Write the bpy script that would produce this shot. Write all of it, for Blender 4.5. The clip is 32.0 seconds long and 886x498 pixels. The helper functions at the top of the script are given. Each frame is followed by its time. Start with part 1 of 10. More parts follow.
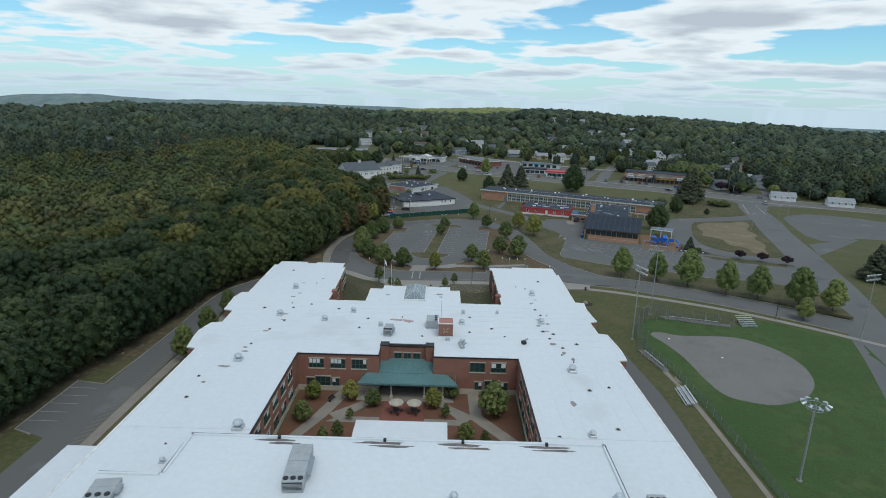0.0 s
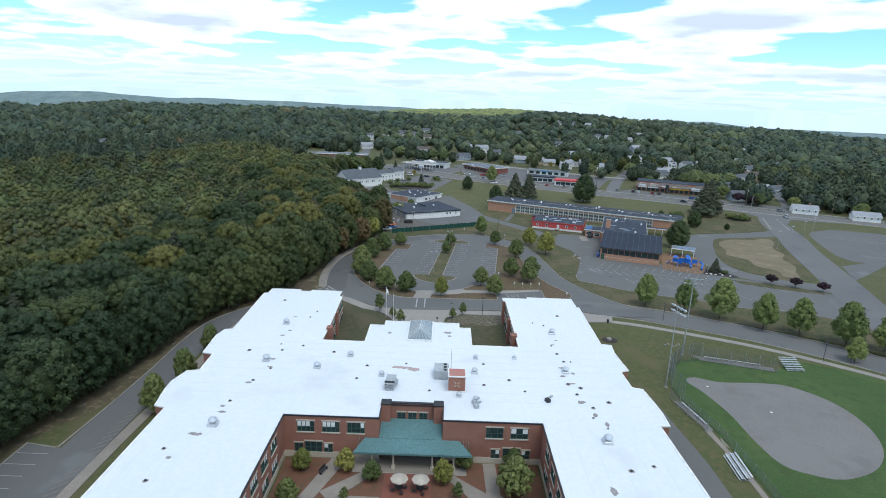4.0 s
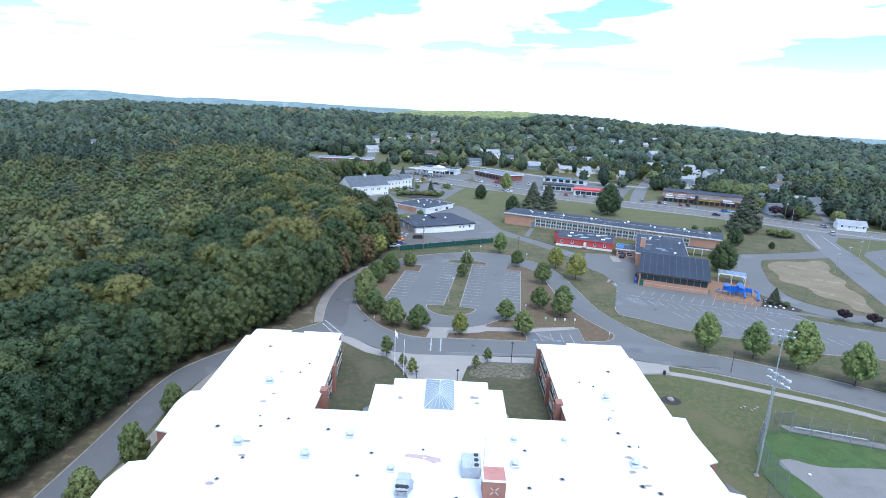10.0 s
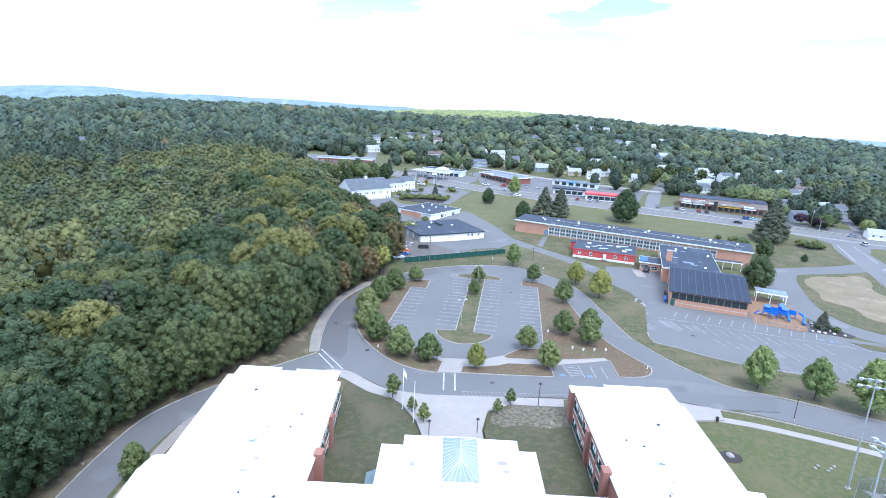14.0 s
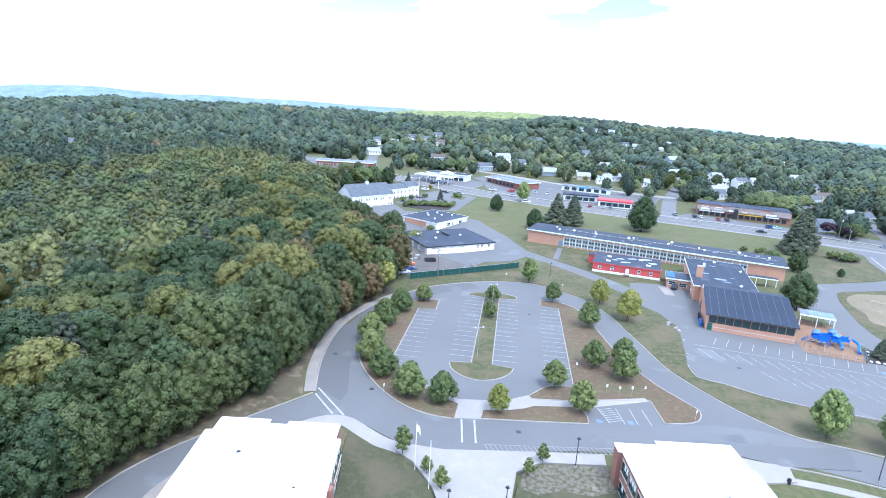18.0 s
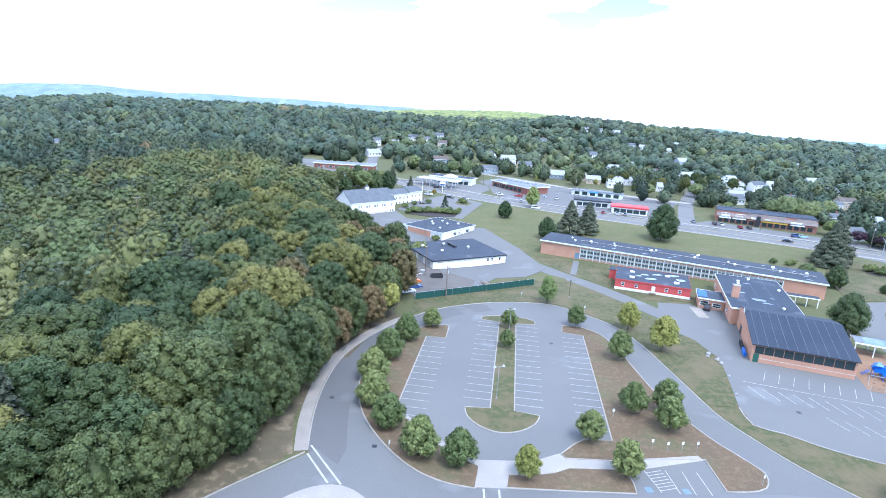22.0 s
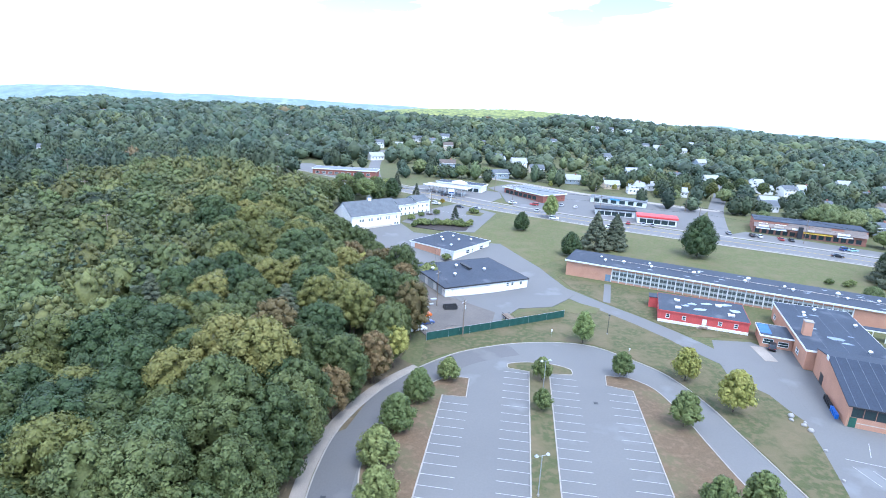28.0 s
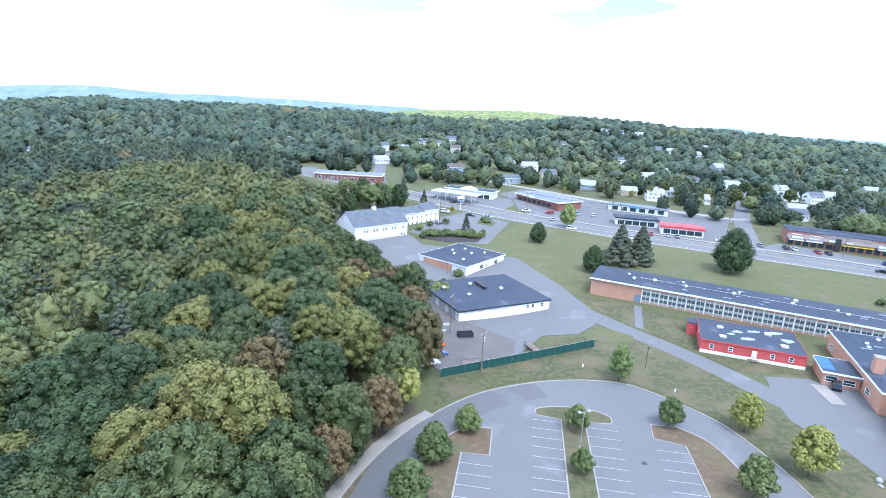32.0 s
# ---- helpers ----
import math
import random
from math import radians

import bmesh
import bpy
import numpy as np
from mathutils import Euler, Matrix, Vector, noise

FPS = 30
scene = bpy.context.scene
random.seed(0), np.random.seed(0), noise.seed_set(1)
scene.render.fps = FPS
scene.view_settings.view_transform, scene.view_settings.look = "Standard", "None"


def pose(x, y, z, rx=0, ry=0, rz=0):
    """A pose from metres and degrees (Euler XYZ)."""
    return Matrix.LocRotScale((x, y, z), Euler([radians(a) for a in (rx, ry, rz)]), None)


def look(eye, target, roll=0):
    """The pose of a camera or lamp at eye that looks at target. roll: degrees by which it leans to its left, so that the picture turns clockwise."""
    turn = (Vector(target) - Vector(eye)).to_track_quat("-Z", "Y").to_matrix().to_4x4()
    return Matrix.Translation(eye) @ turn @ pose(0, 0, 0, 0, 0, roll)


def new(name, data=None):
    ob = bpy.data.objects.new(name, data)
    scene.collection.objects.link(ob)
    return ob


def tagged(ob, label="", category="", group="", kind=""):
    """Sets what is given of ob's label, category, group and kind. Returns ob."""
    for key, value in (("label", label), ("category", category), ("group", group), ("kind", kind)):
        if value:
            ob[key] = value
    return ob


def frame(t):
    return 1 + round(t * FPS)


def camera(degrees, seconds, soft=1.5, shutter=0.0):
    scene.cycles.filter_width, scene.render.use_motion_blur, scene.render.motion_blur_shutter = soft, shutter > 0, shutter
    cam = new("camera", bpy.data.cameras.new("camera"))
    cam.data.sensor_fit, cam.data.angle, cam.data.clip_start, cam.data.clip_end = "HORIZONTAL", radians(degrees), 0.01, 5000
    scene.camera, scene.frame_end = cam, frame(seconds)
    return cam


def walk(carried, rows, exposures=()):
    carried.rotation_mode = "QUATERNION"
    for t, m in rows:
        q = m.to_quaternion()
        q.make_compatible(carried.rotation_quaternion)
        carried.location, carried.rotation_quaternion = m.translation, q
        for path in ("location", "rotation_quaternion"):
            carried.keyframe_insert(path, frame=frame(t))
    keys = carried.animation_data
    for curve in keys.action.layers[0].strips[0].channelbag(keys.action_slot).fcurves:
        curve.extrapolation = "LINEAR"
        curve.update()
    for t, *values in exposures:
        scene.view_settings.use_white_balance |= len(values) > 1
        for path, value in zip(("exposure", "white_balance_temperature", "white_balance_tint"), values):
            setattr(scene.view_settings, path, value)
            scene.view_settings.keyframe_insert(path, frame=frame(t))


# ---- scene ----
# seconds, stops, kelvin, tint
EXPOSURES = [(0, -0.38, 6000, 1), (3, 0.00, 5900, 2.4), (6, 0.42, 5400, 6), (9, 0.77, 5180, 8.6), (11, 1.05, 5190, 10.3), (13, 1.34, 5200, 12), (19, 1.61, 5150, 12), (32, 1.60, 5150, 12)]

# ---- camera and walk: seconds, eye, yaw to the left, pitch up, roll (degrees) ----
cam = camera(76.30, 32.0, soft=0.95)
PATH = [
    (0, 10.89, 0.51, 52.76, -0.131, -14.760, 1.703),
    (1, 10.54, 5.03, 53.61, -0.060, -14.821, 1.770),
    (2, 9.97, 9.11, 54.97, -0.103, -15.045, 1.958),
    (3, 9.80, 13.03, 55.61, 0.122, -14.945, 2.034),
    (3.5, 9.12, 15.32, 55.63, -0.089, -14.776, 2.161),
    (5.5, 8.32, 24.17, 55.51, 0.270, -14.751, 2.390),
    (6, 7.66, 26.38, 55.64, 0.215, -14.796, 2.687),
    (7, 6.91, 30.83, 55.78, 0.267, -14.822, 2.674),
    (8, 6.04, 35.87, 55.08, 0.279, -14.578, 2.590),
    (9, 5.03, 40.26, 55.62, 0.220, -14.713, 3.012),
    (10, 4.55, 45.09, 55.37, 0.335, -14.579, 2.688),
    (11, 3.71, 49.89, 55.32, 0.323, -14.501, 2.575),
    (12, 2.61, 54.82, 55.48, 0.235, -14.658, 2.799),
    (13, 1.86, 59.17, 55.45, 0.261, -14.731, 2.869),
    (14, 0.82, 63.61, 55.28, 0.203, -14.710, 3.117),
    (14.5, 0.82, 65.17, 55.25, 0.424, -14.617, 3.163),
    (16.5, -1.18, 74.52, 55.12, 0.317, -14.719, 3.462),
    (17, -2.02, 76.85, 54.72, 0.103, -14.558, 3.525),
    (18, -2.88, 81.04, 55.01, 0.100, -14.591, 3.324),
    (19, -3.85, 85.65, 55.02, 0.023, -14.590, 3.274),
    (20, -4.72, 90.29, 55.31, -0.043, -14.719, 3.305),
    (21, -5.62, 94.98, 55.36, -0.169, -14.716, 3.373),
    (22, -6.08, 99.38, 55.45, -0.003, -14.688, 3.393),
    (23, -6.58, 103.67, 55.51, 0.090, -14.685, 3.172),
    (24, -7.61, 108.39, 55.67, -0.041, -14.847, 3.350),
    (25, -8.16, 112.94, 55.83, 0.046, -14.870, 3.268),
    (25.5, -8.76, 115.08, 55.76, -0.008, -14.789, 3.255),
    (27.5, -9.56, 123.98, 56.16, 0.206, -14.821, 3.179),
    (28, -9.65, 126.22, 56.28, 0.318, -14.829, 3.055),
    (29, -10.53, 130.59, 56.45, 0.395, -14.880, 3.240),
    (30, -11.20, 135.86, 56.00, 0.425, -14.763, 3.194),
    (30.5, -11.60, 137.82, 56.16, 0.468, -14.748, 3.130),
    (31.5, -12.46, 142.26, 56.07, 0.603, -14.742, 3.314),
    (32, -12.67, 144.40, 56.21, 0.713, -14.730, 3.158),
]


def heading(x, y, z, yaw, pitch, roll):
    a, b = radians(yaw), radians(pitch)
    ahead = Vector((-math.sin(a) * math.cos(b), math.cos(a) * math.cos(b), math.sin(b)))
    return look((x, y, z), Vector((x, y, z)) + ahead * 50, roll)


walk(cam, [(t, heading(*row)) for t, *row in PATH], exposures=EXPOSURES)

# ---- light: sky gain, cloud brightness, sun ----
SKY_GAIN, CLOUD, SUN_POWER = 0.15, 1.05, 1.5

# ---- world: bright sky with broken cloud, soft sun ----
SUN_ELEV, SUN_ROT = radians(62), radians(150)
world = bpy.data.worlds.new("sky")
scene.world = world
world.use_nodes = True
wt = world.node_tree
wt.nodes.clear()


def wnode(kind, **kw):
    n = wt.nodes.new(kind)
    for k, v in kw.items():
        if k == "operation":
            n.operation = v
        elif k == "blend_type":
            n.blend_type = v
        else:
            n.inputs[k].default_value = v
    return n


sky = wt.nodes.new("ShaderNodeTexSky")
sky.sky_type = "NISHITA"
sky.sun_disc = False
sky.sun_elevation, sky.sun_rotation = SUN_ELEV, SUN_ROT
sky.air_density, sky.dust_density, sky.ozone_density = 1.0, 0.3, 2.0
coord = wt.nodes.new("ShaderNodeTexCoord")
sep = wt.nodes.new("ShaderNodeSeparateXYZ")
wt.links.new(coord.outputs["Generated"], sep.inputs[0])
up = wnode("ShaderNodeMath", operation="MAXIMUM")
wt.links.new(sep.outputs["Z"], up.inputs[0])
up.inputs[1].default_value = 0.0
lift = wnode("ShaderNodeMath", operation="ADD")
wt.links.new(up.outputs[0], lift.inputs[0])
lift.inputs[1].default_value = 0.078
dx = wnode("ShaderNodeMath", operation="DIVIDE")
dy = wnode("ShaderNodeMath", operation="DIVIDE")
wt.links.new(sep.outputs["X"], dx.inputs[0])
wt.links.new(sep.outputs["Y"], dy.inputs[0])
wt.links.new(lift.outputs[0], dx.inputs[1])
wt.links.new(lift.outputs[0], dy.inputs[1])
flat = wt.nodes.new("ShaderNodeCombineXYZ")
wt.links.new(dx.outputs[0], flat.inputs[0])
wt.links.new(dy.outputs[0], flat.inputs[1])
big = wnode("ShaderNodeTexNoise", Scale=0.72, Detail=8.0, Roughness=0.5, Distortion=0.1)
wt.links.new(flat.outputs[0], big.inputs["Vector"])
cover = wt.nodes.new("ShaderNodeValToRGB")
cover.color_ramp.elements[0].position, cover.color_ramp.elements[0].color = 0.452, (0, 0, 0, 1)
cover.color_ramp.elements[1].position, cover.color_ramp.elements[1].color = 0.495, (1, 1, 1, 1)
wt.links.new(big.outputs["Fac"], cover.inputs[0])
shade = wt.nodes.new("ShaderNodeValToRGB")
shade.color_ramp.elements[0].position, shade.color_ramp.elements[0].color = 0.52, (1.08, 1.08, 1.08, 1)
shade.color_ramp.elements[1].position, shade.color_ramp.elements[1].color = 0.63, (0.66, 0.69, 0.75, 1)
wt.links.new(big.outputs["Fac"], shade.inputs[0])
gain = wnode("ShaderNodeMixRGB", blend_type="MULTIPLY", Fac=1.0)
gain.inputs["Color2"].default_value = (SKY_GAIN * 0.8, SKY_GAIN * 1.04, SKY_GAIN * 1.12, 1)
wt.links.new(sky.outputs[0], gain.inputs["Color1"])
cloud = wnode("ShaderNodeMixRGB", blend_type="MULTIPLY", Fac=1.0)
cloud.inputs["Color2"].default_value = (CLOUD, CLOUD, CLOUD * 1.02, 1)
wt.links.new(shade.outputs[0], cloud.inputs["Color1"])
both = wnode("ShaderNodeMixRGB", blend_type="MIX")
wt.links.new(cover.outputs[0], both.inputs["Fac"])
wt.links.new(gain.outputs[0], both.inputs["Color1"])
wt.links.new(cloud.outputs[0], both.inputs["Color2"])
back = wt.nodes.new("ShaderNodeBackground")
back.inputs["Strength"].default_value = 1.0
haze = wt.nodes.new("ShaderNodeValToRGB")
haze.color_ramp.elements[0].position, haze.color_ramp.elements[0].color = 0.0, (0.82, 0.82, 0.82, 1)
haze.color_ramp.elements[1].position, haze.color_ramp.elements[1].color = 0.08, (0, 0, 0, 1)
wt.links.new(up.outputs[0], haze.inputs[0])
air = wnode("ShaderNodeMixRGB", blend_type="MIX")
air.inputs["Color2"].default_value = (0.72, 0.86, 0.97, 1)
wt.links.new(haze.outputs[0], air.inputs["Fac"])
wt.links.new(both.outputs[0], air.inputs["Color1"])
wt.links.new(air.outputs[0], back.inputs["Color"])
wout = wt.nodes.new("ShaderNodeOutputWorld")
wt.links.new(back.outputs[0], wout.inputs["Surface"])

lamp = bpy.data.lights.new("sun", "SUN")
lamp.energy, lamp.angle, lamp.color = SUN_POWER, radians(25), (1.0, 0.95, 0.88)
sun = new("sun", lamp)
sun_from = Vector((math.sin(SUN_ROT) * math.cos(SUN_ELEV), math.cos(SUN_ROT) * math.cos(SUN_ELEV), math.sin(SUN_ELEV)))
sun.matrix_world = look(sun_from * 100, (0, 0, 0))


# ---- materials ----
def material(name, colour, rough=0.8, second=None, scale=1.0, spots=0.5, fine=12.0, bump=0.15, metal=0.0, stain=None, stain_scale=0.08,
             stain_at=0.58, stain_soft=0.08, piece=0.0, island=0.0, spec=0.3, bump_dist=0.05, coat=0.0, speck=0.18, tuft=None, tuft_scale=0.7, tuft_at=0.5):
    """Procedural surface: broad patches between two colours, fine grain, optional stains, variation per piece and relief."""
    m = bpy.data.materials.new(name)
    m.use_nodes = True
    nt = m.node_tree
    bsdf = nt.nodes["Principled BSDF"]
    link = nt.links.new
    tc = nt.nodes.new("ShaderNodeTexCoord")
    second = second or tuple(c * 0.8 for c in colour)

    def tex(size, detail):
        n = nt.nodes.new("ShaderNodeTexNoise")
        n.inputs["Scale"].default_value, n.inputs["Detail"].default_value = size, detail
        link(tc.outputs["Object"], n.inputs["Vector"])
        return n.outputs["Fac"]

    def ramp(src, a, b):
        r = nt.nodes.new("ShaderNodeMapRange")
        r.inputs["From Min"].default_value, r.inputs["From Max"].default_value = a, b
        link(src, r.inputs["Value"])
        return r.outputs["Result"]

    def mix(kind, fac, a, b):
        n = nt.nodes.new("ShaderNodeMixRGB")
        n.blend_type = kind
        for key, v in (("Fac", fac), ("Color1", a), ("Color2", b)):
            if isinstance(v, (int, float)):
                n.inputs[key].default_value = v
            elif isinstance(v, tuple):
                n.inputs[key].default_value = (*v, 1)
            else:
                link(v, n.inputs[key])
        return n.outputs["Color"]

    broad = ramp(tex(scale, 5), 0.5 - spots * 0.3, 0.5 + spots * 0.3)
    grain = tex(scale * fine, 4)
    col = mix("MIX", broad, colour, second)
    g = nt.nodes.new("ShaderNodeMapRange")
    g.inputs["From Min"].default_value, g.inputs["From Max"].default_value = 0.3, 0.7
    g.inputs["To Min"].default_value, g.inputs["To Max"].default_value = 1 - speck, 1 + speck
    link(grain, g.inputs["Value"])
    col = mix("MULTIPLY", 1.0, col, g.outputs["Result"])
    if stain:
        col = mix("MIX", ramp(tex(stain_scale, 6), stain_at, stain_at + stain_soft), col, stain)
    if tuft:
        col = mix("MIX", ramp(tex(tuft_scale, 7), tuft_at - 0.06, tuft_at + 0.10), col, tuft)
    for strength, source in ((piece, "ShaderNodeObjectInfo"), (island, "ShaderNodeNewGeometry")):
        if strength:
            n = nt.nodes.new(source)
            v = nt.nodes.new("ShaderNodeMapRange")
            v.inputs["To Min"].default_value, v.inputs["To Max"].default_value = 1 - strength, 1 + strength
            link(n.outputs["Random" if piece and source == "ShaderNodeObjectInfo" else "Random Per Island"], v.inputs["Value"])
            col = mix("MULTIPLY", 1.0, col, v.outputs["Result"])
    link(col, bsdf.inputs["Base Color"])
    bsdf.inputs["Roughness"].default_value, bsdf.inputs["Metallic"].default_value = rough, metal
    bsdf.inputs["Specular IOR Level"].default_value = spec
    bsdf.inputs["Coat Weight"].default_value = coat
    if bump:
        b = nt.nodes.new("ShaderNodeBump")
        b.inputs["Strength"].default_value, b.inputs["Distance"].default_value = bump, bump_dist
        link(grain, b.inputs["Height"])
        link(b.outputs["Normal"], bsdf.inputs["Normal"])
    return m


def foliage(name, dark, light, wide=False, cells=2.4):
    """Leaves: light and dark by leaf, shade of the gaps put in the colour, and a hue that differs from tree to tree."""
    m = bpy.data.materials.new(name)
    m.use_nodes = True
    nt = m.node_tree
    bsdf, link = nt.nodes["Principled BSDF"], nt.links.new
    geo, info = nt.nodes.new("ShaderNodeNewGeometry"), nt.nodes.new("ShaderNodeObjectInfo")
    tc, no = nt.nodes.new("ShaderNodeTexCoord"), nt.nodes.new("ShaderNodeTexNoise")
    no.inputs["Scale"].default_value, no.inputs["Detail"].default_value = 0.35, 3
    link(tc.outputs["Object"], no.inputs["Vector"])
    r = nt.nodes.new("ShaderNodeValToRGB")
    r.color_ramp.elements[0].color, r.color_ramp.elements[1].color = (*dark, 1), (*light, 1)
    r.color_ramp.elements[0].position, r.color_ramp.elements[1].position = 0.1, 0.9
    add = nt.nodes.new("ShaderNodeMath")
    add.operation = "MULTIPLY_ADD"
    link(geo.outputs["Random Per Island"], add.inputs[0])
    add.inputs[1].default_value = 0.08 if wide else 0.14
    sub = nt.nodes.new("ShaderNodeMath")
    sub.operation = "MULTIPLY_ADD"
    link(no.outputs["Fac"], sub.inputs[0])
    sub.inputs[1].default_value, sub.inputs[2].default_value = (0.7, -0.03) if wide else (0.9, -0.16)
    link(sub.outputs[0], add.inputs[2])
    link(add.outputs[0], r.inputs[0])
    hs = nt.nodes.new("ShaderNodeHueSaturation")
    hue = nt.nodes.new("ShaderNodeMapRange")
    hue.inputs["To Min"].default_value, hue.inputs["To Max"].default_value = 0.478, 0.512
    if wide:
        tone, split = nt.nodes.new("ShaderNodeAttribute"), nt.nodes.new("ShaderNodeSeparateXYZ")
        tone.attribute_name = "tree_tone"
        link(tone.outputs["Vector"], split.inputs[0])
        rand_a, rand_b = split.outputs[0], split.outputs[1]
    else:
        rand_a = rand_b = info.outputs["Random"]
    link(rand_a, hue.inputs["Value"])
    link(hue.outputs["Result"], hs.inputs["Hue"])
    val = nt.nodes.new("ShaderNodeMapRange")
    val.inputs["From Min"].default_value, val.inputs["From Max"].default_value = 0, 1
    val.inputs["To Min"].default_value, val.inputs["To Max"].default_value = (1.3, 0.66) if wide else (1.3, 0.75)
    link(rand_b, val.inputs["Value"])
    link(val.outputs["Result"], hs.inputs["Value"])
    hs.inputs["Saturation"].default_value = 0.98
    link(r.outputs[0], hs.inputs["Color"])
    # shade between leaf clusters, painted: colour darkens away from each cell's centre
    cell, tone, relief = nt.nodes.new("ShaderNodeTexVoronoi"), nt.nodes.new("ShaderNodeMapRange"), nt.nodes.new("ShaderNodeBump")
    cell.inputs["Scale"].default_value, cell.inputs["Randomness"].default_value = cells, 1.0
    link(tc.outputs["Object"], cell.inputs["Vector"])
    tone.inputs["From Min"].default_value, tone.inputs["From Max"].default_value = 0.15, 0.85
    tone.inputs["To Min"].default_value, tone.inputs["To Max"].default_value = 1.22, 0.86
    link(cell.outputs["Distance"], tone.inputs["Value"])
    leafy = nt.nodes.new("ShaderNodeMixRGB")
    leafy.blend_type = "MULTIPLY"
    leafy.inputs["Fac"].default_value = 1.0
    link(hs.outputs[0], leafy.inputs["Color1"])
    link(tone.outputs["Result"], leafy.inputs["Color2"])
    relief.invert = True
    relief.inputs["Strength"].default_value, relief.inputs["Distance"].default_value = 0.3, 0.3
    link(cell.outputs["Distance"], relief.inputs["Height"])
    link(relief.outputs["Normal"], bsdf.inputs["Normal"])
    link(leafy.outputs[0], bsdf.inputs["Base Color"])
    bsdf.inputs["Roughness"].default_value = 0.6
    bsdf.inputs["Specular IOR Level"].default_value = 0.2
    return m


def glass(name, colour, rough=0.08):
    m = material(name, colour, rough, scale=0.6, spots=0.8, bump=0.0, spec=0.5)
    return m


GRASS_DRY = material("grass_dry", (0.086, 0.092, 0.036), 0.95, (0.064, 0.077, 0.027), 0.2, 0.85, 40, 0.5, stain=(0.128, 0.106, 0.056), stain_scale=0.1, stain_at=0.53, stain_soft=0.2, tuft=(0.104, 0.096, 0.044), tuft_scale=1.1, tuft_at=0.51)
GRASS_FRONT = material("grass_front", (0.080, 0.092, 0.030), 0.95, (0.095, 0.096, 0.038), 0.22, 0.85, 40, 0.5, stain=(0.122, 0.104, 0.052), stain_scale=0.13, stain_at=0.5, stain_soft=0.2, tuft=(0.108, 0.098, 0.046), tuft_scale=0.7, tuft_at=0.53)
GRASS_FIELD = material("grass_field", (0.062, 0.100, 0.028), 0.95, (0.044, 0.080, 0.022), 0.05, 0.9, 50, 0.5, stain=(0.078, 0.105, 0.034), stain_scale=0.16, stain_at=0.52, stain_soft=0.2, tuft=(0.050, 0.076, 0.024), tuft_scale=0.45, tuft_at=0.56)
GRASS_LAWN = material("grass_lawn", (0.070, 0.074, 0.028), 0.95, (0.052, 0.060, 0.022), 0.4, 0.85, 40, 0.5, stain=(0.120, 0.096, 0.052), stain_scale=0.12, stain_at=0.47, stain_soft=0.14, tuft=(0.105, 0.090, 0.046), tuft_scale=0.8, tuft_at=0.51)
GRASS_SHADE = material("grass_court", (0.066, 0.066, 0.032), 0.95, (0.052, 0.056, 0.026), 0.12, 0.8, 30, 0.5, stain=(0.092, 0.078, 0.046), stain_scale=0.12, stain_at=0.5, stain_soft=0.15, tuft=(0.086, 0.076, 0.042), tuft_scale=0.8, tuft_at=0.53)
WORN_SOIL = material("worn_soil", (0.165, 0.138, 0.102), 0.95, (0.120, 0.104, 0.074), 0.5, 0.8, 30, 0.4, stain=(0.200, 0.170, 0.130), stain_scale=0.3, stain_at=0.55, stain_soft=0.15, tuft=(0.074, 0.072, 0.038), tuft_scale=1.4, tuft_at=0.5)
MULCH = material("mulch", (0.120, 0.080, 0.046), 0.95, (0.096, 0.072, 0.042), 0.15, 0.8, 30, 0.6, stain=(0.098, 0.088, 0.044), stain_scale=0.12, stain_at=0.5, stain_soft=0.15, tuft=(0.140, 0.098, 0.060), tuft_scale=0.9, tuft_at=0.56)
MULCH_RED = material("mulch_red", (0.165, 0.080, 0.050), 0.95, (0.125, 0.064, 0.040), 0.4, 0.8, 20, 0.6, tuft=(0.105, 0.075, 0.045), tuft_scale=0.6, tuft_at=0.58)
DIRT = material("dirt", (0.215, 0.168, 0.112), 0.95, (0.135, 0.115, 0.066), 0.10, 0.75, 30, 0.4, stain=(0.275, 0.228, 0.165), stain_scale=0.12, stain_at=0.55, stain_soft=0.15, tuft=(0.165, 0.136, 0.082), tuft_scale=0.6, tuft_at=0.53)
INFIELD = material("infield_clay", (0.165, 0.155, 0.145), 0.95, (0.200, 0.189, 0.176), 0.09, 0.85, 60, 0.3, stain=(0.138, 0.130, 0.122), stain_scale=0.07, stain_at=0.52, stain_soft=0.2, tuft=(0.190, 0.180, 0.168), tuft_scale=0.35, tuft_at=0.53)
ASPHALT = material("asphalt", (0.138, 0.135, 0.129), 0.9, (0.120, 0.118, 0.114), 0.045, 0.7, 60, 0.12, stain=(0.155, 0.155, 0.153), stain_scale=0.09, stain_at=0.6, speck=0.04)
ASPHALT_ROAD = material("asphalt_road", (0.152, 0.148, 0.141), 0.9, (0.126, 0.125, 0.124), 0.05, 0.7, 60, 0.12, stain=(0.11, 0.11, 0.112), stain_scale=0.11, stain_at=0.6, speck=0.04)
CONCRETE = material("concrete", (0.300, 0.272, 0.236), 0.9, (0.250, 0.230, 0.202), 0.25, 0.7, 30, 0.2, tuft=(0.265, 0.246, 0.220), tuft_scale=0.5, tuft_at=0.5)
CONCRETE_OLD = material("concrete_old", (0.27, 0.238, 0.20), 0.9, (0.22, 0.194, 0.163), 0.3, 0.7, 30, 0.2)
PAINT_LINE = material("line_paint", (0.42, 0.42, 0.41), 0.8, (0.26, 0.26, 0.26), 0.8, 0.7, 8, 0.0)
PAINT_YELLOW = material("yellow_paint", (0.42, 0.30, 0.08), 0.8, None, 0.8, 0.7, 8, 0.0)
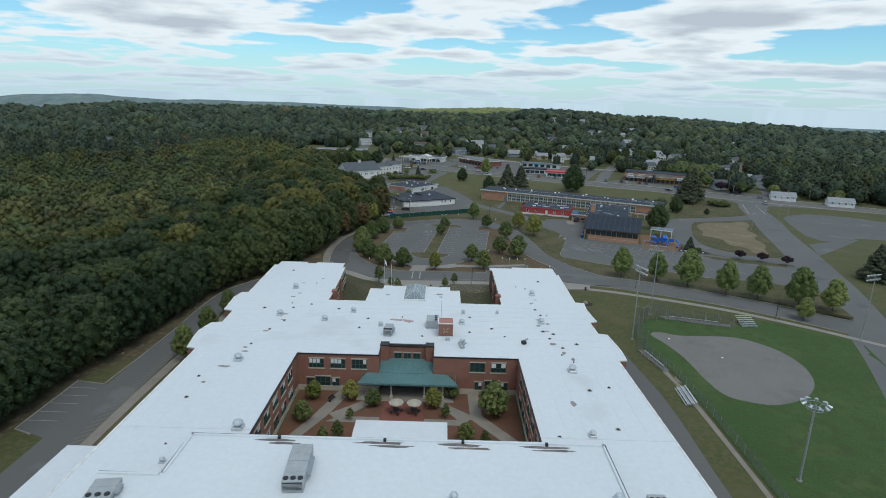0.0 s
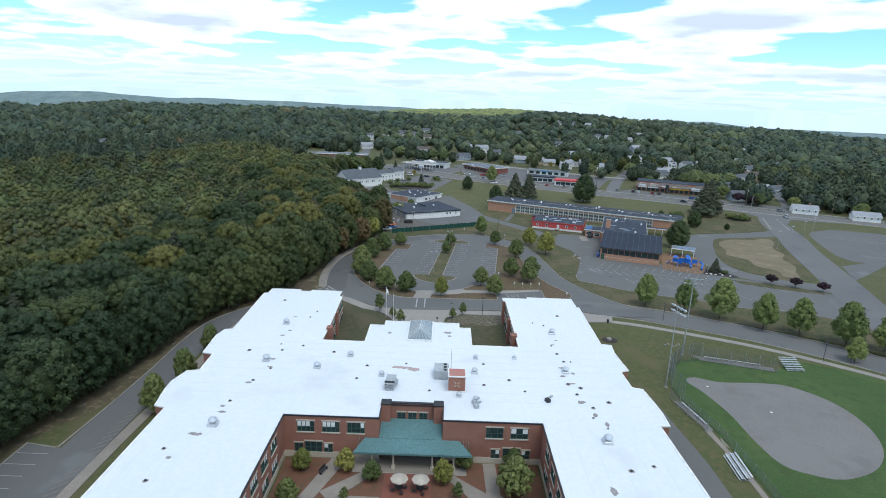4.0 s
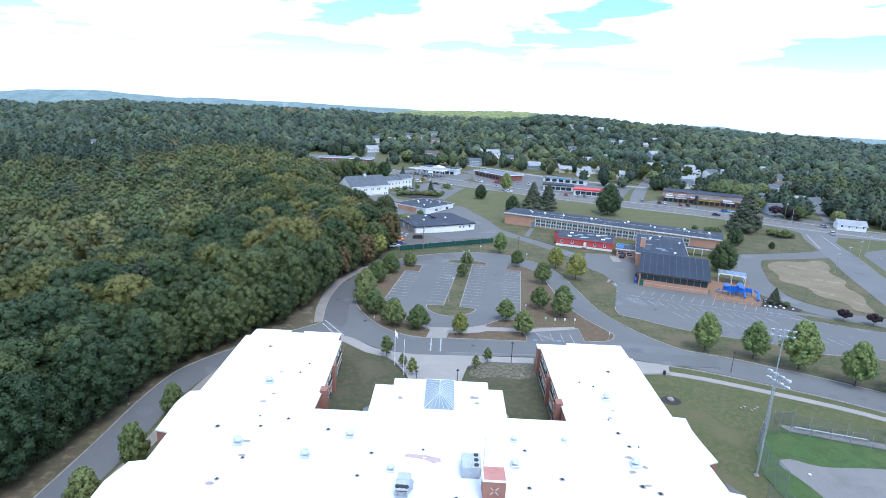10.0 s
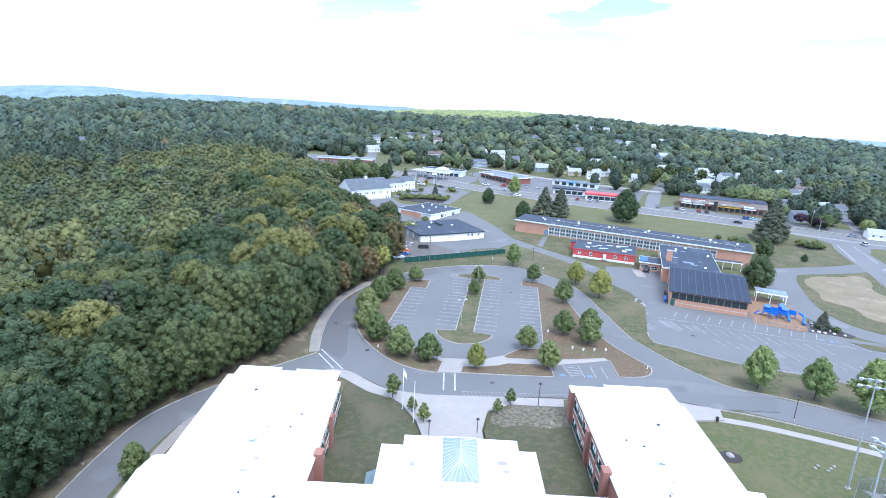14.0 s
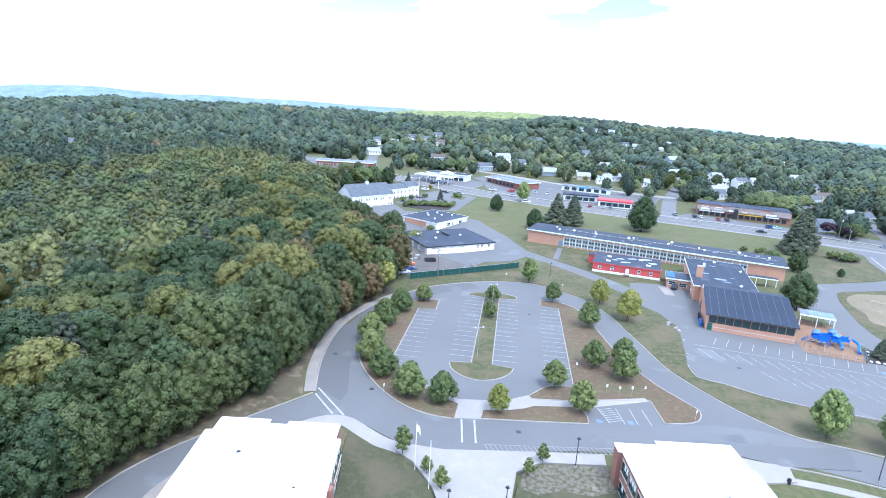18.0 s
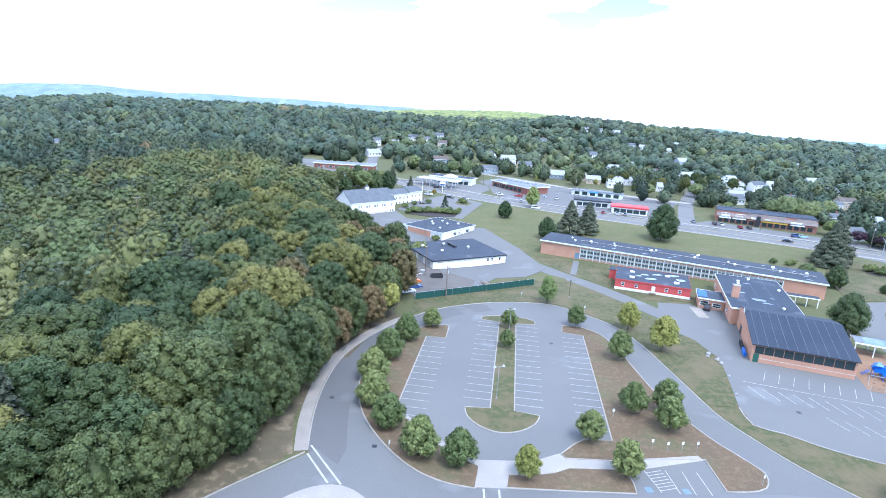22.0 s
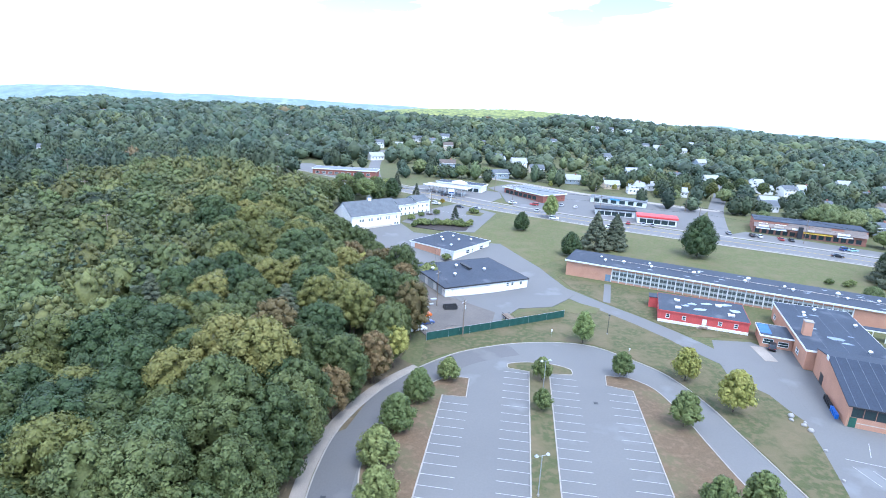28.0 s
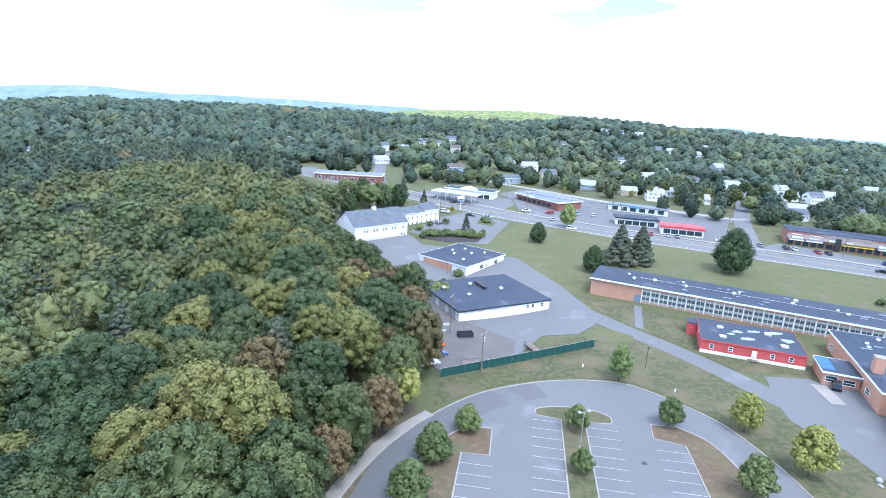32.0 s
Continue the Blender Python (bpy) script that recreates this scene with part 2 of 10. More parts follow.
ROOF_WHITE = material("white_membrane", (0.68, 0.70, 0.72), 0.55, (0.635, 0.66, 0.685), 0.035, 0.9, 40, 0.05, stain=(0.585, 0.60, 0.61), stain_scale=0.06, stain_at=0.62, speck=0.03)
ROOF_DARK = material("dark_roof", (0.040, 0.048, 0.064), 0.85, (0.052, 0.060, 0.076), 0.12, 0.8, 20, 0.2, stain=(0.10, 0.11, 0.125), stain_scale=0.11, stain_at=0.66, spec=0.2)
ROOF_METAL = material("dark_metal_roof", (0.026, 0.034, 0.050), 0.8, (0.034, 0.042, 0.060), 0.15, 0.8, 20, 0.05, spec=0.2)
ROOF_SOFT = material("weathered_dark_roof", (0.046, 0.056, 0.074), 0.9, (0.038, 0.046, 0.062), 0.15, 0.8, 20, 0.2, stain=(0.075, 0.086, 0.106), stain_scale=0.1, stain_at=0.62, spec=0.2)
ROOF_GREY = material("grey_roof", (0.17, 0.185, 0.20), 0.8, (0.14, 0.15, 0.165), 0.12, 0.8, 30, 0.2)
SHINGLE = material("shingle_grey", (0.115, 0.125, 0.135), 0.9, (0.085, 0.093, 0.102), 0.5, 0.7, 20, 0.3)
SHINGLE_PALE = material("shingle_pale", (0.30, 0.31, 0.325), 0.85, (0.25, 0.26, 0.275), 0.5, 0.7, 20, 0.2)
SHINGLE_BROWN = material("shingle_brown", (0.12, 0.10, 0.085), 0.9, None, 0.5, 0.7, 20, 0.3)
BRICK = material("red_brick", (0.285, 0.140, 0.100), 0.9, (0.232, 0.112, 0.080), 0.5, 0.8, 25, 0.3)
BRICK_TAN = material("tan_brick", (0.46, 0.255, 0.165), 0.9, (0.39, 0.21, 0.135), 0.3, 0.8, 25, 0.3)
BRICK_OLD = material("old_brick", (0.26, 0.10, 0.07), 0.9, (0.20, 0.085, 0.065), 0.3, 0.8, 25, 0.3)
RED_WALL = material("red_siding", (0.48, 0.085, 0.075), 0.75, (0.40, 0.07, 0.065), 0.3, 0.7, 15, 0.1)
STONE_BAND = material("precast_stone", (0.50, 0.445, 0.36), 0.85, (0.43, 0.38, 0.31), 0.6, 0.8, 20, 0.15)
WHITE_WALL = material("white_paint", (0.74, 0.73, 0.70), 0.7, (0.66, 0.65, 0.63), 0.25, 0.7, 15, 0.1)
WHITE_TRIM = material("white_trim", (0.78, 0.78, 0.76), 0.6, None, 0.8, 0.5, 10, 0.0)
TEAL_ROOF = material("teal_metal", (0.135, 0.240, 0.238), 0.5, (0.115, 0.205, 0.208), 0.3, 0.8, 12, 0.05, metal=0.2)
SKYLIGHT_GLASS = material("skylight_glass", (0.235, 0.27, 0.275), 0.25, (0.205, 0.24, 0.25), 0.4, 0.8, 8, 0.0, spec=0.5)
COPING = material("dark_coping", (0.03, 0.032, 0.036), 0.5, None, 0.5, 0.5, 10, 0.0)
WINDOW_GLASS = glass("window_glass", (0.035, 0.055, 0.055))
WINDOW_FRAME = material("green_frame", (0.045, 0.10, 0.085), 0.5, None, 1.0, 0.5, 8, 0.0)
STEEL = material("galvanised_steel", (0.42, 0.44, 0.46), 0.45, (0.34, 0.36, 0.38), 0.8, 0.7, 10, 0.05, metal=0.7)
ALU = material("bare_aluminium", (0.62, 0.64, 0.66), 0.4, (0.52, 0.54, 0.56), 0.8, 0.7, 10, 0.05, metal=0.6)
UNIT_GREY = material("unit_grey", (0.40, 0.42, 0.43), 0.6, (0.32, 0.34, 0.35), 0.8, 0.7, 10, 0.05)
DARK_METAL = material("dark_metal", (0.035, 0.036, 0.038), 0.6, None, 1.0, 0.5, 8, 0.05)
GREEN_MESH = material("green_screen", (0.018, 0.066, 0.052), 0.8, (0.015, 0.054, 0.044), 0.3, 0.8, 20, 0.2)
CHAIN = material("chain_link", (0.16, 0.17, 0.17), 0.6, None, 1.0, 0.5, 8, 0.0, metal=0.4)
WOOD_POLE = material("pole_wood", (0.20, 0.155, 0.115), 0.9, (0.14, 0.11, 0.085), 0.8, 0.7, 15, 0.2)
BARK = material("bark", (0.085, 0.065, 0.05), 0.95, (0.055, 0.045, 0.035), 1.5, 0.8, 10, 0.6)
CANVAS = material("beige_canvas", (0.45, 0.40, 0.33), 0.85, None, 1.0, 0.5, 10, 0.1)
BLUE_PLASTIC = material("blue_plastic", (0.02, 0.14, 0.52), 0.4, (0.02, 0.11, 0.42), 0.6, 0.6, 8, 0.0, spec=0.5)
CURB = material("kerb_stone", (0.31, 0.285, 0.25), 0.9, (0.23, 0.21, 0.185), 0.7, 0.8, 15, 0.2)
BLACK = material("black_rubber", (0.02, 0.02, 0.02), 0.8, None, 1.0, 0.5, 8, 0.0)
LENS = material("lamp_lens", (0.75, 0.78, 0.80), 0.2, None, 1.0, 0.5, 8, 0.0, spec=0.5)
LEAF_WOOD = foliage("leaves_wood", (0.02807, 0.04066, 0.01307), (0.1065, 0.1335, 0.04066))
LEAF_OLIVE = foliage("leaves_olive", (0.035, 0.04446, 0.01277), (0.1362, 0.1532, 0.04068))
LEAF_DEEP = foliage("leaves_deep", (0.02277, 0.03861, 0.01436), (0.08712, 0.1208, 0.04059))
# blue-green leaves, darkened to carry the shade on the wood's near side
LEAF_BLUE_SHADE = foliage("leaves_shaded_blue_green", (0.01707, 0.03169, 0.01336), (0.06631, 0.09557, 0.03511))
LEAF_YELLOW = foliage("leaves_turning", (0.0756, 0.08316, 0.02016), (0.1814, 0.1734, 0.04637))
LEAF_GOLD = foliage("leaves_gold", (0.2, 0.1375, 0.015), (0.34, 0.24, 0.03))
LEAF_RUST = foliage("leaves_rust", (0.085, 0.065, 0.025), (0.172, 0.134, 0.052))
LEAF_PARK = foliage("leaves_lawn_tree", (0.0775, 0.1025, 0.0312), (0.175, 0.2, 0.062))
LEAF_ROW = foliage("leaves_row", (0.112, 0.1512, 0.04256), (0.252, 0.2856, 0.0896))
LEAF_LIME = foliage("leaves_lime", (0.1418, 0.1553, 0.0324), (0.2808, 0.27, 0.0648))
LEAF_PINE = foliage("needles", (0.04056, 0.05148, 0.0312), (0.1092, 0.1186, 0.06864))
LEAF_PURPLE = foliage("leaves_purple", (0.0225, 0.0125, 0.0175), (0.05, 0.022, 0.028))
# distance haze is painted in: darks lifted, bluer, less contrast
LEAF_FAR = foliage("leaves_far_haze", (0.037, 0.054, 0.03), (0.094, 0.115, 0.055), True, 0.8)
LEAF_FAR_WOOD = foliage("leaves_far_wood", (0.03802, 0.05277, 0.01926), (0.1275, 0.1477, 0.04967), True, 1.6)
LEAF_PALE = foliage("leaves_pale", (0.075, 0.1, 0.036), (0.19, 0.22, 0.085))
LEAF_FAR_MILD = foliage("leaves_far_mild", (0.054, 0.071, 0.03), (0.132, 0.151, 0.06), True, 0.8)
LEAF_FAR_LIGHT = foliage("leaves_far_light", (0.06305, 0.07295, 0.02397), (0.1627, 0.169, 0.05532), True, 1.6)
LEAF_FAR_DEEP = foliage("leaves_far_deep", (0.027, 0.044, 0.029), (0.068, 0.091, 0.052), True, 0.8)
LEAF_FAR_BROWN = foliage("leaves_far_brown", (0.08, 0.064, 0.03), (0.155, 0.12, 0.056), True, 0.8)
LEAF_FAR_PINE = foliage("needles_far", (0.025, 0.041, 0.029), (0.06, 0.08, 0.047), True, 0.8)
# aerial haze over the hills is mixed into this pale blue-green
HILL_FAR = material("distant_hill_haze", (0.185, 0.24, 0.235), 0.95, (0.15, 0.20, 0.195), 0.004, 0.9, 12, 0.0, stain=(0.25, 0.29, 0.26), stain_scale=0.006, stain_at=0.56, tuft=(0.13, 0.18, 0.175), tuft_scale=0.012, tuft_at=0.52)
# a break of sun on the ridge, painted as a brighter yellow-green
HILL_SUN = material("sunlit_hill", (0.26, 0.27, 0.085), 0.95, (0.19, 0.21, 0.065), 0.01, 0.9, 10, 0.0, stain=(0.070, 0.095, 0.045), stain_scale=0.02, stain_at=0.55, tuft=(0.110, 0.135, 0.050), tuft_scale=0.05, tuft_at=0.5)


# ---- mesh helpers ----
from mathutils import geometry

def ss(a, b, v):
    t = min(1.0, max(0.0, (v - a) / (b - a)))
    return t * t * (3 - 2 * t)


RISE_Y = (0, 310, 350, 400, 430, 460, 650)
RISE_Z = (0, 0, 1.2, 3.3, 4.3, 5.3, 9.5)
# the wooded ridge about 900 m out: its height by bearing (sideways per metre ahead), and the fall of the land behind it
RIDGE_U = (-0.9, -0.785, -0.70, -0.61, -0.535, -0.38, -0.18, 0.0, 0.09, 0.15, 0.22, 0.26, 0.35, 0.45, 0.55, 0.65, 0.785, 0.95)
RIDGE_Z = (16, 12, 16, 23, 20, 21, 22, 17, 19, 26, 30, 28, 23, 21, 16, 15, 11, 9)


def land(x, y):
    """Height of the land."""
    side = max(0.15, 1 - 0.0009 * max(x, 0.0) * ss(350, 900, y))
    rise = float(np.interp(y, RISE_Y, RISE_Z)) * side
    if y > 600:
        top = float(np.interp(x / max(y - 100, 1.0), RIDGE_U, RIDGE_Z))
        rise += (top - rise) * ss(600, 1000, y)
        rise += (-62 - rise) * ss(1060, 1750, y) - 55 * ss(1750, 5000, y)
    hill = 6.0 * math.exp(-(((x + 150) / 80) ** 2 + ((y - 390) / 90) ** 2))
    dip = -1.5 * math.exp(-(((x - 0) / 26) ** 2 + ((y - 302) / 26) ** 2))
    return -1.6 * (1 - ss(122, 172, y)) + rise + hill + dip


def mesh(name, verts, faces, mat, smooth=False):
    me = bpy.data.meshes.new(name)
    me.from_pydata(verts, [], faces)
    for m in mat if isinstance(mat, (list, tuple)) else [mat]:
        me.materials.append(m)
    if smooth:
        me.shade_smooth()
    return me


def bm_mesh(name, bm, mat):
    me = bpy.data.meshes.new(name)
    bm.normal_update()
    bm.to_mesh(me)
    bm.free()
    me.materials.append(mat)
    return me


def part(name, bm, mat, parent=None, label="", at=None):
    """Links a bmesh, or a mesh that others share, as one object under a thing or a part."""
    ob = new(name, bm if isinstance(bm, bpy.types.Mesh) else bm_mesh(name, bm, mat))
    if parent is not None:
        ob.parent = parent
    if at is not None:
        ob.matrix_basis = at
    if label:
        ob["label"] = label
    return ob


def thing(name, m, label, category, group="", kind=""):
    ob = new(name)
    ob.empty_display_size = 0.2
    ob.matrix_basis = m
    return tagged(ob, label, category, group, kind)


def box(bm, x0, y0, z0, x1, y1, z1, bevel=0.0):
    v = [bm.verts.new(p) for p in ((x0, y0, z0), (x1, y0, z0), (x1, y1, z0), (x0, y1, z0), (x0, y0, z1), (x1, y0, z1), (x1, y1, z1), (x0, y1, z1))]
    fs = [bm.faces.new([v[i] for i in f]) for f in ((3, 2, 1, 0), (4, 5, 6, 7), (0, 1, 5, 4), (1, 2, 6, 5), (2, 3, 7, 6), (3, 0, 4, 7))]
    if bevel:
        es = {e for f in fs for e in f.edges}
        bmesh.ops.bevel(bm, geom=list(es), offset=bevel, segments=1, affect="EDGES")
    return bm


def boxes(*rows):
    bm = bmesh.new()
    for r in rows:
        box(bm, *r)
    return bm


def tube(bm, a, b, r0, r1=None, n=8, caps=True):
    """A tapered round bar from a to b."""
    a, b = Vector(a), Vector(b)
    r1 = r0 if r1 is None else r1
    q = (b - a).to_track_quat("Z", "Y")
    rings = []
    for p, r in ((a, r0), (b, r1)):
        rings.append([bm.verts.new(p + q @ Vector((math.cos(2 * math.pi * i / n) * r, math.sin(2 * math.pi * i / n) * r, 0))) for i in range(n)])
    for i in range(n):
        bm.faces.new((rings[0][i], rings[0][(i + 1) % n], rings[1][(i + 1) % n], rings[1][i]))
    if caps:
        bm.faces.new(rings[0][::-1])
        bm.faces.new(rings[1])
    return bm


def fill(poly):
    """Triangles that cover a plan polygon: points and index triples, facing up."""
    pts = [Vector((x, y)) for x, y in poly]
    v, _, f, *_ = geometry.delaunay_2d_cdt(pts, [], [list(range(len(pts)))], 1, 1e-4)
    out = []
    for a, b, c in f:
        turn = (v[b] - v[a]).cross(v[c] - v[a])
        out.append((a, b, c) if turn > 0 else (a, c, b))
    return v, out


def prism(bm, poly, z0, z1):
    """An upright solid on a plan polygon."""
    area = sum(a[0] * b[1] - b[0] * a[1] for a, b in zip(poly, poly[1:] + poly[:1]))
    if area < 0:
        poly = poly[::-1]
    v, tris = fill(poly)
    low = [bm.verts.new((p.x, p.y, z0)) for p in v]
    top = [bm.verts.new((p.x, p.y, z1)) for p in v]
    edges = {}
    for a, b, c in tris:
        bm.faces.new((top[a], top[b], top[c]))
        bm.faces.new((low[c], low[b], low[a]))
        for e in ((a, b), (b, c), (c, a)):
            edges[e] = True
    for a, b in edges:
        if (b, a) not in edges:
            bm.faces.new((low[a], low[b], top[b], top[a]))
    return bm


def pierced(bm, length, z0, z1, depth, holes):
    """A wall along +x whose outer face is y = 0 and which reaches depth back, with openings (x0, x1, low, high) that go through it."""
    xs = sorted({0.0, length, *(v for h in holes for v in h[:2])})
    for a, b in zip(xs, xs[1:]):
        z = z0
        for h in sorted((h for h in holes if h[0] <= a + 1e-6 and h[1] >= b - 1e-6), key=lambda h: h[2]):
            if h[2] > z:
                box(bm, a, 0, z, b, depth, h[2])
            z = h[3]
        if z1 > z:
            box(bm, a, 0, z, b, depth, z1)
    bmesh.ops.remove_doubles(bm, verts=bm.verts, dist=1e-4)
    return bm


def smooth_line(pts, step=2.0, closed=False):
    """A rounded line through plan points, in even steps."""
    p = [Vector((x, y)) for x, y in pts]
    n = len(p)
    out = []
    for i in range(n if closed else n - 1):
        a, b, c, d = (p[(i + k) % n] if closed else p[min(max(i + k, 0), n - 1)] for k in (-1, 0, 1, 2))
        m = max(1, round((c - b).length / step))
        for k in range(m):
            t = k / m
            out.append(0.5 * (2 * b + (c - a) * t + (2 * a - 5 * b + 4 * c - d) * t * t + (3 * b - a - 3 * c + d) * t ** 3))
    if not closed:
        out.append(p[-1])
    return out


def normals(line, closed=False):
    n = len(line)
    res = []
    for i in range(n):
        a = line[(i - 1) % n] if closed else line[max(i - 1, 0)]
        b = line[(i + 1) % n] if closed else line[min(i + 1, n - 1)]
        d = (b - a).normalized()
        res.append(Vector((-d.y, d.x)))
    return res


def ribbon(line, left, right, lift, across=3, closed=False, skirt=0.25):
    """A strip that lies on the land along a line, from left to right of it, with edges that go down into the ground."""
    nn = normals(line, closed)
    verts, faces = [], []
    for p, q in zip(line, nn):
        for k in range(across + 1):
            w = p + q * (left + (right - left) * k / across)
            verts.append((w.x, w.y, land(w.x, w.y) + lift))
        for s in (left, right):
            w = p + q * s
            verts.append((w.x, w.y, land(w.x, w.y) + lift - skirt))
    m, n = across + 3, len(line)
    for i in range(n if closed else n - 1):
        a, b = i * m, (i + 1) % n * m
        for k in range(across):
            faces.append((a + k, b + k, b + k + 1, a + k + 1) if left < right else (a + k, a + k + 1, b + k + 1, b + k))
        faces.append((a, a + across + 1, b + across + 1, b))
        faces.append((a + across, b + across, b + across + 2, a + across + 2))
    return verts, faces


def strip(name, line, left, right, lift, mat, label="", category="road", parent=None, closed=False, across=3, kind="structure"):
    v, f = ribbon(line, left, right, lift, across, closed)
    ob = new(name, mesh(name, v, f, mat))
    if parent is not None:
        ob.parent = parent
        return ob
    return tagged(ob, label, category, kind=kind)


def in_poly(p, poly):
    hit = False
    for (ax, ay), (bx, by) in zip(poly, poly[1:] + poly[:1]):
        if (ay > p[1]) != (by > p[1]) and p[0] < ax + (bx - ax) * (p[1] - ay) / (by - ay):
            hit = not hit
    return hit


def slab(name, poly, lift, mat, label="", category="ground", depth=0.3, parent=None, base=None, kind="structure"):
    """A piece of ground on a plan polygon: flat at base, or lying on the land."""
    poly = [tuple(p) for p in poly]
    bm = bmesh.new()
    if base is not None:
        prism(bm, poly, base + lift - depth, base + lift)
    else:
        xs, ys = [p[0] for p in poly], [p[1] for p in poly]
        extra = [(x, y) for x in np.arange(min(xs) + 2, max(xs), 4.0) for y in np.arange(min(ys) + 2, max(ys), 4.0) if in_poly((x, y), poly)]
        v, _, f, *_ = geometry.delaunay_2d_cdt([Vector(p) for p in poly + extra], [], [list(range(len(poly)))], 1, 1e-4)
        top = [bm.verts.new((p.x, p.y, land(p.x, p.y) + lift)) for p in v]
        low = [bm.verts.new((p.x, p.y, land(p.x, p.y) + lift - depth)) for p in v]
        edges = set()
        for t in f:
            a, b, c = t if (v[t[1]] - v[t[0]]).cross(v[t[2]] - v[t[0]]) > 0 else t[::-1]
            bm.faces.new((top[a], top[b], top[c]))
            edges |= {(a, b), (b, c), (c, a)}
        for a, b in edges:
            if (b, a) not in edges:
                bm.faces.new((low[a], low[b], top[b], top[a]))
    ob = new(name, bm_mesh(name, bm, mat))
    if parent is not None:
        ob.parent = parent
        return ob
    return tagged(ob, label, category, kind=kind)


# ---- ground: one sheet to the horizon ----
def axis(stops):
    out = []
    for a, b, step in stops:
        n = max(1, round((b - a) / step))
        out += [a + (b - a) * i / n for i in range(n)]
    return out + [stops[-1][1]]


gx = axis([(-4600, -1000, 300), (-1000, -400, 60), (-400, -120, 14), (-120, 180, 4), (180, 420, 14), (420, 1000, 60), (1000, 4600, 300)])
gy = axis([(-900, -100, 100), (-100, 40, 14), (40, 340, 4), (340, 560, 10), (560, 1200, 40), (1200, 4900, 185)])
gv = [(x, y, land(x, y)) for y in gy for x in gx]
nx = len(gx)
gf = [(j * nx + i, j * nx + i + 1, (j + 1) * nx + i + 1, (j + 1) * nx + i) for j in range(len(gy) - 1) for i in range(nx - 1)]
ground = tagged(new("ground", mesh("ground", gv, gf, GRASS_DRY, True)), "dry olive and brown grass over gently rising land", "ground", kind="structure")


# ---- roads, drives and lots ----
LOT_A = radians(6.8)
LU, LV = Vector((math.cos(LOT_A), -math.sin(LOT_A))), Vector((math.sin(LOT_A), math.cos(LOT_A)))


def lot(u, v):
    return Vector((6.9, 194.4)) + LU * u + LV * v




def kerb(line, name="kerb", closed=False, high=0.17, wide=0.28, label="pale granite kerb along the asphalt edge"):
    """A kerb that stands up from the asphalt, stone by stone in one run."""
    nn = normals(line, closed)
    verts, faces = [], []
    for p, q in zip(line, nn):
        z = land(p.x, p.y)
        for s, h in ((-wide / 2, -0.1), (-wide / 2 + 0.03, high), (wide / 2 - 0.03, high), (wide / 2, -0.1)):
            w = p + q * s
            verts.append((w.x, w.y, z + h))
    n = len(line)
    for i in range(n if closed else n - 1):
        a, b = i * 4, (i + 1) % n * 4
        for k in range(3):
            faces.append((a + k, b + k, b + k + 1, a + k + 1))
    return tagged(new(name, mesh(name, verts, faces, CURB)), label, "kerb", kind="structure")


def island(name, poly, mat, label, lift=0.12, rounded=False, step=1.5):
    line = smooth_line(poly, step, True) if rounded else [Vector(p) for p in poly]
    slab(name, [(p.x, p.y) for p in line], lift, mat, label, "planting bed", base=0.0)
    kerb(line, closed=True)


# the loop road and the lot inside it: one sheet of asphalt
loop_outer = smooth_line([(-25.9, 178.4), (-27.5, 190), (-27.8, 202), (-26.5, 213), (-22.5, 224), (-18.0, 232), (-12.8, 239), (-5.3, 246.2), (3.8, 251.2), (11.6, 253.8), (19.6, 254.8), (27.4, 253.6),
                          (34.6, 247.4), (39.6, 241.8), (42.5, 235.2), (44.6, 226.8), (45.7, 218.4), (46.8, 210.4), (47.9, 201.5), (49.0, 195.6), (52.7, 186.7), (56.7, 179.4), (63.0, 171.9), (70.0, 169.3)], 2.5)
apron = [(70, 169.3), (68, 163), (55, 163.0), (46, 166.5), (30, 165), (14, 163.0), (-2, 162.0), (-8.5, 163.4), (-10.6, 164.8), (-14.1, 167.5), (-19.0, 170.5), (-22, 173.4)]
slab("parking_lot", [(p.x, p.y) for p in loop_outer] + apron[1:], 0.04, ASPHALT, "grey asphalt parking lot with a loop road, empty of cars", "parking lot", base=0.0)
kerb(loop_outer[: len(loop_outer) - 2])


# the loop road along the wood: the wood's shade is put into its darker asphalt colour
arc = [p for p in loop_outer if p.x < 8 and p.y < 253]
inner_arc = []
for i, p in enumerate(arc):
    d = (arc[min(i + 1, len(arc) - 1)] - arc[max(i - 1, 0)]).normalized()
    inner_arc.append((p.x + d.y * 6.2, p.y - d.x * 6.2))
slab("loop_road", [(p.x, p.y) for p in arc] + inner_arc[::-1] + [(-20.9, 172.6)], 0.046, material("asphalt_wood_shade", (0.114, 0.110, 0.106), 0.9, (0.102, 0.099, 0.096), 0.05, 0.7, 60, 0.12, stain=(0.128, 0.123, 0.118), stain_scale=0.1, stain_at=0.58, speck=0.05), "asphalt of the loop road, darkened with the wood's shade in its colour", "road", base=0.0)

